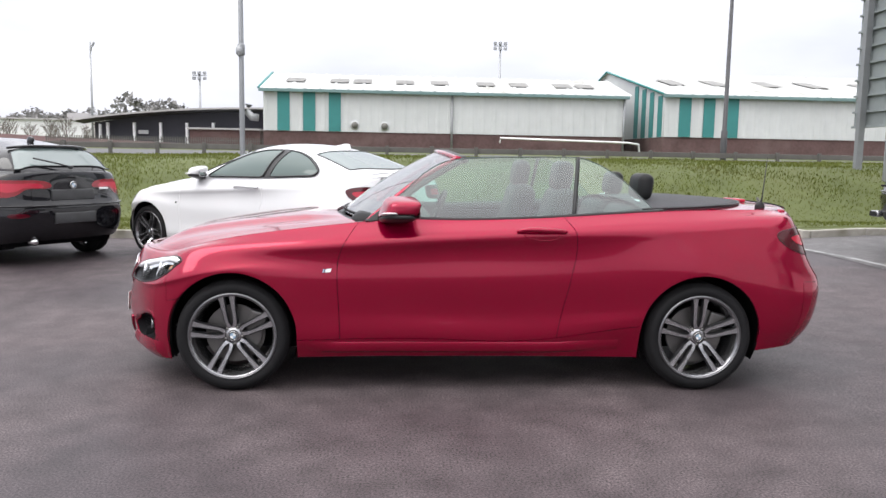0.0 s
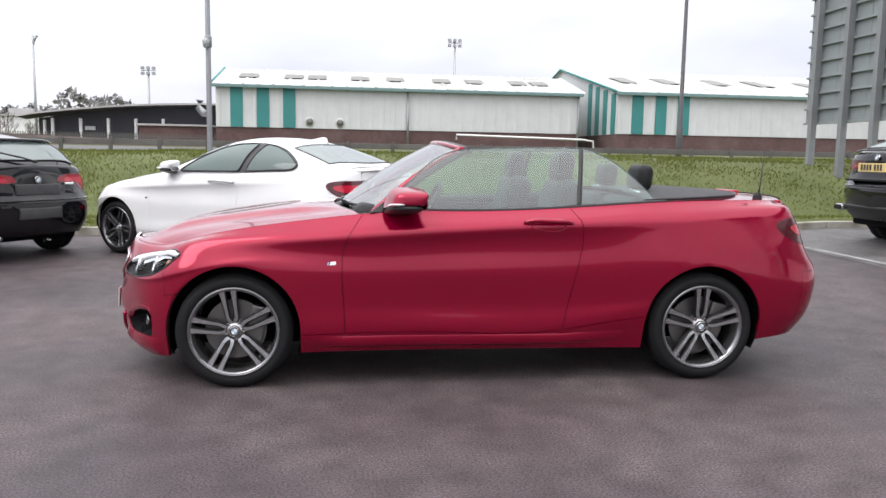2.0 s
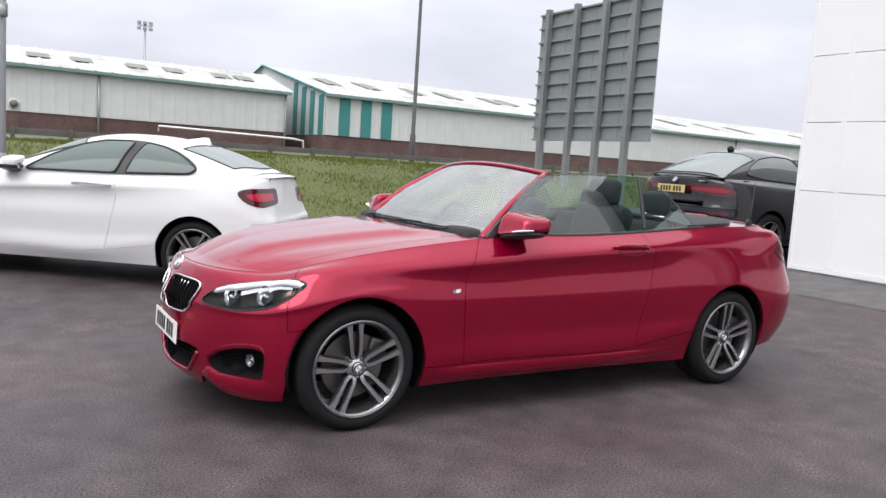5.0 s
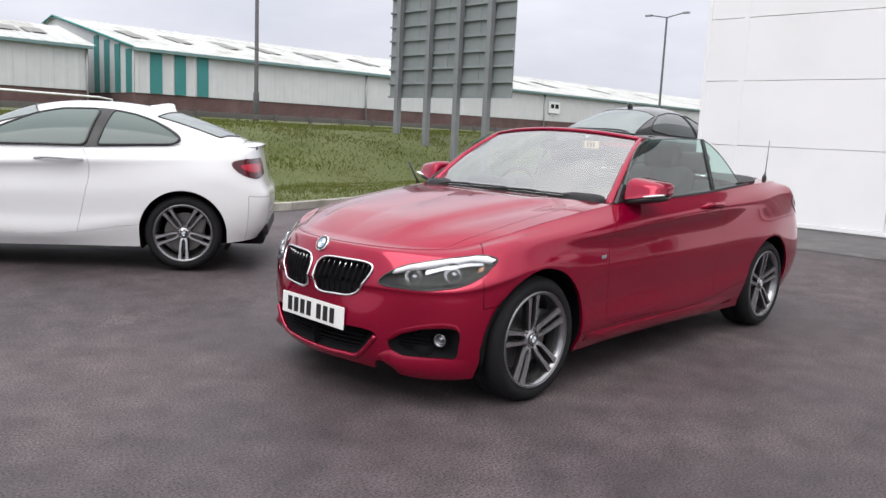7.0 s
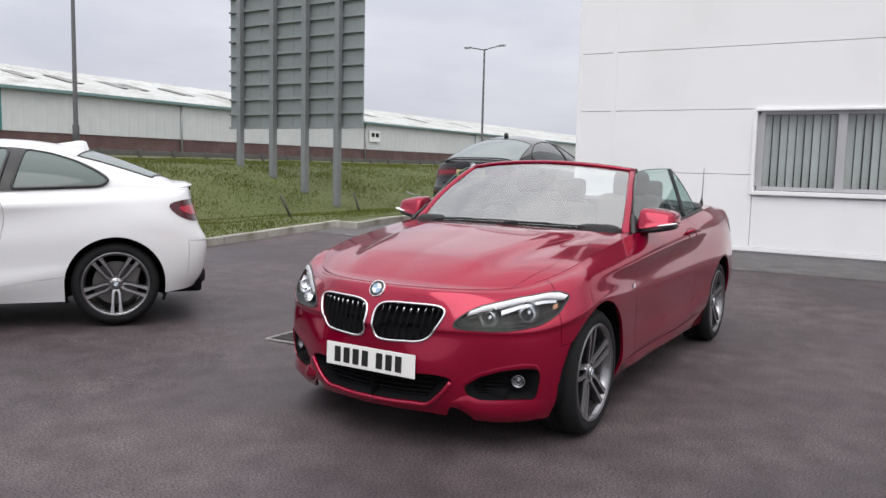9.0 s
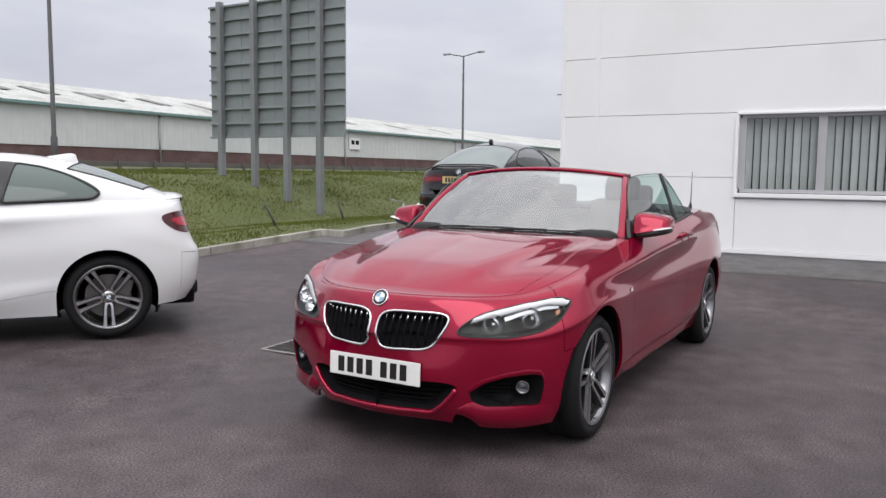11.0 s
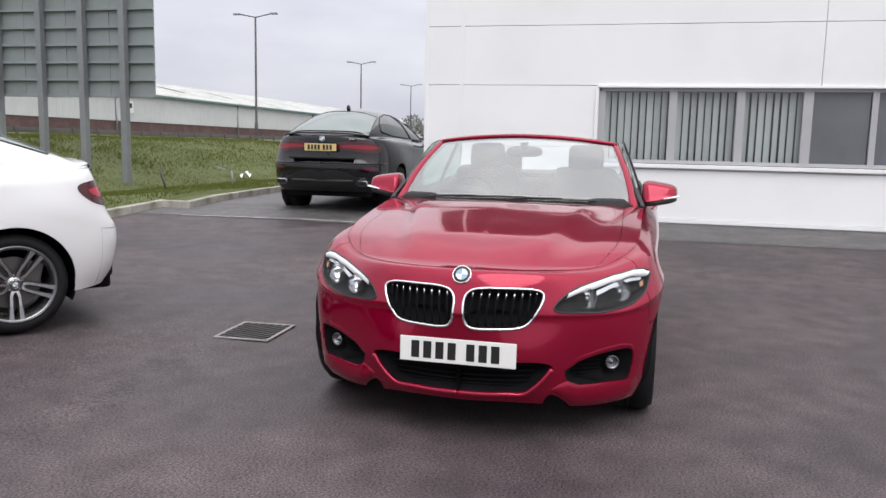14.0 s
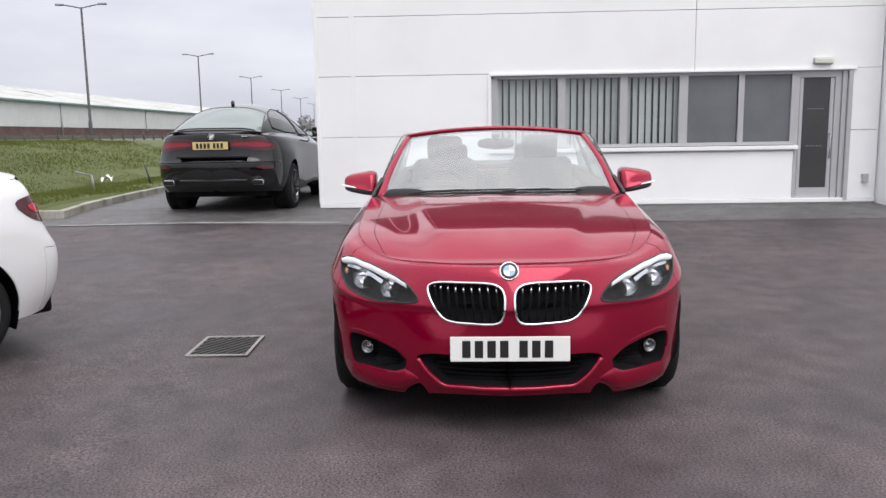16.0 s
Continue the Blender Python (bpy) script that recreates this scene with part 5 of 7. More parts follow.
def wheel_meshes(R, rim, width, dark_face):
    """Shared meshes of a double-spoke alloy wheel; the outer face looks to -y."""
    h = width / 2
    face = M_ALLOYD if dark_face else M_ALLOY
    tyre = lathe("tyre", [(rim - 0.012, h - 0.02), (rim + 0.01, h + 0.004), (rim + 0.045, h + 0.006), (R - 0.02, h - 0.006), (R - 0.004, h - 0.022), (R, h - 0.05), (R, 0.02), (R - 0.006, 0.018), (R - 0.006, 0.008), (R, 0.006), (R, -0.006), (R - 0.006, -0.008), (R - 0.006, -0.018), (R, -0.02), (R, 0.05 - h), (R - 0.004, 0.022 - h), (R - 0.02, 0.006 - h), (rim + 0.045, -h - 0.006), (rim + 0.01, -h - 0.004), (rim - 0.012, -h + 0.02)], M_TYRE, 64, inward=True)
    barrel = lathe("rim", [(rim + 0.002, -h + 0.004), (rim - 0.004, -h - 0.004), (rim - 0.014, -h + 0.0), (rim - 0.022, -h + 0.02), (rim - 0.030, -h + 0.05), (rim - 0.034, 0.06), (rim - 0.01, h)], M_BARREL, 56, inward=True)
    lip = lathe("rim_lip", [(rim + 0.003, -h + 0.0), (rim - 0.002, -h - 0.007), (rim - 0.005, -h - 0.006), (rim - 0.009, -h + 0.006)], M_ALLOYM, 56, inward=True)
    disc = lathe("brake_disc", [(0.05, 0.0), (rim * 0.68, 0.0), (rim * 0.68, 0.02), (0.05, 0.02)], M_DISC, 40, False)
    # one spoke of a pair: a bevelled blade that bows away from its twin, machined in front
    r0, r1 = 0.046, rim - 0.008
    rows = ((0.0, 0.0080, 0.0125, 0.030, 0.075), (0.07, 0.0170, 0.0105, 0.026, 0.070), (0.18, 0.0235, 0.0085, 0.022, 0.066), (0.5, 0.0265, 0.0090, 0.013, 0.055), (0.8, 0.0290, 0.0115, 0.007, 0.045), (0.94, 0.0315, 0.0150, 0.004, 0.040), (1.0, 0.0330, 0.0195, 0.002, 0.036))
    twins = {}
    for s in (-1, 1):
        vs, fs, mi = [], [], []
        for f, xo, hw, yf, yb in rows:
            r, xo = r0 + (r1 - r0) * f, xo * s
            vs += [(xo - hw, -h + yf, r), (xo + hw, -h + yf, r), (xo + hw + 0.006, -h + yf + 0.010, r), (xo + hw + 0.003, -h + yb, r), (xo - hw - 0.003, -h + yb, r), (xo - hw - 0.006, -h + yf + 0.010, r)]
        m = len(rows)
        for i in range(m - 1):
            for k in range(6):
                k2 = (k + 1) % 6
                fs.append((i * 6 + k2, (i + 1) * 6 + k2, (i + 1) * 6 + k, i * 6 + k))
                mi.append(0 if k == 0 else 1)
        fs += [tuple(range(5, -1, -1)), tuple(range(m * 6 - 6, m * 6))]
        mi += [1, 1]
        twins[s] = mesh_from("spoke", vs, fs, [face, M_ALLOYD], False, mi)
    hub = lathe("hub", [(0.0, -h + 0.027), (0.034, -h + 0.028), (0.037, -h + 0.032), (0.048, -h + 0.034), (0.056, -h + 0.045), (0.060, -h + 0.09)], face, 32)
    cap = lathe("hub_cap", [(0.0, -h + 0.021), (0.026, -h + 0.022), (0.032, -h + 0.027)], M_INK, 24)
    return dict(tyre=tyre, rim=barrel, lip=lip, disc=disc, spoke=twins, hub=hub, cap=cap, h=h, rim_r=rim)


def badge_parts(parent, r, y=0.0):
    """A round enamel badge, quartered white and blue in a dark ring; looks to -y."""
    part("badge_ring", lathe("badge_ring", [(r * 0.62, -0.004), (r * 0.97, -0.004), (r, -0.001), (r, 0.004)], M_INK, 28), parent, m=pose(0, y, 0))
    part("badge_edge", lathe("badge_edge", [(r * 0.94, -0.004), (r, -0.005), (r * 1.05, -0.001), (r * 1.05, 0.006)], M_CHROME, 28), parent, m=pose(0, y, 0))
    for k in range(4):
        vs = [(0, -0.005, 0)] + [(r * 0.64 * math.cos(math.pi / 2 * (k + i / 6)), -0.005, r * 0.64 * math.sin(math.pi / 2 * (k + i / 6))) for i in range(7)]
        part("badge_quarter", mesh_from("badge_quarter", vs, [(0, i + 1, i + 2) for i in range(6)], M_BLUE if k % 2 else M_PLATEW), parent, m=pose(0, y, 0))


def wheel(car, ms, x, y, z, side, turn):
    """One wheel under a car: rim with tyre, spokes, hub and brake."""
    m = pose(x, y, z) if side < 0 else pose(x, y, z, 0, 0, 180)
    w = part("wheel", ms["rim"], car, m=m)
    part("tyre", ms["tyre"], w)
    part("rim_lip", ms["lip"], w)
    part("brake_disc", ms["disc"], w, m=pose(0, -0.02, 0))
    for k in range(5):
        for s in (-1, 1):
            part("spoke", ms["spoke"][s], w, m=pose(0, 0, 0, 0, turn + 72 * k, 0))
    part("hub", ms["hub"], w)
    part("hub_cap", ms["cap"], w)
    bolt = ms.get("bolt")
    if bolt is None:
        bolt = ms["bolt"] = lathe("bolt", [(0.0, -ms["h"] + 0.030), (0.009, -ms["h"] + 0.031), (0.010, -ms["h"] + 0.045)], M_DISC, 10)
    for k in range(5):
        an = math.radians(turn + 36 + 72 * k)
        part("bolt", bolt, w, m=pose(0.050 * math.sin(an), 0.0, 0.050 * math.cos(an)))
    cal = box("caliper", -0.05, 0.05, -0.045, 0.03, -0.10, 0.10, M_DISC, 0.012)
    part("brake_caliper", cal, w, m=pose(0.115, 0.0, 0.03, 0, 15, 0))


def plate(car, m, back, label, w=0.52, h=0.111, bars=7):
    """A number plate whose characters are plain bars."""
    p = part("number_plate", box("number_plate", -w / 2, w / 2, -0.006, 0.0, -h / 2, h / 2, back, 0.004), car, label, m)
    bw = w * 0.088
    x = -w * 0.40
    for k in range(bars):
        if k == 4:
            x += w * 0.055
        part("bar", box("bar", x, x + bw * 0.80, -0.0085, -0.005, -h * 0.34, h * 0.34, M_INK, 0.002), p)
        x += bw * 1.2
    return p


def rounded_box(name, sx, sy, sz, r, material, seg=4):
    bm = bmesh.new()
    bmesh.ops.create_cube(bm, size=1.0, matrix=Matrix.Diagonal((sx, sy, sz, 1)))
    bmesh.ops.bevel(bm, geom=bm.edges[:], offset=r, segments=seg, affect="EDGES", profile=0.5)
    return bm_mesh(name, bm, material, True)


def blob(name, sx, sy, sz, material, ex=2.6, n=20, m=14, shear=None):
    """A super-ellipsoid, softly squared."""
    vs, fs = [], []
    for j in range(m + 1):
        ph = math.pi * (j / m - 0.5)
        for i in range(n):
            th = 2 * math.pi * i / n
            def sg(c):
                return math.copysign(abs(c) ** (2 / ex), c)
            v = [sx * sg(math.cos(ph)) * sg(math.cos(th)), sy * sg(math.cos(ph)) * sg(math.sin(th)), sz * sg(math.sin(ph))]
            if shear:
                v = shear(v)
            vs.append(v)
    for j in range(m):
        for i in range(n):
            k = (i + 1) % n
            fs.append((j * n + i, j * n + k, (j + 1) * n + k, (j + 1) * n + i))
    return mesh_from(name, vs, fs, material, True)


def door_mirror(car, paint, side, x=0.90, y=0.93, z=1.075, s=1.0):
    def taper(v):
        out = v[1] * side / (0.105 * s)
        v[2] *= 1.0 - 0.22 * out
        v[0] += 0.35 * v[2] + 0.25 * v[1] * side
        v[2] = max(v[2], (-0.030 + 0.018 * out) * s)
        return v
    mi = part("door_mirror", blob("door_mirror", 0.096 * s, 0.105 * s, 0.072 * s, paint, 4.4, 36, 22, taper), car, m=pose(x, side * y, z))
    part("mirror_base", blob("mirror_base", 0.094 * s, 0.106 * s, 0.021 * s, M_BLACK, 3.0, shear=lambda v: [v[0] + 0.25 * v[1] * side, v[1], v[2]]), mi, m=pose(-0.012, 0, -0.044 * s, 10 * side, 0, 0))
    part("mirror_strip", blob("mirror_strip", 0.05 * s, 0.075 * s, 0.007 * s, M_DRL, 3.0), mi, "pale lamp strip", m=pose(-0.050, side * 0.045, -0.019 * s, 10 * side, 0, 0))
    part("mirror_arm", tube("mirror_arm", [(-0.005, -side * 0.05, -0.048), (-0.03, -side * 0.10, -0.068), (-0.05, -side * 0.13, -0.085)], [0.03, 0.024, 0.03], M_BLACK, 10, flat=0.55), mi)
    part("mirror_glass", blob("mirror_glass", 0.004, 0.085 * s, 0.045 * s, M_CHROME, 3.5), mi, m=pose(0.094 * s, 0, 0.004, 0, 0, -14 * side))


def front_face(car, sh, paint, holes_open=True):
    """Lamps, twin grilles, air intake, fog lamps and the badge of the front."""
    for s in (-1, 1):
        lamp = part("headlight", sh.patch("headlight", LAMP_F, -0.004, M_LAMPBOWL, s, depth=0.035, grow=1.04), car, "clear headlight with a white brow strip")
        part("lamp_brow", sh.band("lamp_brow", [BROW_LOW, BROW_LOW, BROW_TOP], [-0.02, 0.0045, 0.0045], M_DRL, s), lamp)
        part("chrome_strip", sh.band("chrome_strip", [[(2.35, .662), (2.75, .690), (3.3, .712), (3.75, .716)], [(2.35, .680), (2.75, .704), (3.3, .724), (3.75, .726)]], [-0.010, -0.006], M_REFL, s, 24), lamp)
        part("amber_reflector", sh.band("amber_reflector", [[(3.58, .684), (3.75, .694)], [(3.62, .704), (3.78, .712)]], [-0.006, -0.006], M_ORANGE, s, 6), lamp)
        for lu, lz, rr in ((2.90, .676, 0.042), (2.12, .654, 0.040)):
            w = sh.w_of_z(lu, lz)
            p = (sh.at(lu, w) - sh.normal(lu, w) * 0.014)[0] * (1, s, 1)
            nn = Vector((sh.normal(lu, w)[0] * (1, s, 1)))
            aim = (nn + Vector((-1.2, 0, 0))).normalized()
            mt = Matrix.Translation(p) @ (-aim).to_track_quat("Y", "Z").to_matrix().to_4x4()
            part("reflector", lathe("reflector", [(rr * 1.14, -0.012), (rr * 1.12, -0.004), (rr * 0.98, 0.010), (rr * 0.70, 0.024), (rr * 0.35, 0.033), (0.0, 0.036)], M_REFL, 28, inward=True), lamp, m=mt)
            part("projector", lathe("projector", [(0.0, -0.010), (rr * 0.12, -0.009), (rr * 0.18, -0.002), (rr * 0.20, 0.014)], M_REFL, 16), lamp, m=mt)
        part("lamp_cover", sh.patch("lamp_cover", LAMP_F, 0.003, M_LENS, s), lamp)
        part("lamp_seal", sh.bead("lamp_seal", LAMP_F, 0.0045, M_BLACK, s, 0.0), lamp)
        gr = part("kidney_grille", sh.patch("kidney_grille", KIDNEY, -0.006, M_LINER, s, depth=0.05, grow=1.02), car, "black slatted grille in a chrome surround")
        part("surround", sh.bead("surround", KIDNEY, 0.0058, M_CHROME, s, 0.005, 120), gr)
        for k in range(9):
            u = 0.19 + k * 0.118
            zt, zb = 0.684, 0.530 + max(0, (u - 0.85)) * 0.36
            zz = np.linspace(zb, zt, 7)
            uu = np.full(7, u) + np.linspace(-0.03, 0.0, 7)
            ww = sh.w_of_z(uu, zz)
            pts = (sh.at(uu, ww) + sh.normal(uu, ww) * -0.006) * (1, s, 1)
            part("slat", tube("slat", pts, 0.0055, M_LINER, 6, flat=1.0), gr)
            part("slat_tip", tube("slat_tip", pts[-2:] + np.array([-0.004, 0, -0.004]), 0.0035, M_CHROME, 6), gr)
        air = part("air_intake", sh.patch("air_intake", INTAKE, -0.004, M_LINER, s, depth=0.12, grow=1.02), car, "black lower air intake")
        for k in range(5):
            uu = np.linspace(0, 1.0 + 0.06 * k, 10)
            ww = sh.w_of_z(uu, np.full(10, .246 + 0.026 * k))
            part("mesh_bar", tube("mesh_bar", (sh.at(uu, ww) - sh.normal(uu, ww) * 0.045) * (1, s, 1), 0.004, M_LINER, 6), air)
        eu = np.array([1.46, 1.33, 1.20, 1.10, 1.0, .75, .5, .25, 0.0])
        ez = np.array([.348, .306, .272, .250, .232, .225, .221, .219, .218])
        ew = sh.w_of_z(eu, ez)
        part("intake_edge", tube("intake_edge", line(sh.at(eu, ew) * (1, s, 1), 30), 0.013, paint, 8), air)
        pod = part("fog_pod", sh.patch("fog_pod", FOGPOD, -0.004, M_LINER, s, depth=0.075, grow=1.02), car, "black corner intake with a round fog lamp")
        top = [(1.66, .330), (1.93, .378), (2.35, .411), (2.74, .428), (2.99, .422), (3.11, .394), (3.11, .34)]
        part("pod_brow", sh.band("pod_brow", [[(u - 0.02, z + 0.016) for u, z in top], top, [(u + (0.03 if u < 3 else -0.05), z - 0.010) for u, z in top]], [0.0, [0.002, 0.006, 0.006, 0.005, 0.003], -0.02], paint, s), pod)
        for k in range(6):
            zz = 0.288 + 0.019 * k
            uu = np.linspace(1.86 + 0.0 if k < 3 else 1.86 + 0.14 * (k - 2), 2.45, 8)
            ww = sh.w_of_z(uu, np.full(8, zz))
            part("pod_bar", tube("pod_bar", (sh.at(uu, ww) - sh.normal(uu, ww) * 0.045) * (1, s, 1), 0.0035, M_LINER, 5), pod)
        w = sh.w_of_z(2.68, .350)
        p = (sh.at(2.68, w) - sh.normal(2.68, w) * 0.036)[0] * (1, s, 1)
        mt = Matrix.Translation(p) @ Vector((1, s * -0.35, 0)).to_track_quat("Y", "Z").to_matrix().to_4x4()
        fog = part("fog_lamp", lathe("fog_lamp", [(0.030, 0.0), (0.032, -0.010), (0.028, -0.013), (0.023, 0.004), (0.012, 0.012), (0.009, -0.004), (0.0, -0.006)], M_BARREL, 28, inward=True), pod, m=mt)
        part("fog_glass", lathe("fog_glass", [(0.0, -0.018), (0.018, -0.017), (0.031, -0.013)], M_LENS, 24), fog)
        # wedge under the corner intake
        part("bumper_fin", sh.band("bumper_fin", [[(1.44, .250), (1.60, .276), (1.74, .288), (1.95, .266), (2.5, .266), (3.1, .268), (3.6, .272)], [(1.45, .247), (1.60, .252), (1.74, .246), (1.95, .224), (2.5, .222), (3.1, .222), (3.6, .226)], [(1.46, .243), (1.60, .222), (1.74, .200), (1.95, .170), (2.5, .165), (3.1, .166), (3.6, .170)]], [0.0, [0.004, 0.020, 0.030, 0.030, 0.028, 0.022, 0.0], [0.0, 0.008, 0.014, 0.012, 0.010, 0.008, 0.0]], paint, s, 48), car)
    w = sh.w_of_z(0.0, .742)
    p, nn = sh.at(0.0, w)[0], sh.normal(0.0, w)[0]
    bd = empty("badge", Matrix.Translation(p + nn * 0.004) @ Vector((-nn[0], 0, -nn[2])).to_track_quat("Y", "Z").to_matrix().to_4x4())
    bd.parent = car
    badge_parts(bd, 0.041)


def tail_lamps(car, sh, outline, label="dark red tail lamp", lens=None, fill=(0.72, 0.45), inner=None):
    for s in (-1, 1):
        t = part("tail_light", sh.patch("tail_light", outline, 0.004, lens or M_REDLENSD, s), car, label)
        o = np.array(outline)
        c = o.mean(axis=0)
        part("lamp_band", sh.patch("lamp_band", c + (o - c) * fill, 0.007, inner or M_REDLENS, s), t)
        part("lamp_seal", sh.bead("lamp_seal", outline, 0.0022, M_BLACK, s, 0.002), t)


class House:
    """A closed cabin above the belt: roof line over x and a squared arch across it."""

    def __init__(self, sh, roof, power=2.7, lean=0.42, u_span=(6.2, 14.0), extra=0.0):
        us = np.linspace(*u_span, 120)
        b = sh.at(us, np.full(120, 6.0))
        self.bx, self.by, self.bz = b[:, 0], b[:, 1], b[:, 2]
        r = np.array(roof, float)
        self.rx = np.linspace(r[0, 0], r[-1, 0], 200)
        self.rz = spline(r[:, 0], r[:, 1], self.rx)
        self.p, self.lean, self.ex = power, lean, extra

    def base(self, x):
        return np.interp(x, self.bx, self.by) - self.ex, np.interp(x, self.bx, self.bz) - 0.012

    def top(self, x):
        return np.maximum(np.interp(x, self.rx, self.rz), self.base(x)[1] + 0.004)

    def section(self, x, f):
        """Points at x, f from 0 (belt) to 1 (middle of the roof)."""
        y0, z0 = self.base(x)
        h = self.top(x) - z0
        a = f * math.pi / 2
        zz = h * np.sin(a) ** (2 / self.p)
        yy = (y0 - self.lean * np.minimum(zz, h) * 0.9) * np.cos(a) ** (2 / self.p)
        return np.stack([x, yy, z0 + zz], axis=-1)

    def side_point(self, x, z):
        y0, z0 = self.base(x)
        h = self.top(x) - z0
        t = np.clip((z - z0) / h, 0, 0.999)
        return np.stack([x, (y0 - self.lean * 0.9 * (z - z0)) * (1 - t**self.p) ** (1 / self.p), z], axis=-1)

    def top_point(self, x, y):
        y0, z0 = self.base(x)
        h = self.top(x) - z0
        z = z0 + h
        for _ in range(6):
            yy = np.clip(y / np.maximum(y0 - self.lean * 0.9 * (z - z0), 0.05), 0, 0.995)
            z = z0 + h * (1 - yy**self.p) ** (1 / self.p)
        return np.stack([x, y, z], axis=-1)

    def build(self, car, paint, x0, x1, name="roof"):
        nx, nf = 90, 36
        xx, ff = np.meshgrid(np.linspace(x0, x1, nx), np.linspace(0, 1, nf), indexing="ij")
        p = self.section(xx.ravel(), ff.ravel()).reshape(nx, nf, 3)
        both = np.concatenate([p, p[:, -2::-1] * (1, -1, 1)], axis=1)
        part(name, mesh_from(name, both.reshape(-1, 3), grid_quads(nx, both.shape[1], True), paint, True), car)

    def side_pane(self, car, outline, material, name="side_window", trim=True, off=0.004):
        o = np.array(outline, float)
        k = np.concatenate([[0], np.cumsum(np.linalg.norm(np.diff(np.vstack([o, o[:1]]), axis=0), axis=1))])
        q = np.linspace(0, k[-1], 90, endpoint=False)
        oc = np.stack([np.interp(q, k, np.append(o[:, i], o[0, i])) for i in (0, 1)], axis=1)
        for _ in range(3):
            oc = (np.roll(oc, 1, 0) + 2 * oc + np.roll(oc, -1, 0)) / 4
        if turned(oc) < 0:
            oc = oc[::-1]
        c = oc.mean(axis=0)
        for s in (-1, 1):
            vs, fs = [], []
            for j in range(9):
                f = 1 - j / 8
                pt = c + (oc - c) * f
                vs += list((self.side_point(pt[:, 0], pt[:, 1]) + (0, off, off * 0.4)) * (1, s, 1))
            for j in range(8):
                for i in range(90):
                    k2 = (i + 1) % 90
                    fc = (j * 90 + i, j * 90 + k2, (j + 1) * 90 + k2, (j + 1) * 90 + i)
                    fs.append(fc if s < 0 else fc[::-1])
            w = part(name, mesh_from(name, vs, fs, material, True), car)
            if trim:
                part("window_trim", tube("window_trim", vs[:90], 0.011, M_BLACK, 6, True), w)

    def top_pane(self, car, xa, xb, ya, yb, material, name, off=0.004, bow=0.0):
        n = 30
        vs = []
        for i in range(n):
            f = i / (n - 1)
            half = ya + (yb - ya) * f
            yy = np.linspace(-half, half, n)
            xx = xa + (xb - xa) * f + bow * (yy / half) ** 2
            vs += list(self.top_point(xx, np.abs(yy)) * np.stack([np.ones(n), np.sign(yy + 1e-12), np.ones(n)], axis=1) + (0, 0, off))
        w = part(name, mesh_from(name, vs, grid_quads(n, n, False), material, True), car)
        rim = [vs[i] for i in range(n)] + [vs[i * n + n - 1] for i in range(1, n)] + [vs[(n - 1) * n + i] for i in range(n - 2, -1, -1)] + [vs[i * n] for i in range(n - 2, 0, -1)]
        part("window_trim", tube("window_trim", rim, 0.007, M_BLACK, 6, True), w)


ARCH = [(0.0, 0.325, 0.358), (2.69, 0.325, 0.358)]
BONNET_MID = [(-.60, .765), (-.52, .800), (-.38, .848), (-.20, .888), (0.0, .920), (.20, .952), (.535, .990)]


def under_tray(car, x0=-0.55, x1=3.35, hw=0.62, z=0.20):
    part("floor_pan", box("floor_pan", x0, x1, -hw, hw, z, z + 0.12, M_LINER, 0.03), car)
    part("sill_box", box("sill_box", 0.42, 2.28, -0.80, 0.80, z, z + 0.10, M_LINER, 0.03), car)


def coupe_warp(p):
    """The tail is cut a little shorter above the bumper."""
    q = p.reshape(7, 16, 3).copy()
    for row, ends in enumerate((((3.32, .70), (3.41, .42), (3.42, 0)), ((3.38, .735), (3.49, .43), (3.50, 0)), ((3.41, .76), (3.53, .45), (3.55, 0)), ((3.41, .755), (3.54, .45), (3.56, 0)), ((3.36, .74), (3.49, .44), (3.51, 0)), ((3.31, .735), (3.45, .43), (3.48, 0)), ((3.27, .60), (3.40, .42), (3.44, 0)))):
        for k, (x, y) in enumerate(ends):
            q[row, 13 + k, 0], q[row, 13 + k, 1] = x, y
    # nose: the grille and the plate stand out ahead of the lamps
    q[:, 0, 0] = -.704, -.742, -.748, -.758, -.744, -.710, -.658
    q[:, 1, 0] = -.662, -.706, -.732, -.707, -.692, -.664, -.612
    q[:, 2, 0] = -.545, -.595, -.612, -.612, -.590, -.560, -.505
    # tail: the lamps and the lid lie inside the line of the bumper
    q[4:6, 13:, 0] -= 0.045
    q[6, 13:, 0] -= 0.015
    q[:, 13:, 0] += np.where(q[:, 13:, 1] > 0.6, 0.03, -0.02)
    # shoulder crease undercut, skirt flared
    q[4, 6:12, 1] -= 0.005
    q[4, 6:12, 2] += 0.008
    q[1, 6:11, 1] += 0.010
    return q.reshape(-1, 3)


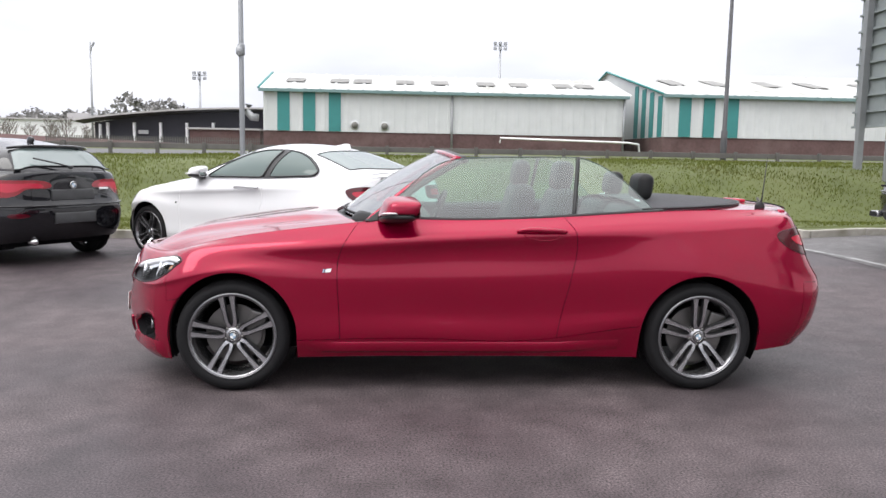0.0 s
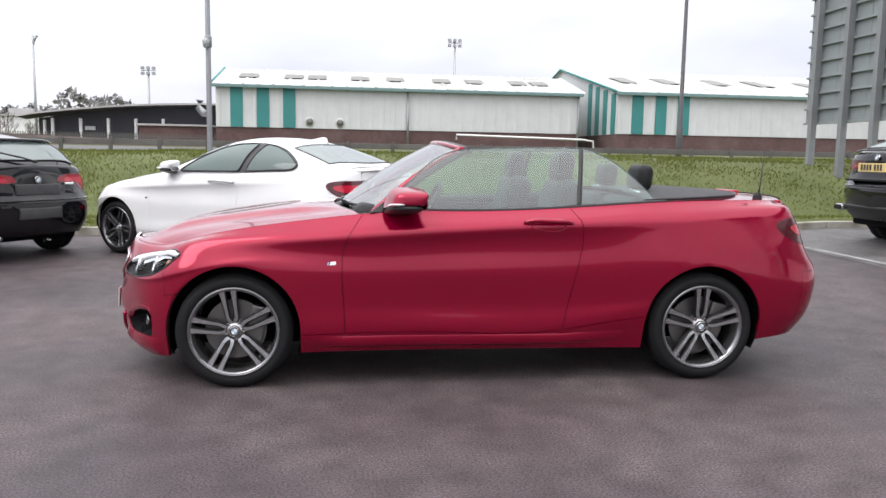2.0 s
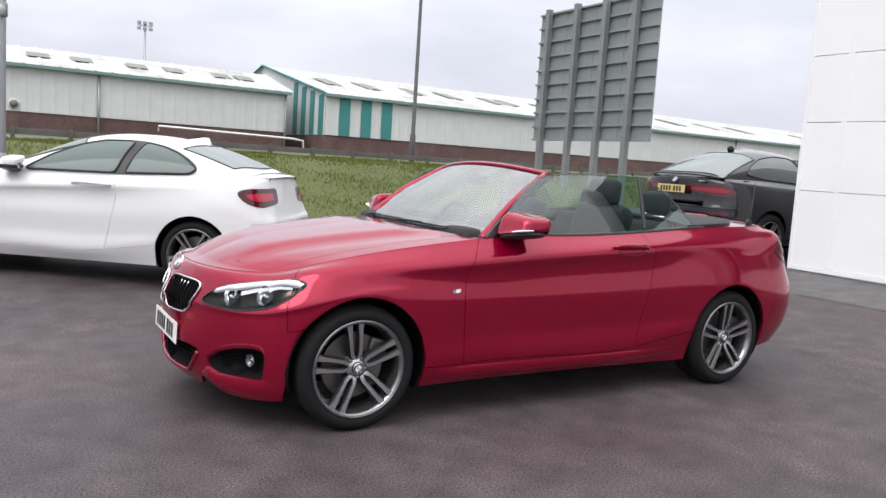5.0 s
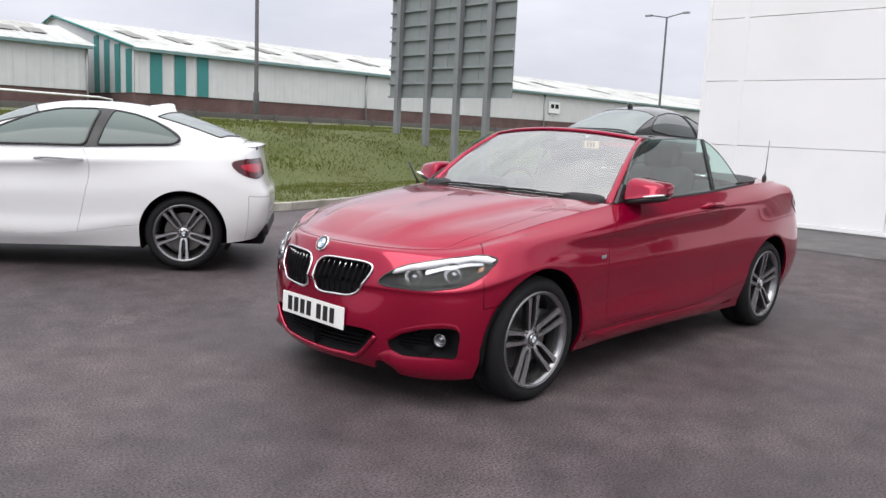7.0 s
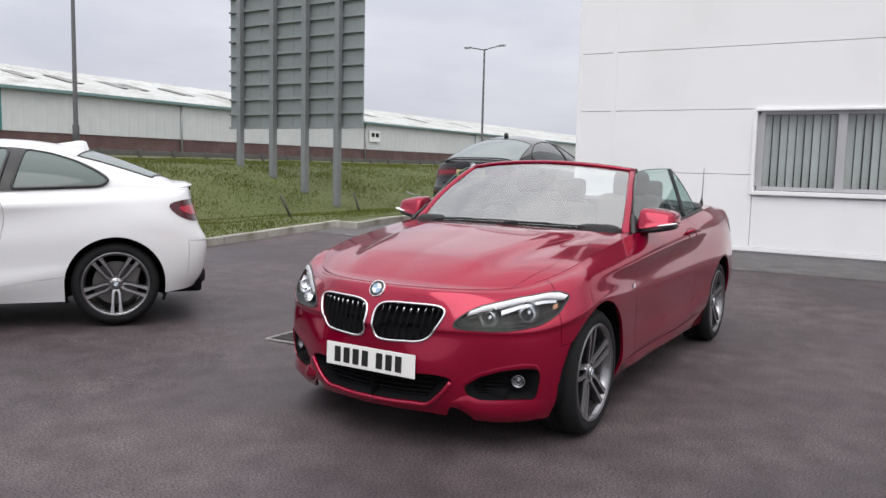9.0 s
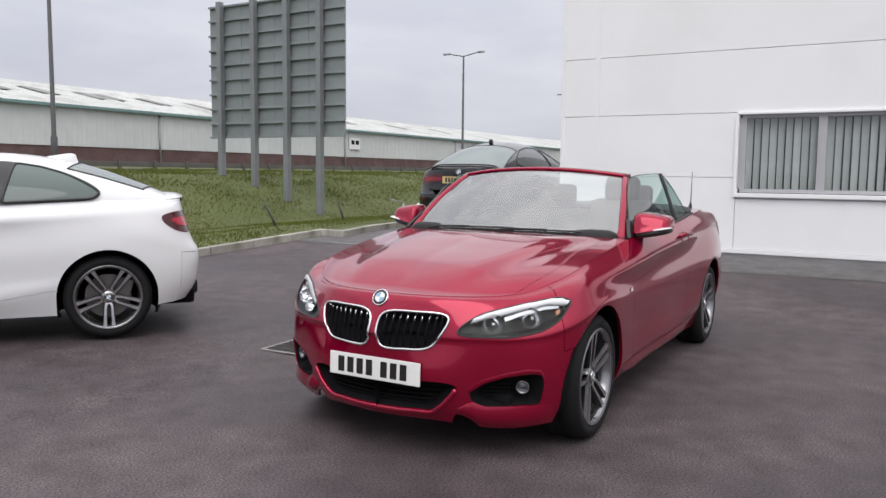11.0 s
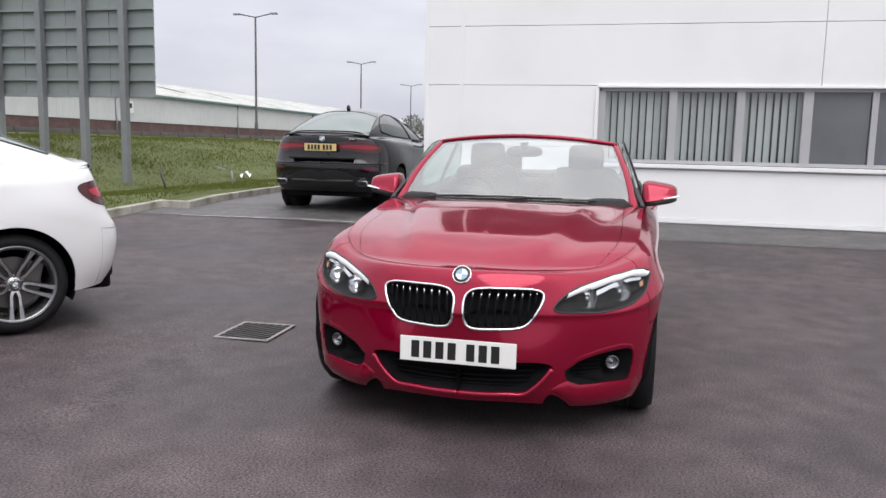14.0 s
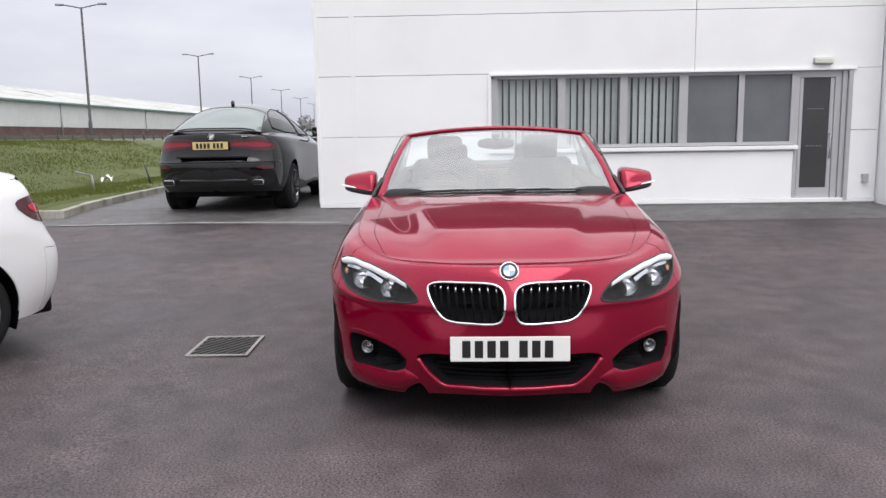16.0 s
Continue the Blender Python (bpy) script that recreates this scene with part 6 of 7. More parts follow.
def convertible(m):
    car = empty("convertible", m)
    tagged(car, "deep red convertible parked with its soft top folded down", "car")
    sh = Shell(coupe_warp)
    side_panels(car, sh, M_RED, 52, [LAMP_F, KIDNEY, INTAKE, FOGPOD, NOTCH], ARCH)
    bonnet(car, sh, M_RED, BONNET_MID, None)
    front_face(car, sh, M_RED)
    tail_lamps(car, sh, TAIL)
    under_tray(car)
    ms = wheel_meshes(0.318, 0.245, 0.225, False)
    for x, y, tn in ((0.0, 0.735, -8), (2.69, 0.750, 0)):
        for s in (-1, 1):
            wheel(car, ms, x, s * y, 0.318, s, tn)
    for wo in [o for o in car.children if o.name.startswith("wheel")]:
        bd = empty("hub_badge", pose(0, -0.1125 + 0.020, 0))
        bd.parent = wo
        badge_parts(bd, 0.026)
    plate(car, pose(-0.752, 0, 0.410, -2, 0, -90), M_PLATEW, "white front number plate with plain bars")
    part("plate_mount", rounded_box("plate_mount", 0.10, 0.36, 0.10, 0.02, M_RED), car, m=pose(-0.700, 0, 0.410))
    # rear deck in body colour and the soft folded-roof cover
    deck(car, sh, M_RED, [(3.38, 1.065), (3.25, 1.072), (3.1, 1.080), (2.8, 1.084), (2.48, 1.070)], 10.2)
    us = np.linspace(9.5, 14.5, 80)
    bl = sh.at(us, np.full(80, 6.0))

    def deck_z(x, y):
        by, bz = np.interp(x, bl[:, 0], bl[:, 1]), np.interp(x, bl[:, 0], bl[:, 2])
        zc = np.interp(x, (2.3, 2.48, 2.8, 3.1, 3.25, 3.38), (1.062, 1.070, 1.084, 1.080, 1.072, 1.065))
        return bz + (zc - bz) * (1 - np.clip(np.abs(y) / by, 0, 1) ** 2.2)
    vs, fs = [], []
    nr, na = 14, 61
    for j in range(nr + 1):
        f = j / nr
        for i in range(na):
            a = -math.pi / 2 + math.pi * i / (na - 1)
            x = 2.36 + 0.80 * f * max(0.0, math.cos(a)) ** 0.72
            y = 0.725 * f * math.copysign(abs(math.sin(a)) ** 0.8, math.sin(a))
            vs.append((x, y, float(deck_z(x, y)) + 0.012 + 0.022 * (1 - f**3)))
    for i in range(na):
        x, y, z = vs[nr * na + i]
        vs.append((x + 0.004, y * 1.004, z - 0.03))
    for j in range(nr + 1):
        for i in range(na - 1):
            fs.append((j * na + i, (j + 1) * na + i, (j + 1) * na + i + 1, j * na + i + 1))
    cover = part("roof_cover", mesh_from("roof_cover", vs, fs, M_FABRIC, True), car, "dark grey folded soft-top cover")
    part("cover_seam", tube("cover_seam", [vs[nr * na + i] for i in range(na)], 0.006, M_BLACK, 6), cover)
    # windscreen
    n = 28

    def scr(v, t):
        """v across from -1 to 1, t up from 0 to 1."""
        bx, by, bz = 0.575 + 0.175 * v * v, 0.70 * v, 0.992 - 0.022 * v * v
        tx, ty, tz = 1.175 + 0.085 * v * v, 0.565 * v, 1.372 - 0.040 * v * v
        b = math.sin(math.pi * t)
        return (bx + (tx - bx) * t - 0.018 * b, by + (ty - by) * t + 0.008 * b * v, bz + (tz - bz) * t + 0.020 * b)
    vs = [scr(-1 + 2 * i / (n - 1), j / 13) for j in range(14) for i in range(n)]
    part("windscreen", mesh_from("windscreen", vs, grid_quads(14, n, False), M_SCREEN, True), car, "clear windscreen glass").visible_shadow = False
    for s in (-1, 1):
        pil = [Vector(scr(s * 1.03, t)) for t in np.linspace(-0.06, 1.0, 16)]
        part("windscreen_pillar", tube("windscreen_pillar", pil, [0.028] * 3 + [0.022] * 13, M_RED, 12, flat=0.72), car)
        part("pillar_seal", tube("pillar_seal", [p + Vector((0.036, -s * 0.004, -0.004)) for p in pil[1:]], 0.022, M_BLACK, 8), car)
    hd = [Vector(scr(v, 1.0)) + Vector((0.012, 0, 0.004)) for v in np.linspace(-1.06, 1.06, 25)]
    part("header_rail", tube("header_rail", hd, 0.022, M_RED, 12, flat=0.62), car)
    part("header_seal", tube("header_seal", [p + Vector((0.035, 0, -0.006)) for p in hd], 0.026, M_BLACK, 10, flat=0.8), car)
    cw = [(0.555 + 0.175 * v * v, 0.74 * v, 0.962 - 0.010 * v * v) for v in np.linspace(-1, 1, 21)]
    part("cowl", tube("cowl", cw, 0.028, M_BLACK, 8, flat=0.5), car)
    for y0, y1 in ((0.52, -0.10), (-0.02, -0.60)):
        pts = [Vector(scr(y / 0.70, 0.015 + 0.015 * k / 8)) + Vector((-0.008, 0, 0.006)) for k, y in enumerate(np.linspace(y0, y1, 9))]
        wp = part("wiper", tube("wiper", pts, 0.006, M_BLACK, 6), car)
        part("wiper_arm", tube("wiper_arm", [Vector(pts[0]) + Vector((-0.03, 0.03, -0.012)), Vector(pts[1]) + Vector((-0.012, 0, 0.004)), Vector(pts[4]) + Vector((-0.004, 0, 0.005))], 0.005, M_BLACK, 6), wp)
    rm = part("rear_view_mirror", blob("rear_view_mirror", 0.018, 0.12, 0.035, M_BLACK, 3), car, m=pose(1.17, 0.0, 1.275))
    part("mirror_stem", tube("mirror_stem", [(-0.01, 0, 0.01), (-0.02, 0, 0.055)], [0.016, 0.028], M_BLACK, 8), rm)
    # side glass
    us2 = np.linspace(6.5, 11.5, 60)
    bl2 = sh.at(us2, np.full(60, 6.0))

    def pane(name, bottom, top, s):
        nb = 24
        t = np.linspace(0, 1, nb)
        b = np.array(bottom, float)
        tp = np.array(top, float)
        kb = np.linspace(0, 1, len(b))
        ktp = np.linspace(0, 1, len(tp))
        bb = np.stack([np.interp(t, kb, b[:, i]) for i in (0, 1)], 1)
        tt = spline(ktp, tp, t)
        vs = []
        for j in range(9):
            f = j / 8
            xz = bb + (tt - bb) * f
            y = np.interp(xz[:, 0], bl2[:, 0], bl2[:, 1]) - 0.028 - 0.36 * (xz[:, 1] - 1.0) - 0.10 * np.clip(xz[:, 1] - 1.0, 0, 1) ** 2
            vs += [(a, s * q, c) for (a, c), q in zip(xz, y)]
        g = part(name, mesh_from(name, vs, grid_quads(9, nb, s < 0), M_SIDEGL, True), car, "greenish clear side glass")
        g.visible_shadow = False
        part("glass_edge", tube("glass_edge", vs[8 * nb:], 0.0035, M_GREENGL, 6), g)
        return vs, nb
    for s in (-1, 1):
        pane("door_glass", [(.86, .985), (1.93, 1.005)], [(.865, 1.045), (1.0, 1.18), (1.13, 1.283), (1.27, 1.328), (1.5, 1.343), (1.75, 1.350), (1.985, 1.352)], s)
        v2, nb = pane("quarter_glass", [(1.955, 1.0), (2.44, 1.035)], [(2.0, 1.350), (2.08, 1.325), (2.17, 1.28), (2.26, 1.215), (2.35, 1.13), (2.44, 1.04)], s)
        part("pillar_trim", tube("pillar_trim", [Vector(v2[j * nb]) + Vector((-0.012, s * 0.003, 0)) for j in range(9)], 0.013, M_BLACK, 8), car)
        e = sh.at(np.linspace(7.05, 10.4, 40), np.full(40, 6.0)) * (1, s, 1)
        part("belt_trim", tube("belt_trim", e + np.array([0, -s * 0.012, 0.002]), 0.011, M_BLACK, 8), car)
        part("door_card", tube("door_card", e + np.array([0, -s * 0.06, -0.035]), 0.055, M_LEATHER, 10, flat=0.8), car)
        part("cabin_side", box("cabin_side", 0.75, 2.45, s * 0.66, s * 0.74, 0.32, 0.95, M_CARPET, 0.01), car)
        tri = [(0.74, s * 0.785, 0.972), (0.93, s * 0.775, 0.99), (0.87, s * 0.735, 1.075)]
        part("mirror_sail", mesh_from("mirror_sail", tri + [(a, b - s * 0.02, c) for a, b, c in tri], [f if s < 0 else f[::-1] for f in ((0, 1, 2), (3, 5, 4), (0, 3, 4, 1), (1, 4, 5, 2), (2, 5, 3, 0))], M_BLACK), car)
        door_mirror(car, M_RED, s, 0.93, 0.868, 1.038)
        hw = sh.w_of_z(8.72, .915)
        hp = []
        for hu, off in ((8.56, 0.002), (8.60, 0.022), (8.74, 0.030), (8.88, 0.022), (8.92, 0.002)):
            w = sh.w_of_z(hu, .926)
            hp.append((sh.at(hu, w) + sh.normal(hu, w) * off)[0] * (1, s, 1))
        dh = part("door_handle", tube("door_handle", line(hp, 17), [0.010 + 0.006 * math.sin(math.pi * i / 16) for i in range(17)], M_RED, 10, flat=1.0), car)
        part("handle_cup", sh.bead("handle_cup", [(8.60, .906), (8.68, .884), (8.80, .882), (8.86, .906), (8.80, .946), (8.68, .946)], 0.004, M_RED, s, 0.0), dh)
        mb = sh.band("side_badge", [[(6.70, .687), (6.84, .690)], [(6.72, .706), (6.86, .709)]], [0.004, 0.004], M_CHROME, s, 6)
        mb = part("side_badge", mb, car, "small bright badge with coloured stripes")
        part("stripe", sh.band("stripe", [[(6.64, .687), (6.67, .688)], [(6.66, .705), (6.69, .706)]], [0.004, 0.004], M_BLUE, s, 4), mb)
        part("stripe", sh.band("stripe", [[(6.67, .688), (6.70, .688)], [(6.69, .706), (6.72, .706)]], [0.004, 0.004], M_INK, s, 4), mb)
        cr = sh.band("skirt_blade", [[(6.25, .292), (7.0, .290), (9.0, .290), (9.75, .305)], [(6.25, .258), (7.0, .256), (9.0, .258), (9.75, .275)], [(6.25, .225), (7.0, .222), (9.0, .222), (9.75, .24)]], [[0.0, 0.002, 0.002, 0.0], [0.004, 0.032, 0.032, 0.006], [0.0, 0.006, 0.006, 0.0]], M_RED, s)
        part("skirt_blade", cr, car)
    # cabin
    part("cabin_floor", box("cabin_floor", 0.6, 2.5, -0.72, 0.72, 0.30, 0.36, M_CARPET), car)
    part("bulkhead", box("bulkhead", 2.40, 2.50, -0.70, 0.70, 0.32, 1.055, M_LEATHER, 0.03), car)
    dash = part("dashboard", rounded_box("dashboard", 0.52, 1.42, 0.20, 0.07, M_LEATHER), car, m=pose(0.90, 0, 0.895, 0, 6, 0))
    part("instrument_hood", blob("instrument_hood", 0.13, 0.17, 0.05, M_LEATHER, 2.6), dash, m=pose(0.06, 0.36, 0.11))
    part("tunnel", box("tunnel", 0.9, 2.1, -0.11, 0.11, 0.33, 0.60, M_LEATHER, 0.03), car)
    st = part("steering_wheel", lathe("steering_wheel", [(0.165, 0.0), (0.176, -0.014), (0.190, -0.014), (0.196, 0.0), (0.190, 0.014), (0.176, 0.014), (0.165, 0.0)], M_LEATHER, 40), car, m=pose(1.20, 0.36, 0.93, 0, 0, 90) @ pose(0, 0, 0, 24, 0, 0))
    part("steering_boss", blob("steering_boss", 0.065, 0.025, 0.055, M_LEATHER), st)
    for k in (0, 90, 180):
        part("steering_spoke", box("steering_spoke", 0.04, 0.175, -0.008, 0.012, -0.016, 0.016, M_ALLOYD, 0.004), st, m=pose(0, 0, 0, 0, k, 0))
    for s in (-1, 1):
        seat = part("front_seat", rounded_box("front_seat", 0.52, 0.50, 0.18, 0.07, M_LEATHER), car, "black leather front seat", m=pose(1.50 if s > 0 else 1.64, s * 0.36, 0.485, 0, -8, 0))
        part("seat_back", rounded_box("seat_back", 0.16, 0.48, 0.66, 0.07, M_LEATHER), seat, m=pose(0.29, 0, 0.32, 0, 24, 0))
        part("headrest", rounded_box("headrest", 0.11, 0.26, 0.19, 0.05, M_LEATHER), seat, m=pose(0.41, 0, 0.70, 0, 16, 0))
        part("headrest_post", tube("headrest_post", [(0.38, -0.05, 0.55), (0.40, -0.05, 0.66)], 0.007, M_CHROME, 6), seat)
        rs = part("rear_seat", rounded_box("rear_seat", 0.18, 0.56, 0.62, 0.07, M_LEATHER), car, "black leather rear seat", m=pose(2.32, s * 0.32, 0.76, 0, 18, 0))
        part("headrest", rounded_box("headrest", 0.10, 0.25, 0.165, 0.045, M_LEATHER), rs, m=pose(0.02, 0, 0.445, 0, -12, 0))
        part("headrest_post", tube("headrest_post", [(0.0, 0.05, 0.30), (0.015, 0.05, 0.40)], 0.007, M_CHROME, 6), rs)
        part("roll_hoop", tube("roll_hoop", [(2.44, s * 0.16, 1.06), (2.43, s * 0.17, 1.085), (2.43, s * 0.45, 1.085), (2.44, s * 0.46, 1.06)], 0.014, M_CHROME, 8), car)
    # whip aerial and its fin on the rear wing
    an = part("aerial", blob("aerial", 0.032, 0.014, 0.034, M_BLACK, 2.0), car, "thin black whip aerial", m=pose(3.13, -0.60, 1.072))
    part("whip", tube("whip", [(0, 0, 0.0), (0.012, 0, 0.06), (0.03, 0, 0.30)], [0.010, 0.004, 0.002], M_BLACK, 6), an)
    lip = line([(3.26, -.60, 1.044), (3.345, -.42, 1.052), (3.375, 0, 1.058), (3.345, .42, 1.052), (3.26, .60, 1.044)], 26)
    part("boot_lip", tube("boot_lip", lip, 0.026, M_RED, 10, flat=0.42), car)
    third = part("brake_light", rounded_box("brake_light", 0.05, 0.24, 0.022, 0.008, M_REDLENS), car, "red high brake light", m=pose(3.24, 0, 1.084))
    return car


red = convertible(None)


def short_tail_warp(p):
    q = coupe_warp(p)
    r = q[:, 0] > 2.9
    q[r, 0] = 2.9 + (q[r, 0] - 2.9) * 0.80
    return q


def coupe(m):
    car = empty("coupe", m)
    tagged(car, "white two-door coupe parked on dark tarmac", "car")
    sh = Shell(short_tail_warp)
    side_panels(car, sh, M_WHITE, 34, [LAMP_F, KIDNEY, INTAKE, FOGPOD, NOTCH], ARCH, nw_seg=13)
    bonnet(car, sh, M_WHITE, BONNET_MID, None)
    front_face(car, sh, M_WHITE)
    tail_lamps(car, sh, TAIL)
    under_tray(car)
    deck(car, sh, M_WHITE, [(3.33, 1.075), (3.28, 1.094), (3.22, 1.102), (3.1, 1.106), (2.95, 1.10)], 11.4)
    hs = House(sh, [(.54, .985), (.80, 1.115), (1.05, 1.24), (1.30, 1.345), (1.55, 1.400), (1.85, 1.418), (2.15, 1.405), (2.45, 1.355), (2.75, 1.268), (3.0, 1.172), (3.16, 1.105)], 2.6, 0.42)
    hs.build(car, M_WHITE, .56, 3.15)
    hs.side_pane(car, [(0.985, 1.008), (1.19, 1.162), (1.44, 1.284), (1.66, 1.335), (2.0, 1.345), (2.25, 1.312), (2.43, 1.258), (2.58, 1.186), (2.69, 1.106), (2.61, 1.050), (1.9, 1.020)], M_BLACK, "window_surround", False, 0.013)
    hs.side_pane(car, [(1.00, 1.015), (1.2, 1.155), (1.45, 1.275), (1.66, 1.325), (1.97, 1.335), (1.90, 1.03)], M_GREENGL, off=0.017)
    hs.side_pane(car, [(2.07, 1.328), (2.25, 1.30), (2.42, 1.248), (2.56, 1.178), (2.66, 1.108), (2.60, 1.062), (1.99, 1.035)], M_GREENGL, "quarter_window", off=0.017)
    hs.top_pane(car, .64, 1.33, .66, .54, M_REARGL, "windscreen", bow=.14)
    hs.top_pane(car, 2.53, 3.07, .50, .60, M_REARGL, "rear_window", bow=-.10)
    lip = line([(3.11, -.62, 1.046), (3.205, -.42, 1.064), (3.245, 0, 1.074), (3.205, .42, 1.064), (3.11, .62, 1.046)], 26)
    part("boot_lip", tube("boot_lip", lip, 0.026, M_WHITE, 10, flat=0.42), car)
    rings = [(x, w, h) for x, w, h in ((0.0, .004, .003), (.05, .026, .016), (.11, .028, .034), (.15, .026, .046), (.185, .024, .050), (.21, .022, .044), (.235, .02, -.02))]
    vs = [(x, w * k, z) for x, w, h in rings for k, z in ((-1.25, -.03), (-1, h * .55), (-.45, h), (.45, h), (1, h * .55), (1.25, -.03))]
    fs = [(i * 6 + k + 6, i * 6 + k + 7, i * 6 + k + 1, i * 6 + k) for i in range(6) for k in range(5)]
    part("roof_fin", mesh_from("roof_fin", vs, fs, M_WHITE, True), car, m=pose(2.27, 0, 1.392, 0, 6, 0))
    ms = wheel_meshes(0.318, 0.245, 0.225, False)
    for x, y, tn in ((0.0, 0.735, 22), (2.69, 0.745, 36)):
        for s in (-1, 1):
            wheel(car, ms, x, s * y, 0.318, s, tn)
    for wo in [o for o in car.children if o.name.startswith("wheel")]:
        bd = empty("hub_badge", pose(0, -0.1125 + 0.020, 0))
        bd.parent = wo
        badge_parts(bd, 0.026)
    part("diffuser", box("diffuser", 3.18, 3.385, -0.56, 0.56, 0.27, 0.39, M_BLACK, 0.03), car, "black rear diffuser")
    for y in (-0.46, -0.36):
        part("tail_pipe", tube("tail_pipe", [(3.20, y, 0.29), (3.37, y, 0.29)], 0.038, M_CHROME, 16), car)
    for s in (-1, 1):
        door_mirror(car, M_WHITE, s, 0.93, 0.868, 1.060)
        hp = []
        for hu, off in ((8.46, 0.004), (8.52, 0.022), (8.72, 0.030), (8.9, 0.022), (8.95, 0.004)):
            w = sh.w_of_z(hu, .918)
            hp.append((sh.at(hu, w) + sh.normal(hu, w) * off)[0] * (1, s, 1))
        part("door_handle", tube("door_handle", line(hp, 16), 0.014, M_WHITE, 10), car)
        part("side_badge", sh.band("side_badge", [[(6.70, .687), (6.84, .690)], [(6.72, .706), (6.86, .709)]], [0.004, 0.004], M_CHROME, s, 6), car)
    return car


def hatch_warp(p):
    p = p.copy()
    r = p[:, 0] > 2.69
    p[r, 0] = 2.69 + (p[r, 0] - 2.69) * 0.88
    return p


def hatchback(m):
    car = empty("hatchback", m)
    tagged(car, "glossy black hatchback seen from behind on the tarmac", "car")
    sh = Shell(hatch_warp)
    side_panels(car, sh, M_BLACKP, 14, [], ARCH, nw_seg=8)
    bonnet(car, sh, M_BLACKP, BONNET_MID, None)
    deck(car, sh, M_BLACKP, [(3.46, 1.065), (3.2, 1.07), (3.0, 1.07)], 11.4, "tail_shelf")
    under_tray(car, x1=3.2)
    hs = House(sh, [(.54, .985), (.80, 1.125), (1.05, 1.262), (1.30, 1.37), (1.6, 1.425), (2.1, 1.432), (2.6, 1.405), (3.0, 1.355), (3.16, 1.32), (3.30, 1.19), (3.42, 1.065)], 2.8, 0.40)
    hs.build(car, M_BLACKP, .56, 3.42)
    hs.side_pane(car, [(1.00, 1.015), (1.2, 1.165), (1.45, 1.30), (1.68, 1.345), (1.68, 1.02)], M_TINT)
    hs.side_pane(car, [(1.73, 1.345), (2.2, 1.345), (2.7, 1.29), (2.85, 1.18), (2.6, 1.06), (1.73, 1.03)], M_TINT, "rear_side_window")
    hs.top_pane(car, .64, 1.33, .66, .54, M_TINT, "windscreen", bow=.14)
    hs.top_pane(car, 3.165, 3.385, .50, .60, M_REARGL, "rear_window", off=0.012, bow=-.03)
    part("roof_spoiler", tube("roof_spoiler", line([(3.06, -.49, 1.310), (3.15, -.36, 1.328), (3.185, 0, 1.336), (3.15, .36, 1.328), (3.06, .49, 1.310)], 20), 0.032, M_BLACKP, 8, flat=0.5), car)
    part("roof_fin", blob("roof_fin", 0.07, 0.02, 0.04, M_BLACKP, 2.2), car, m=pose(2.75, 0, 1.41))
    wp = part("rear_wiper", tube("rear_wiper", [(3.44, 0.02, 1.10), (3.42, -0.12, 1.14), (3.36, -0.38, 1.20)], 0.010, M_BLACK, 6), car)
    part("wiper_motor", blob("wiper_motor", 0.02, 0.03, 0.02, M_BLACK), wp, m=pose(3.44, 0.02, 1.10))
    tl = [(12.55, .93), (12.75, .955), (13.6, .957), (14.35, .930), (14.4, .875), (13.75, .855), (13.5, .80), (12.8, .79)]
    tail_lamps(car, sh, tl, "red wrap-round tail lamp", M_REDLENSM, (0.8, 0.5))
    for s in (-1, 1):
        part("reflector", sh.patch("reflector", [(13.2, .560), (13.75, .556), (13.8, .575), (13.2, .585)], 0.005, M_REDLENSD, s), car, "red strip reflector")
        door_mirror(car, M_BLACKP, s, 0.93, 0.868, 1.060)
        uu = np.linspace(12.6, 15.0, 20)
        part("bumper_ledge", tube("bumper_ledge", sh.at(uu, sh.w_of_z(uu, np.full(20, .675))) * (1, s, 1), 0.018, M_BLACKP, 8, flat=0.6), car)
    px = float(sh.at(15.0, sh.w_of_z(15.0, .54))[0][0])
    part("plate_recess", rounded_box("plate_recess", 0.05, 0.52, 0.125, 0.012, M_PLATEBK), car, m=pose(px - 0.017, 0, 0.53))
    part("boot_trim", box("boot_trim", 3.40, 3.475, -0.36, 0.36, 0.735, 0.81, M_GREYP, 0.012), car)
    part("bumper_strip", rounded_box("bumper_strip", 0.05, 0.86, 0.03, 0.01, M_POLE), car, "grey lower bumper strip", m=pose(3.40, 0, 0.405))
    part("plate_panel", rounded_box("plate_panel", 0.03, 0.54, 0.12, 0.01, M_PLATEBK), car, "blank dark number plate panel", m=pose(3.497, 0, 0.79))
    bd = empty("badge", pose(3.505, 0, 0.90, 0, 0, 90))
    bd.parent = car
    badge_parts(bd, 0.040)
    part("model_badge", box("model_badge", 3.43, 3.50, 0.34, 0.46, 0.84, 0.865, M_CHROME, 0.003), car)
    ms = wheel_meshes(0.318, 0.236, 0.225, True)
    for x, y, tn in ((0.0, 0.752, 8), (2.69, 0.768, 20)):
        for s in (-1, 1):
            wheel(car, ms, x, s * y, 0.318, s, tn)
    part("tail_pipe", tube("tail_pipe", [(3.2, -0.42, 0.27), (3.42, -0.42, 0.27)], 0.035, M_CHROME, 14), car)
    return car


def tall_warp(p):
    p = p.copy()
    x = p[:, 0]
    p[:, 0] = np.where(x < 0, x * 1.15, np.where(x < 2.69, x * 2.933 / 2.69, 2.933 + (x - 2.69) * 1.08))
    p[:, 1] *= 1.105
    p[:, 2] = 0.27 + (p[:, 2] - 0.19) * 1.09
    return p


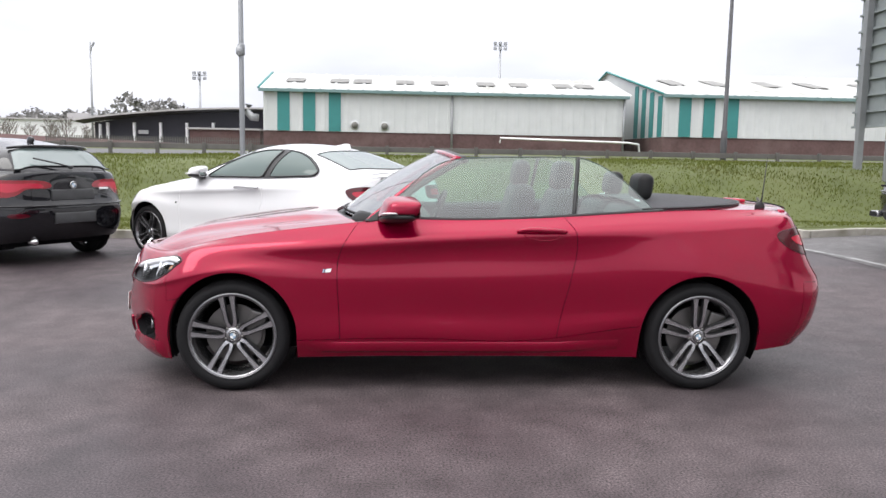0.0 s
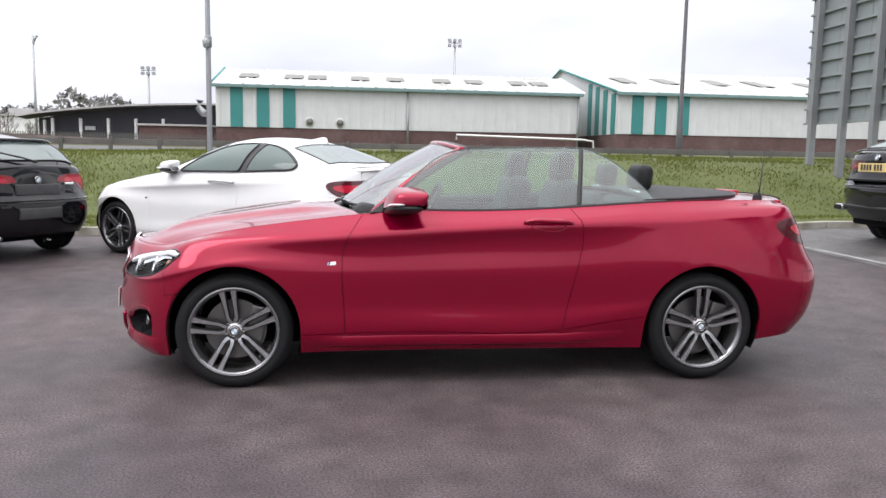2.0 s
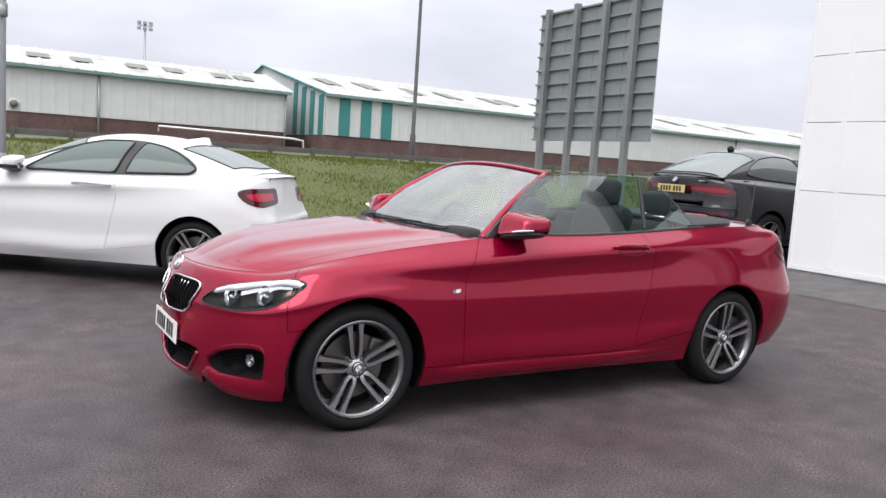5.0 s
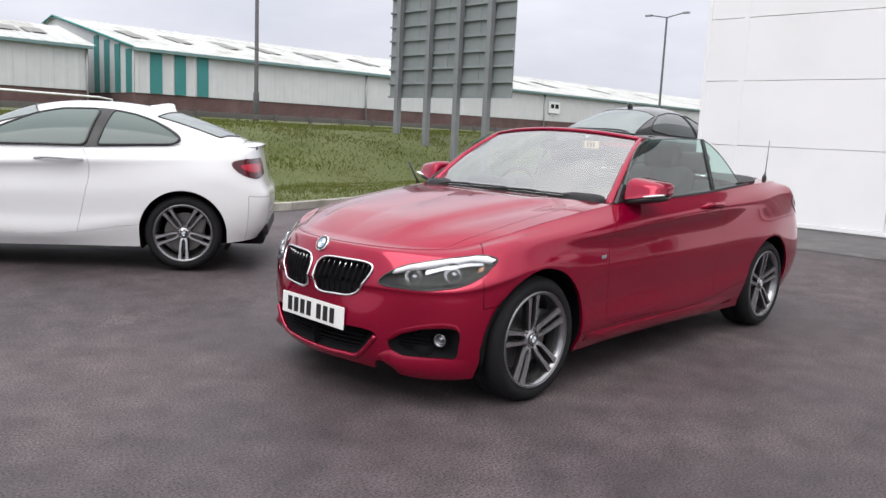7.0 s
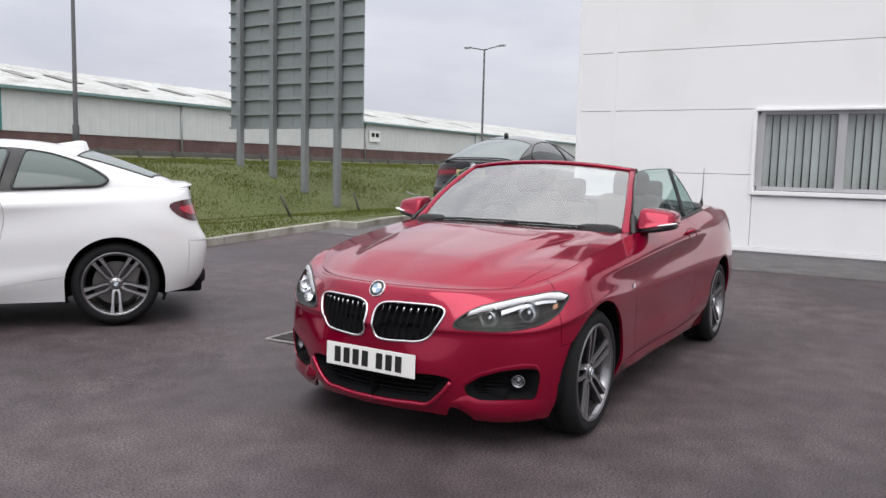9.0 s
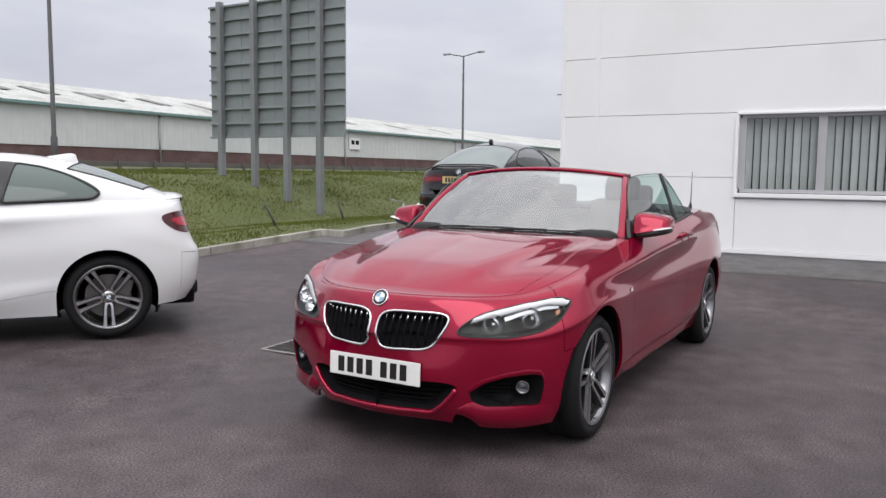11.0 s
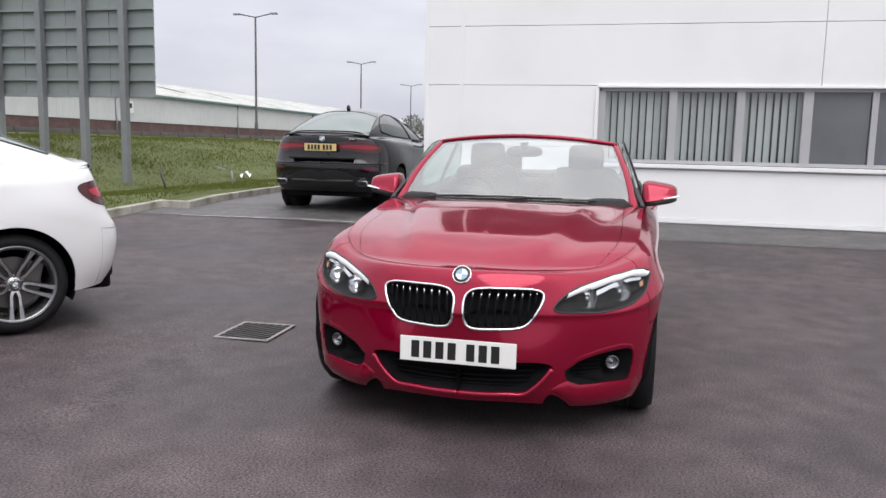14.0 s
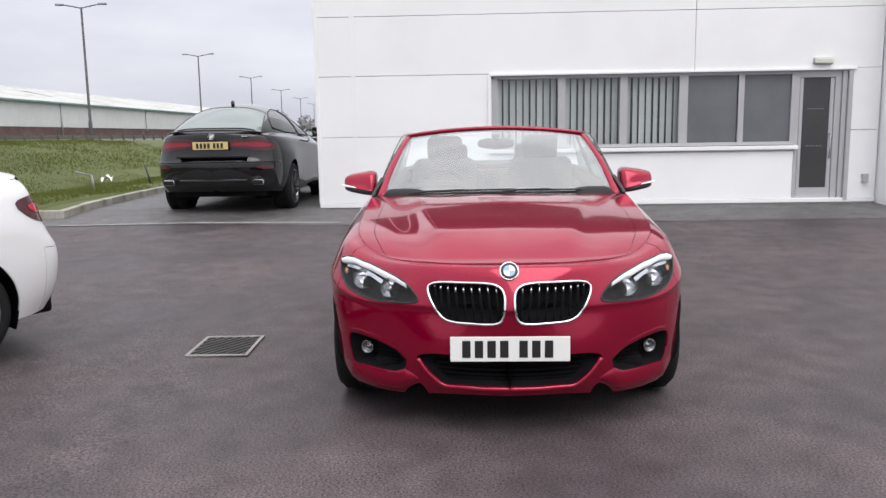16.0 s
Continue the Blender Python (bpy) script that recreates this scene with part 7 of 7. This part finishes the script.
def tall_coupe(m):
    car = empty("tall_coupe", m)
    tagged(car, "dark grey high coupe-backed car parked by the kerb", "car")
    sh = Shell(tall_warp)
    arch = [(0.0, 0.385, 0.415), (2.933, 0.385, 0.415)]
    side_panels(car, sh, M_GREYP, 14, [], arch, nw_seg=8)
    bonnet(car, sh, M_GREYP, [(-.72, .97), (-.45, 1.0), (-.2, 1.03), (0.1, 1.065), (.5, 1.12)], None)
    deck(car, sh, M_GREYP, [(3.88, 1.232), (3.7, 1.24), (3.4, 1.24), (3.2, 1.235)], 11.4)
    under_tray(car, -.6, 3.7, .7, .27)
    hs = House(sh, [(.58, 1.13), (.95, 1.34), (1.25, 1.50), (1.6, 1.635), (2.0, 1.695), (2.4, 1.70), (2.8, 1.655), (3.15, 1.56), (3.5, 1.42), (3.72, 1.31), (3.84, 1.238)], 2.6, 0.46)
    hs.build(car, M_GREYP, .60, 3.84)
    hs.side_pane(car, [(1.10, 1.17), (1.4, 1.37), (1.75, 1.54), (1.95, 1.585), (1.95, 1.20)], M_TINT)
    hs.side_pane(car, [(2.0, 1.59), (2.4, 1.60), (2.8, 1.54), (3.1, 1.42), (3.28, 1.29), (2.9, 1.235), (2.0, 1.205)], M_TINT, "rear_side_window")
    hs.top_pane(car, .75, 1.55, .74, .62, M_TINT, "windscreen", bow=.14)
    hs.top_pane(car, 2.95, 3.76, .55, .68, M_REARGL, "rear_window", bow=-.06)
    part("roof_fin", blob("roof_fin", 0.08, 0.022, 0.05, M_BLACKP, 2.2), car, m=pose(2.75, 0, 1.69))
    part("boot_spoiler", tube("boot_spoiler", line([(3.70, -.72, 1.215), (3.82, -.5, 1.245), (3.90, 0, 1.26), (3.82, .5, 1.245), (3.70, .72, 1.215)], 24), 0.028, M_GREYP, 8, flat=0.5), car)
    tl = [(12.70, 1.03), (13.1, 1.11), (13.8, 1.128), (14.45, 1.105), (14.62, 1.05), (14.2, 1.00), (13.7, .970), (13.0, .965)]
    tail_lamps(car, sh, tl, "dark red wide tail lamp", M_REDLENSD, (0.80, 0.40), M_REDLENSM)
    for s in (-1, 1):
        part("reflector", sh.patch("reflector", [(13.0, .705), (13.6, .700), (13.65, .722), (13.0, .73)], 0.006, M_REDLENSD, s), car, "red strip reflector")
        part("bumper_insert", sh.patch("bumper_insert", [(13.1, .36), (14.9, .36), (15, .66), (14.2, .66), (13.6, .55), (13.0, .54)], 0.007, M_BLACK, s), car, "black rear bumper insert")
        ex = part("exhaust_trim", rounded_box("exhaust_trim", 0.10, 0.17, 0.085, 0.03, M_ALLOY), car, m=pose(3.915, s * 0.66, 0.50))
        # solid black block, the bore's inner shade painted on
        part("exhaust_bore", rounded_box("exhaust_bore", 0.02, 0.145, 0.062, 0.009, M_VOID), ex, m=pose(0.045, 0, 0))
        door_mirror(car, M_GREYP, s, 1.0, 1.03, 1.24, 1.15)
        uu = np.linspace(12.6, 15.0, 20)
        part("bumper_ledge", tube("bumper_ledge", sh.at(uu, sh.w_of_z(uu, np.full(20, .795))) * (1, s, 1), 0.020, M_GREYP, 8, flat=0.6), car)
    part("lower_bar", box("lower_bar", 3.84, 3.955, -0.50, 0.50, 0.515, 0.545, M_PLATEBK, 0.01), car)
    # black bar that draws the shaded groove; nothing is cut in
    part("boot_groove", box("boot_groove", 3.86, 3.985, -0.52, 0.52, 0.86, 0.885, M_VOID, 0.01), car)
    plate(car, pose(3.99, 0, 1.035, 0, 0, 90), M_PLATEY, "yellow rear number plate with plain bars")
    bd = empty("badge", pose(3.93, 0, 1.165, -14, 0, 90))
    bd.parent = car
    badge_parts(bd, 0.042)
    part("model_badge", box("model_badge", 3.86, 3.922, 0.44, 0.53, 1.156, 1.172, M_CHROME, 0.003), car)
    ms = wheel_meshes(0.372, 0.265, 0.30, True)
    for s in (-1, 1):
        wheel(car, ms, 0.0, s * 0.83, 0.372, s, 12)
        wheel(car, ms, 2.933, s * 0.84, 0.372, s, 30)
    return car


white = coupe(pose(-1.604, 5.315, 0.05, 0, 0, -35.6))
black = hatchback(pose(-5.68, 5.92, 0.05, 0, 0, -33))
suv = tall_coupe(pose(11.22, 4.00, 0.20, 0, 0, 180.5))
far = copy_thing(black, pose(18.2, 3.75, 0.20, 0, 0, 180))
tagged(far, "black hatchback parked far along the kerb", "car")
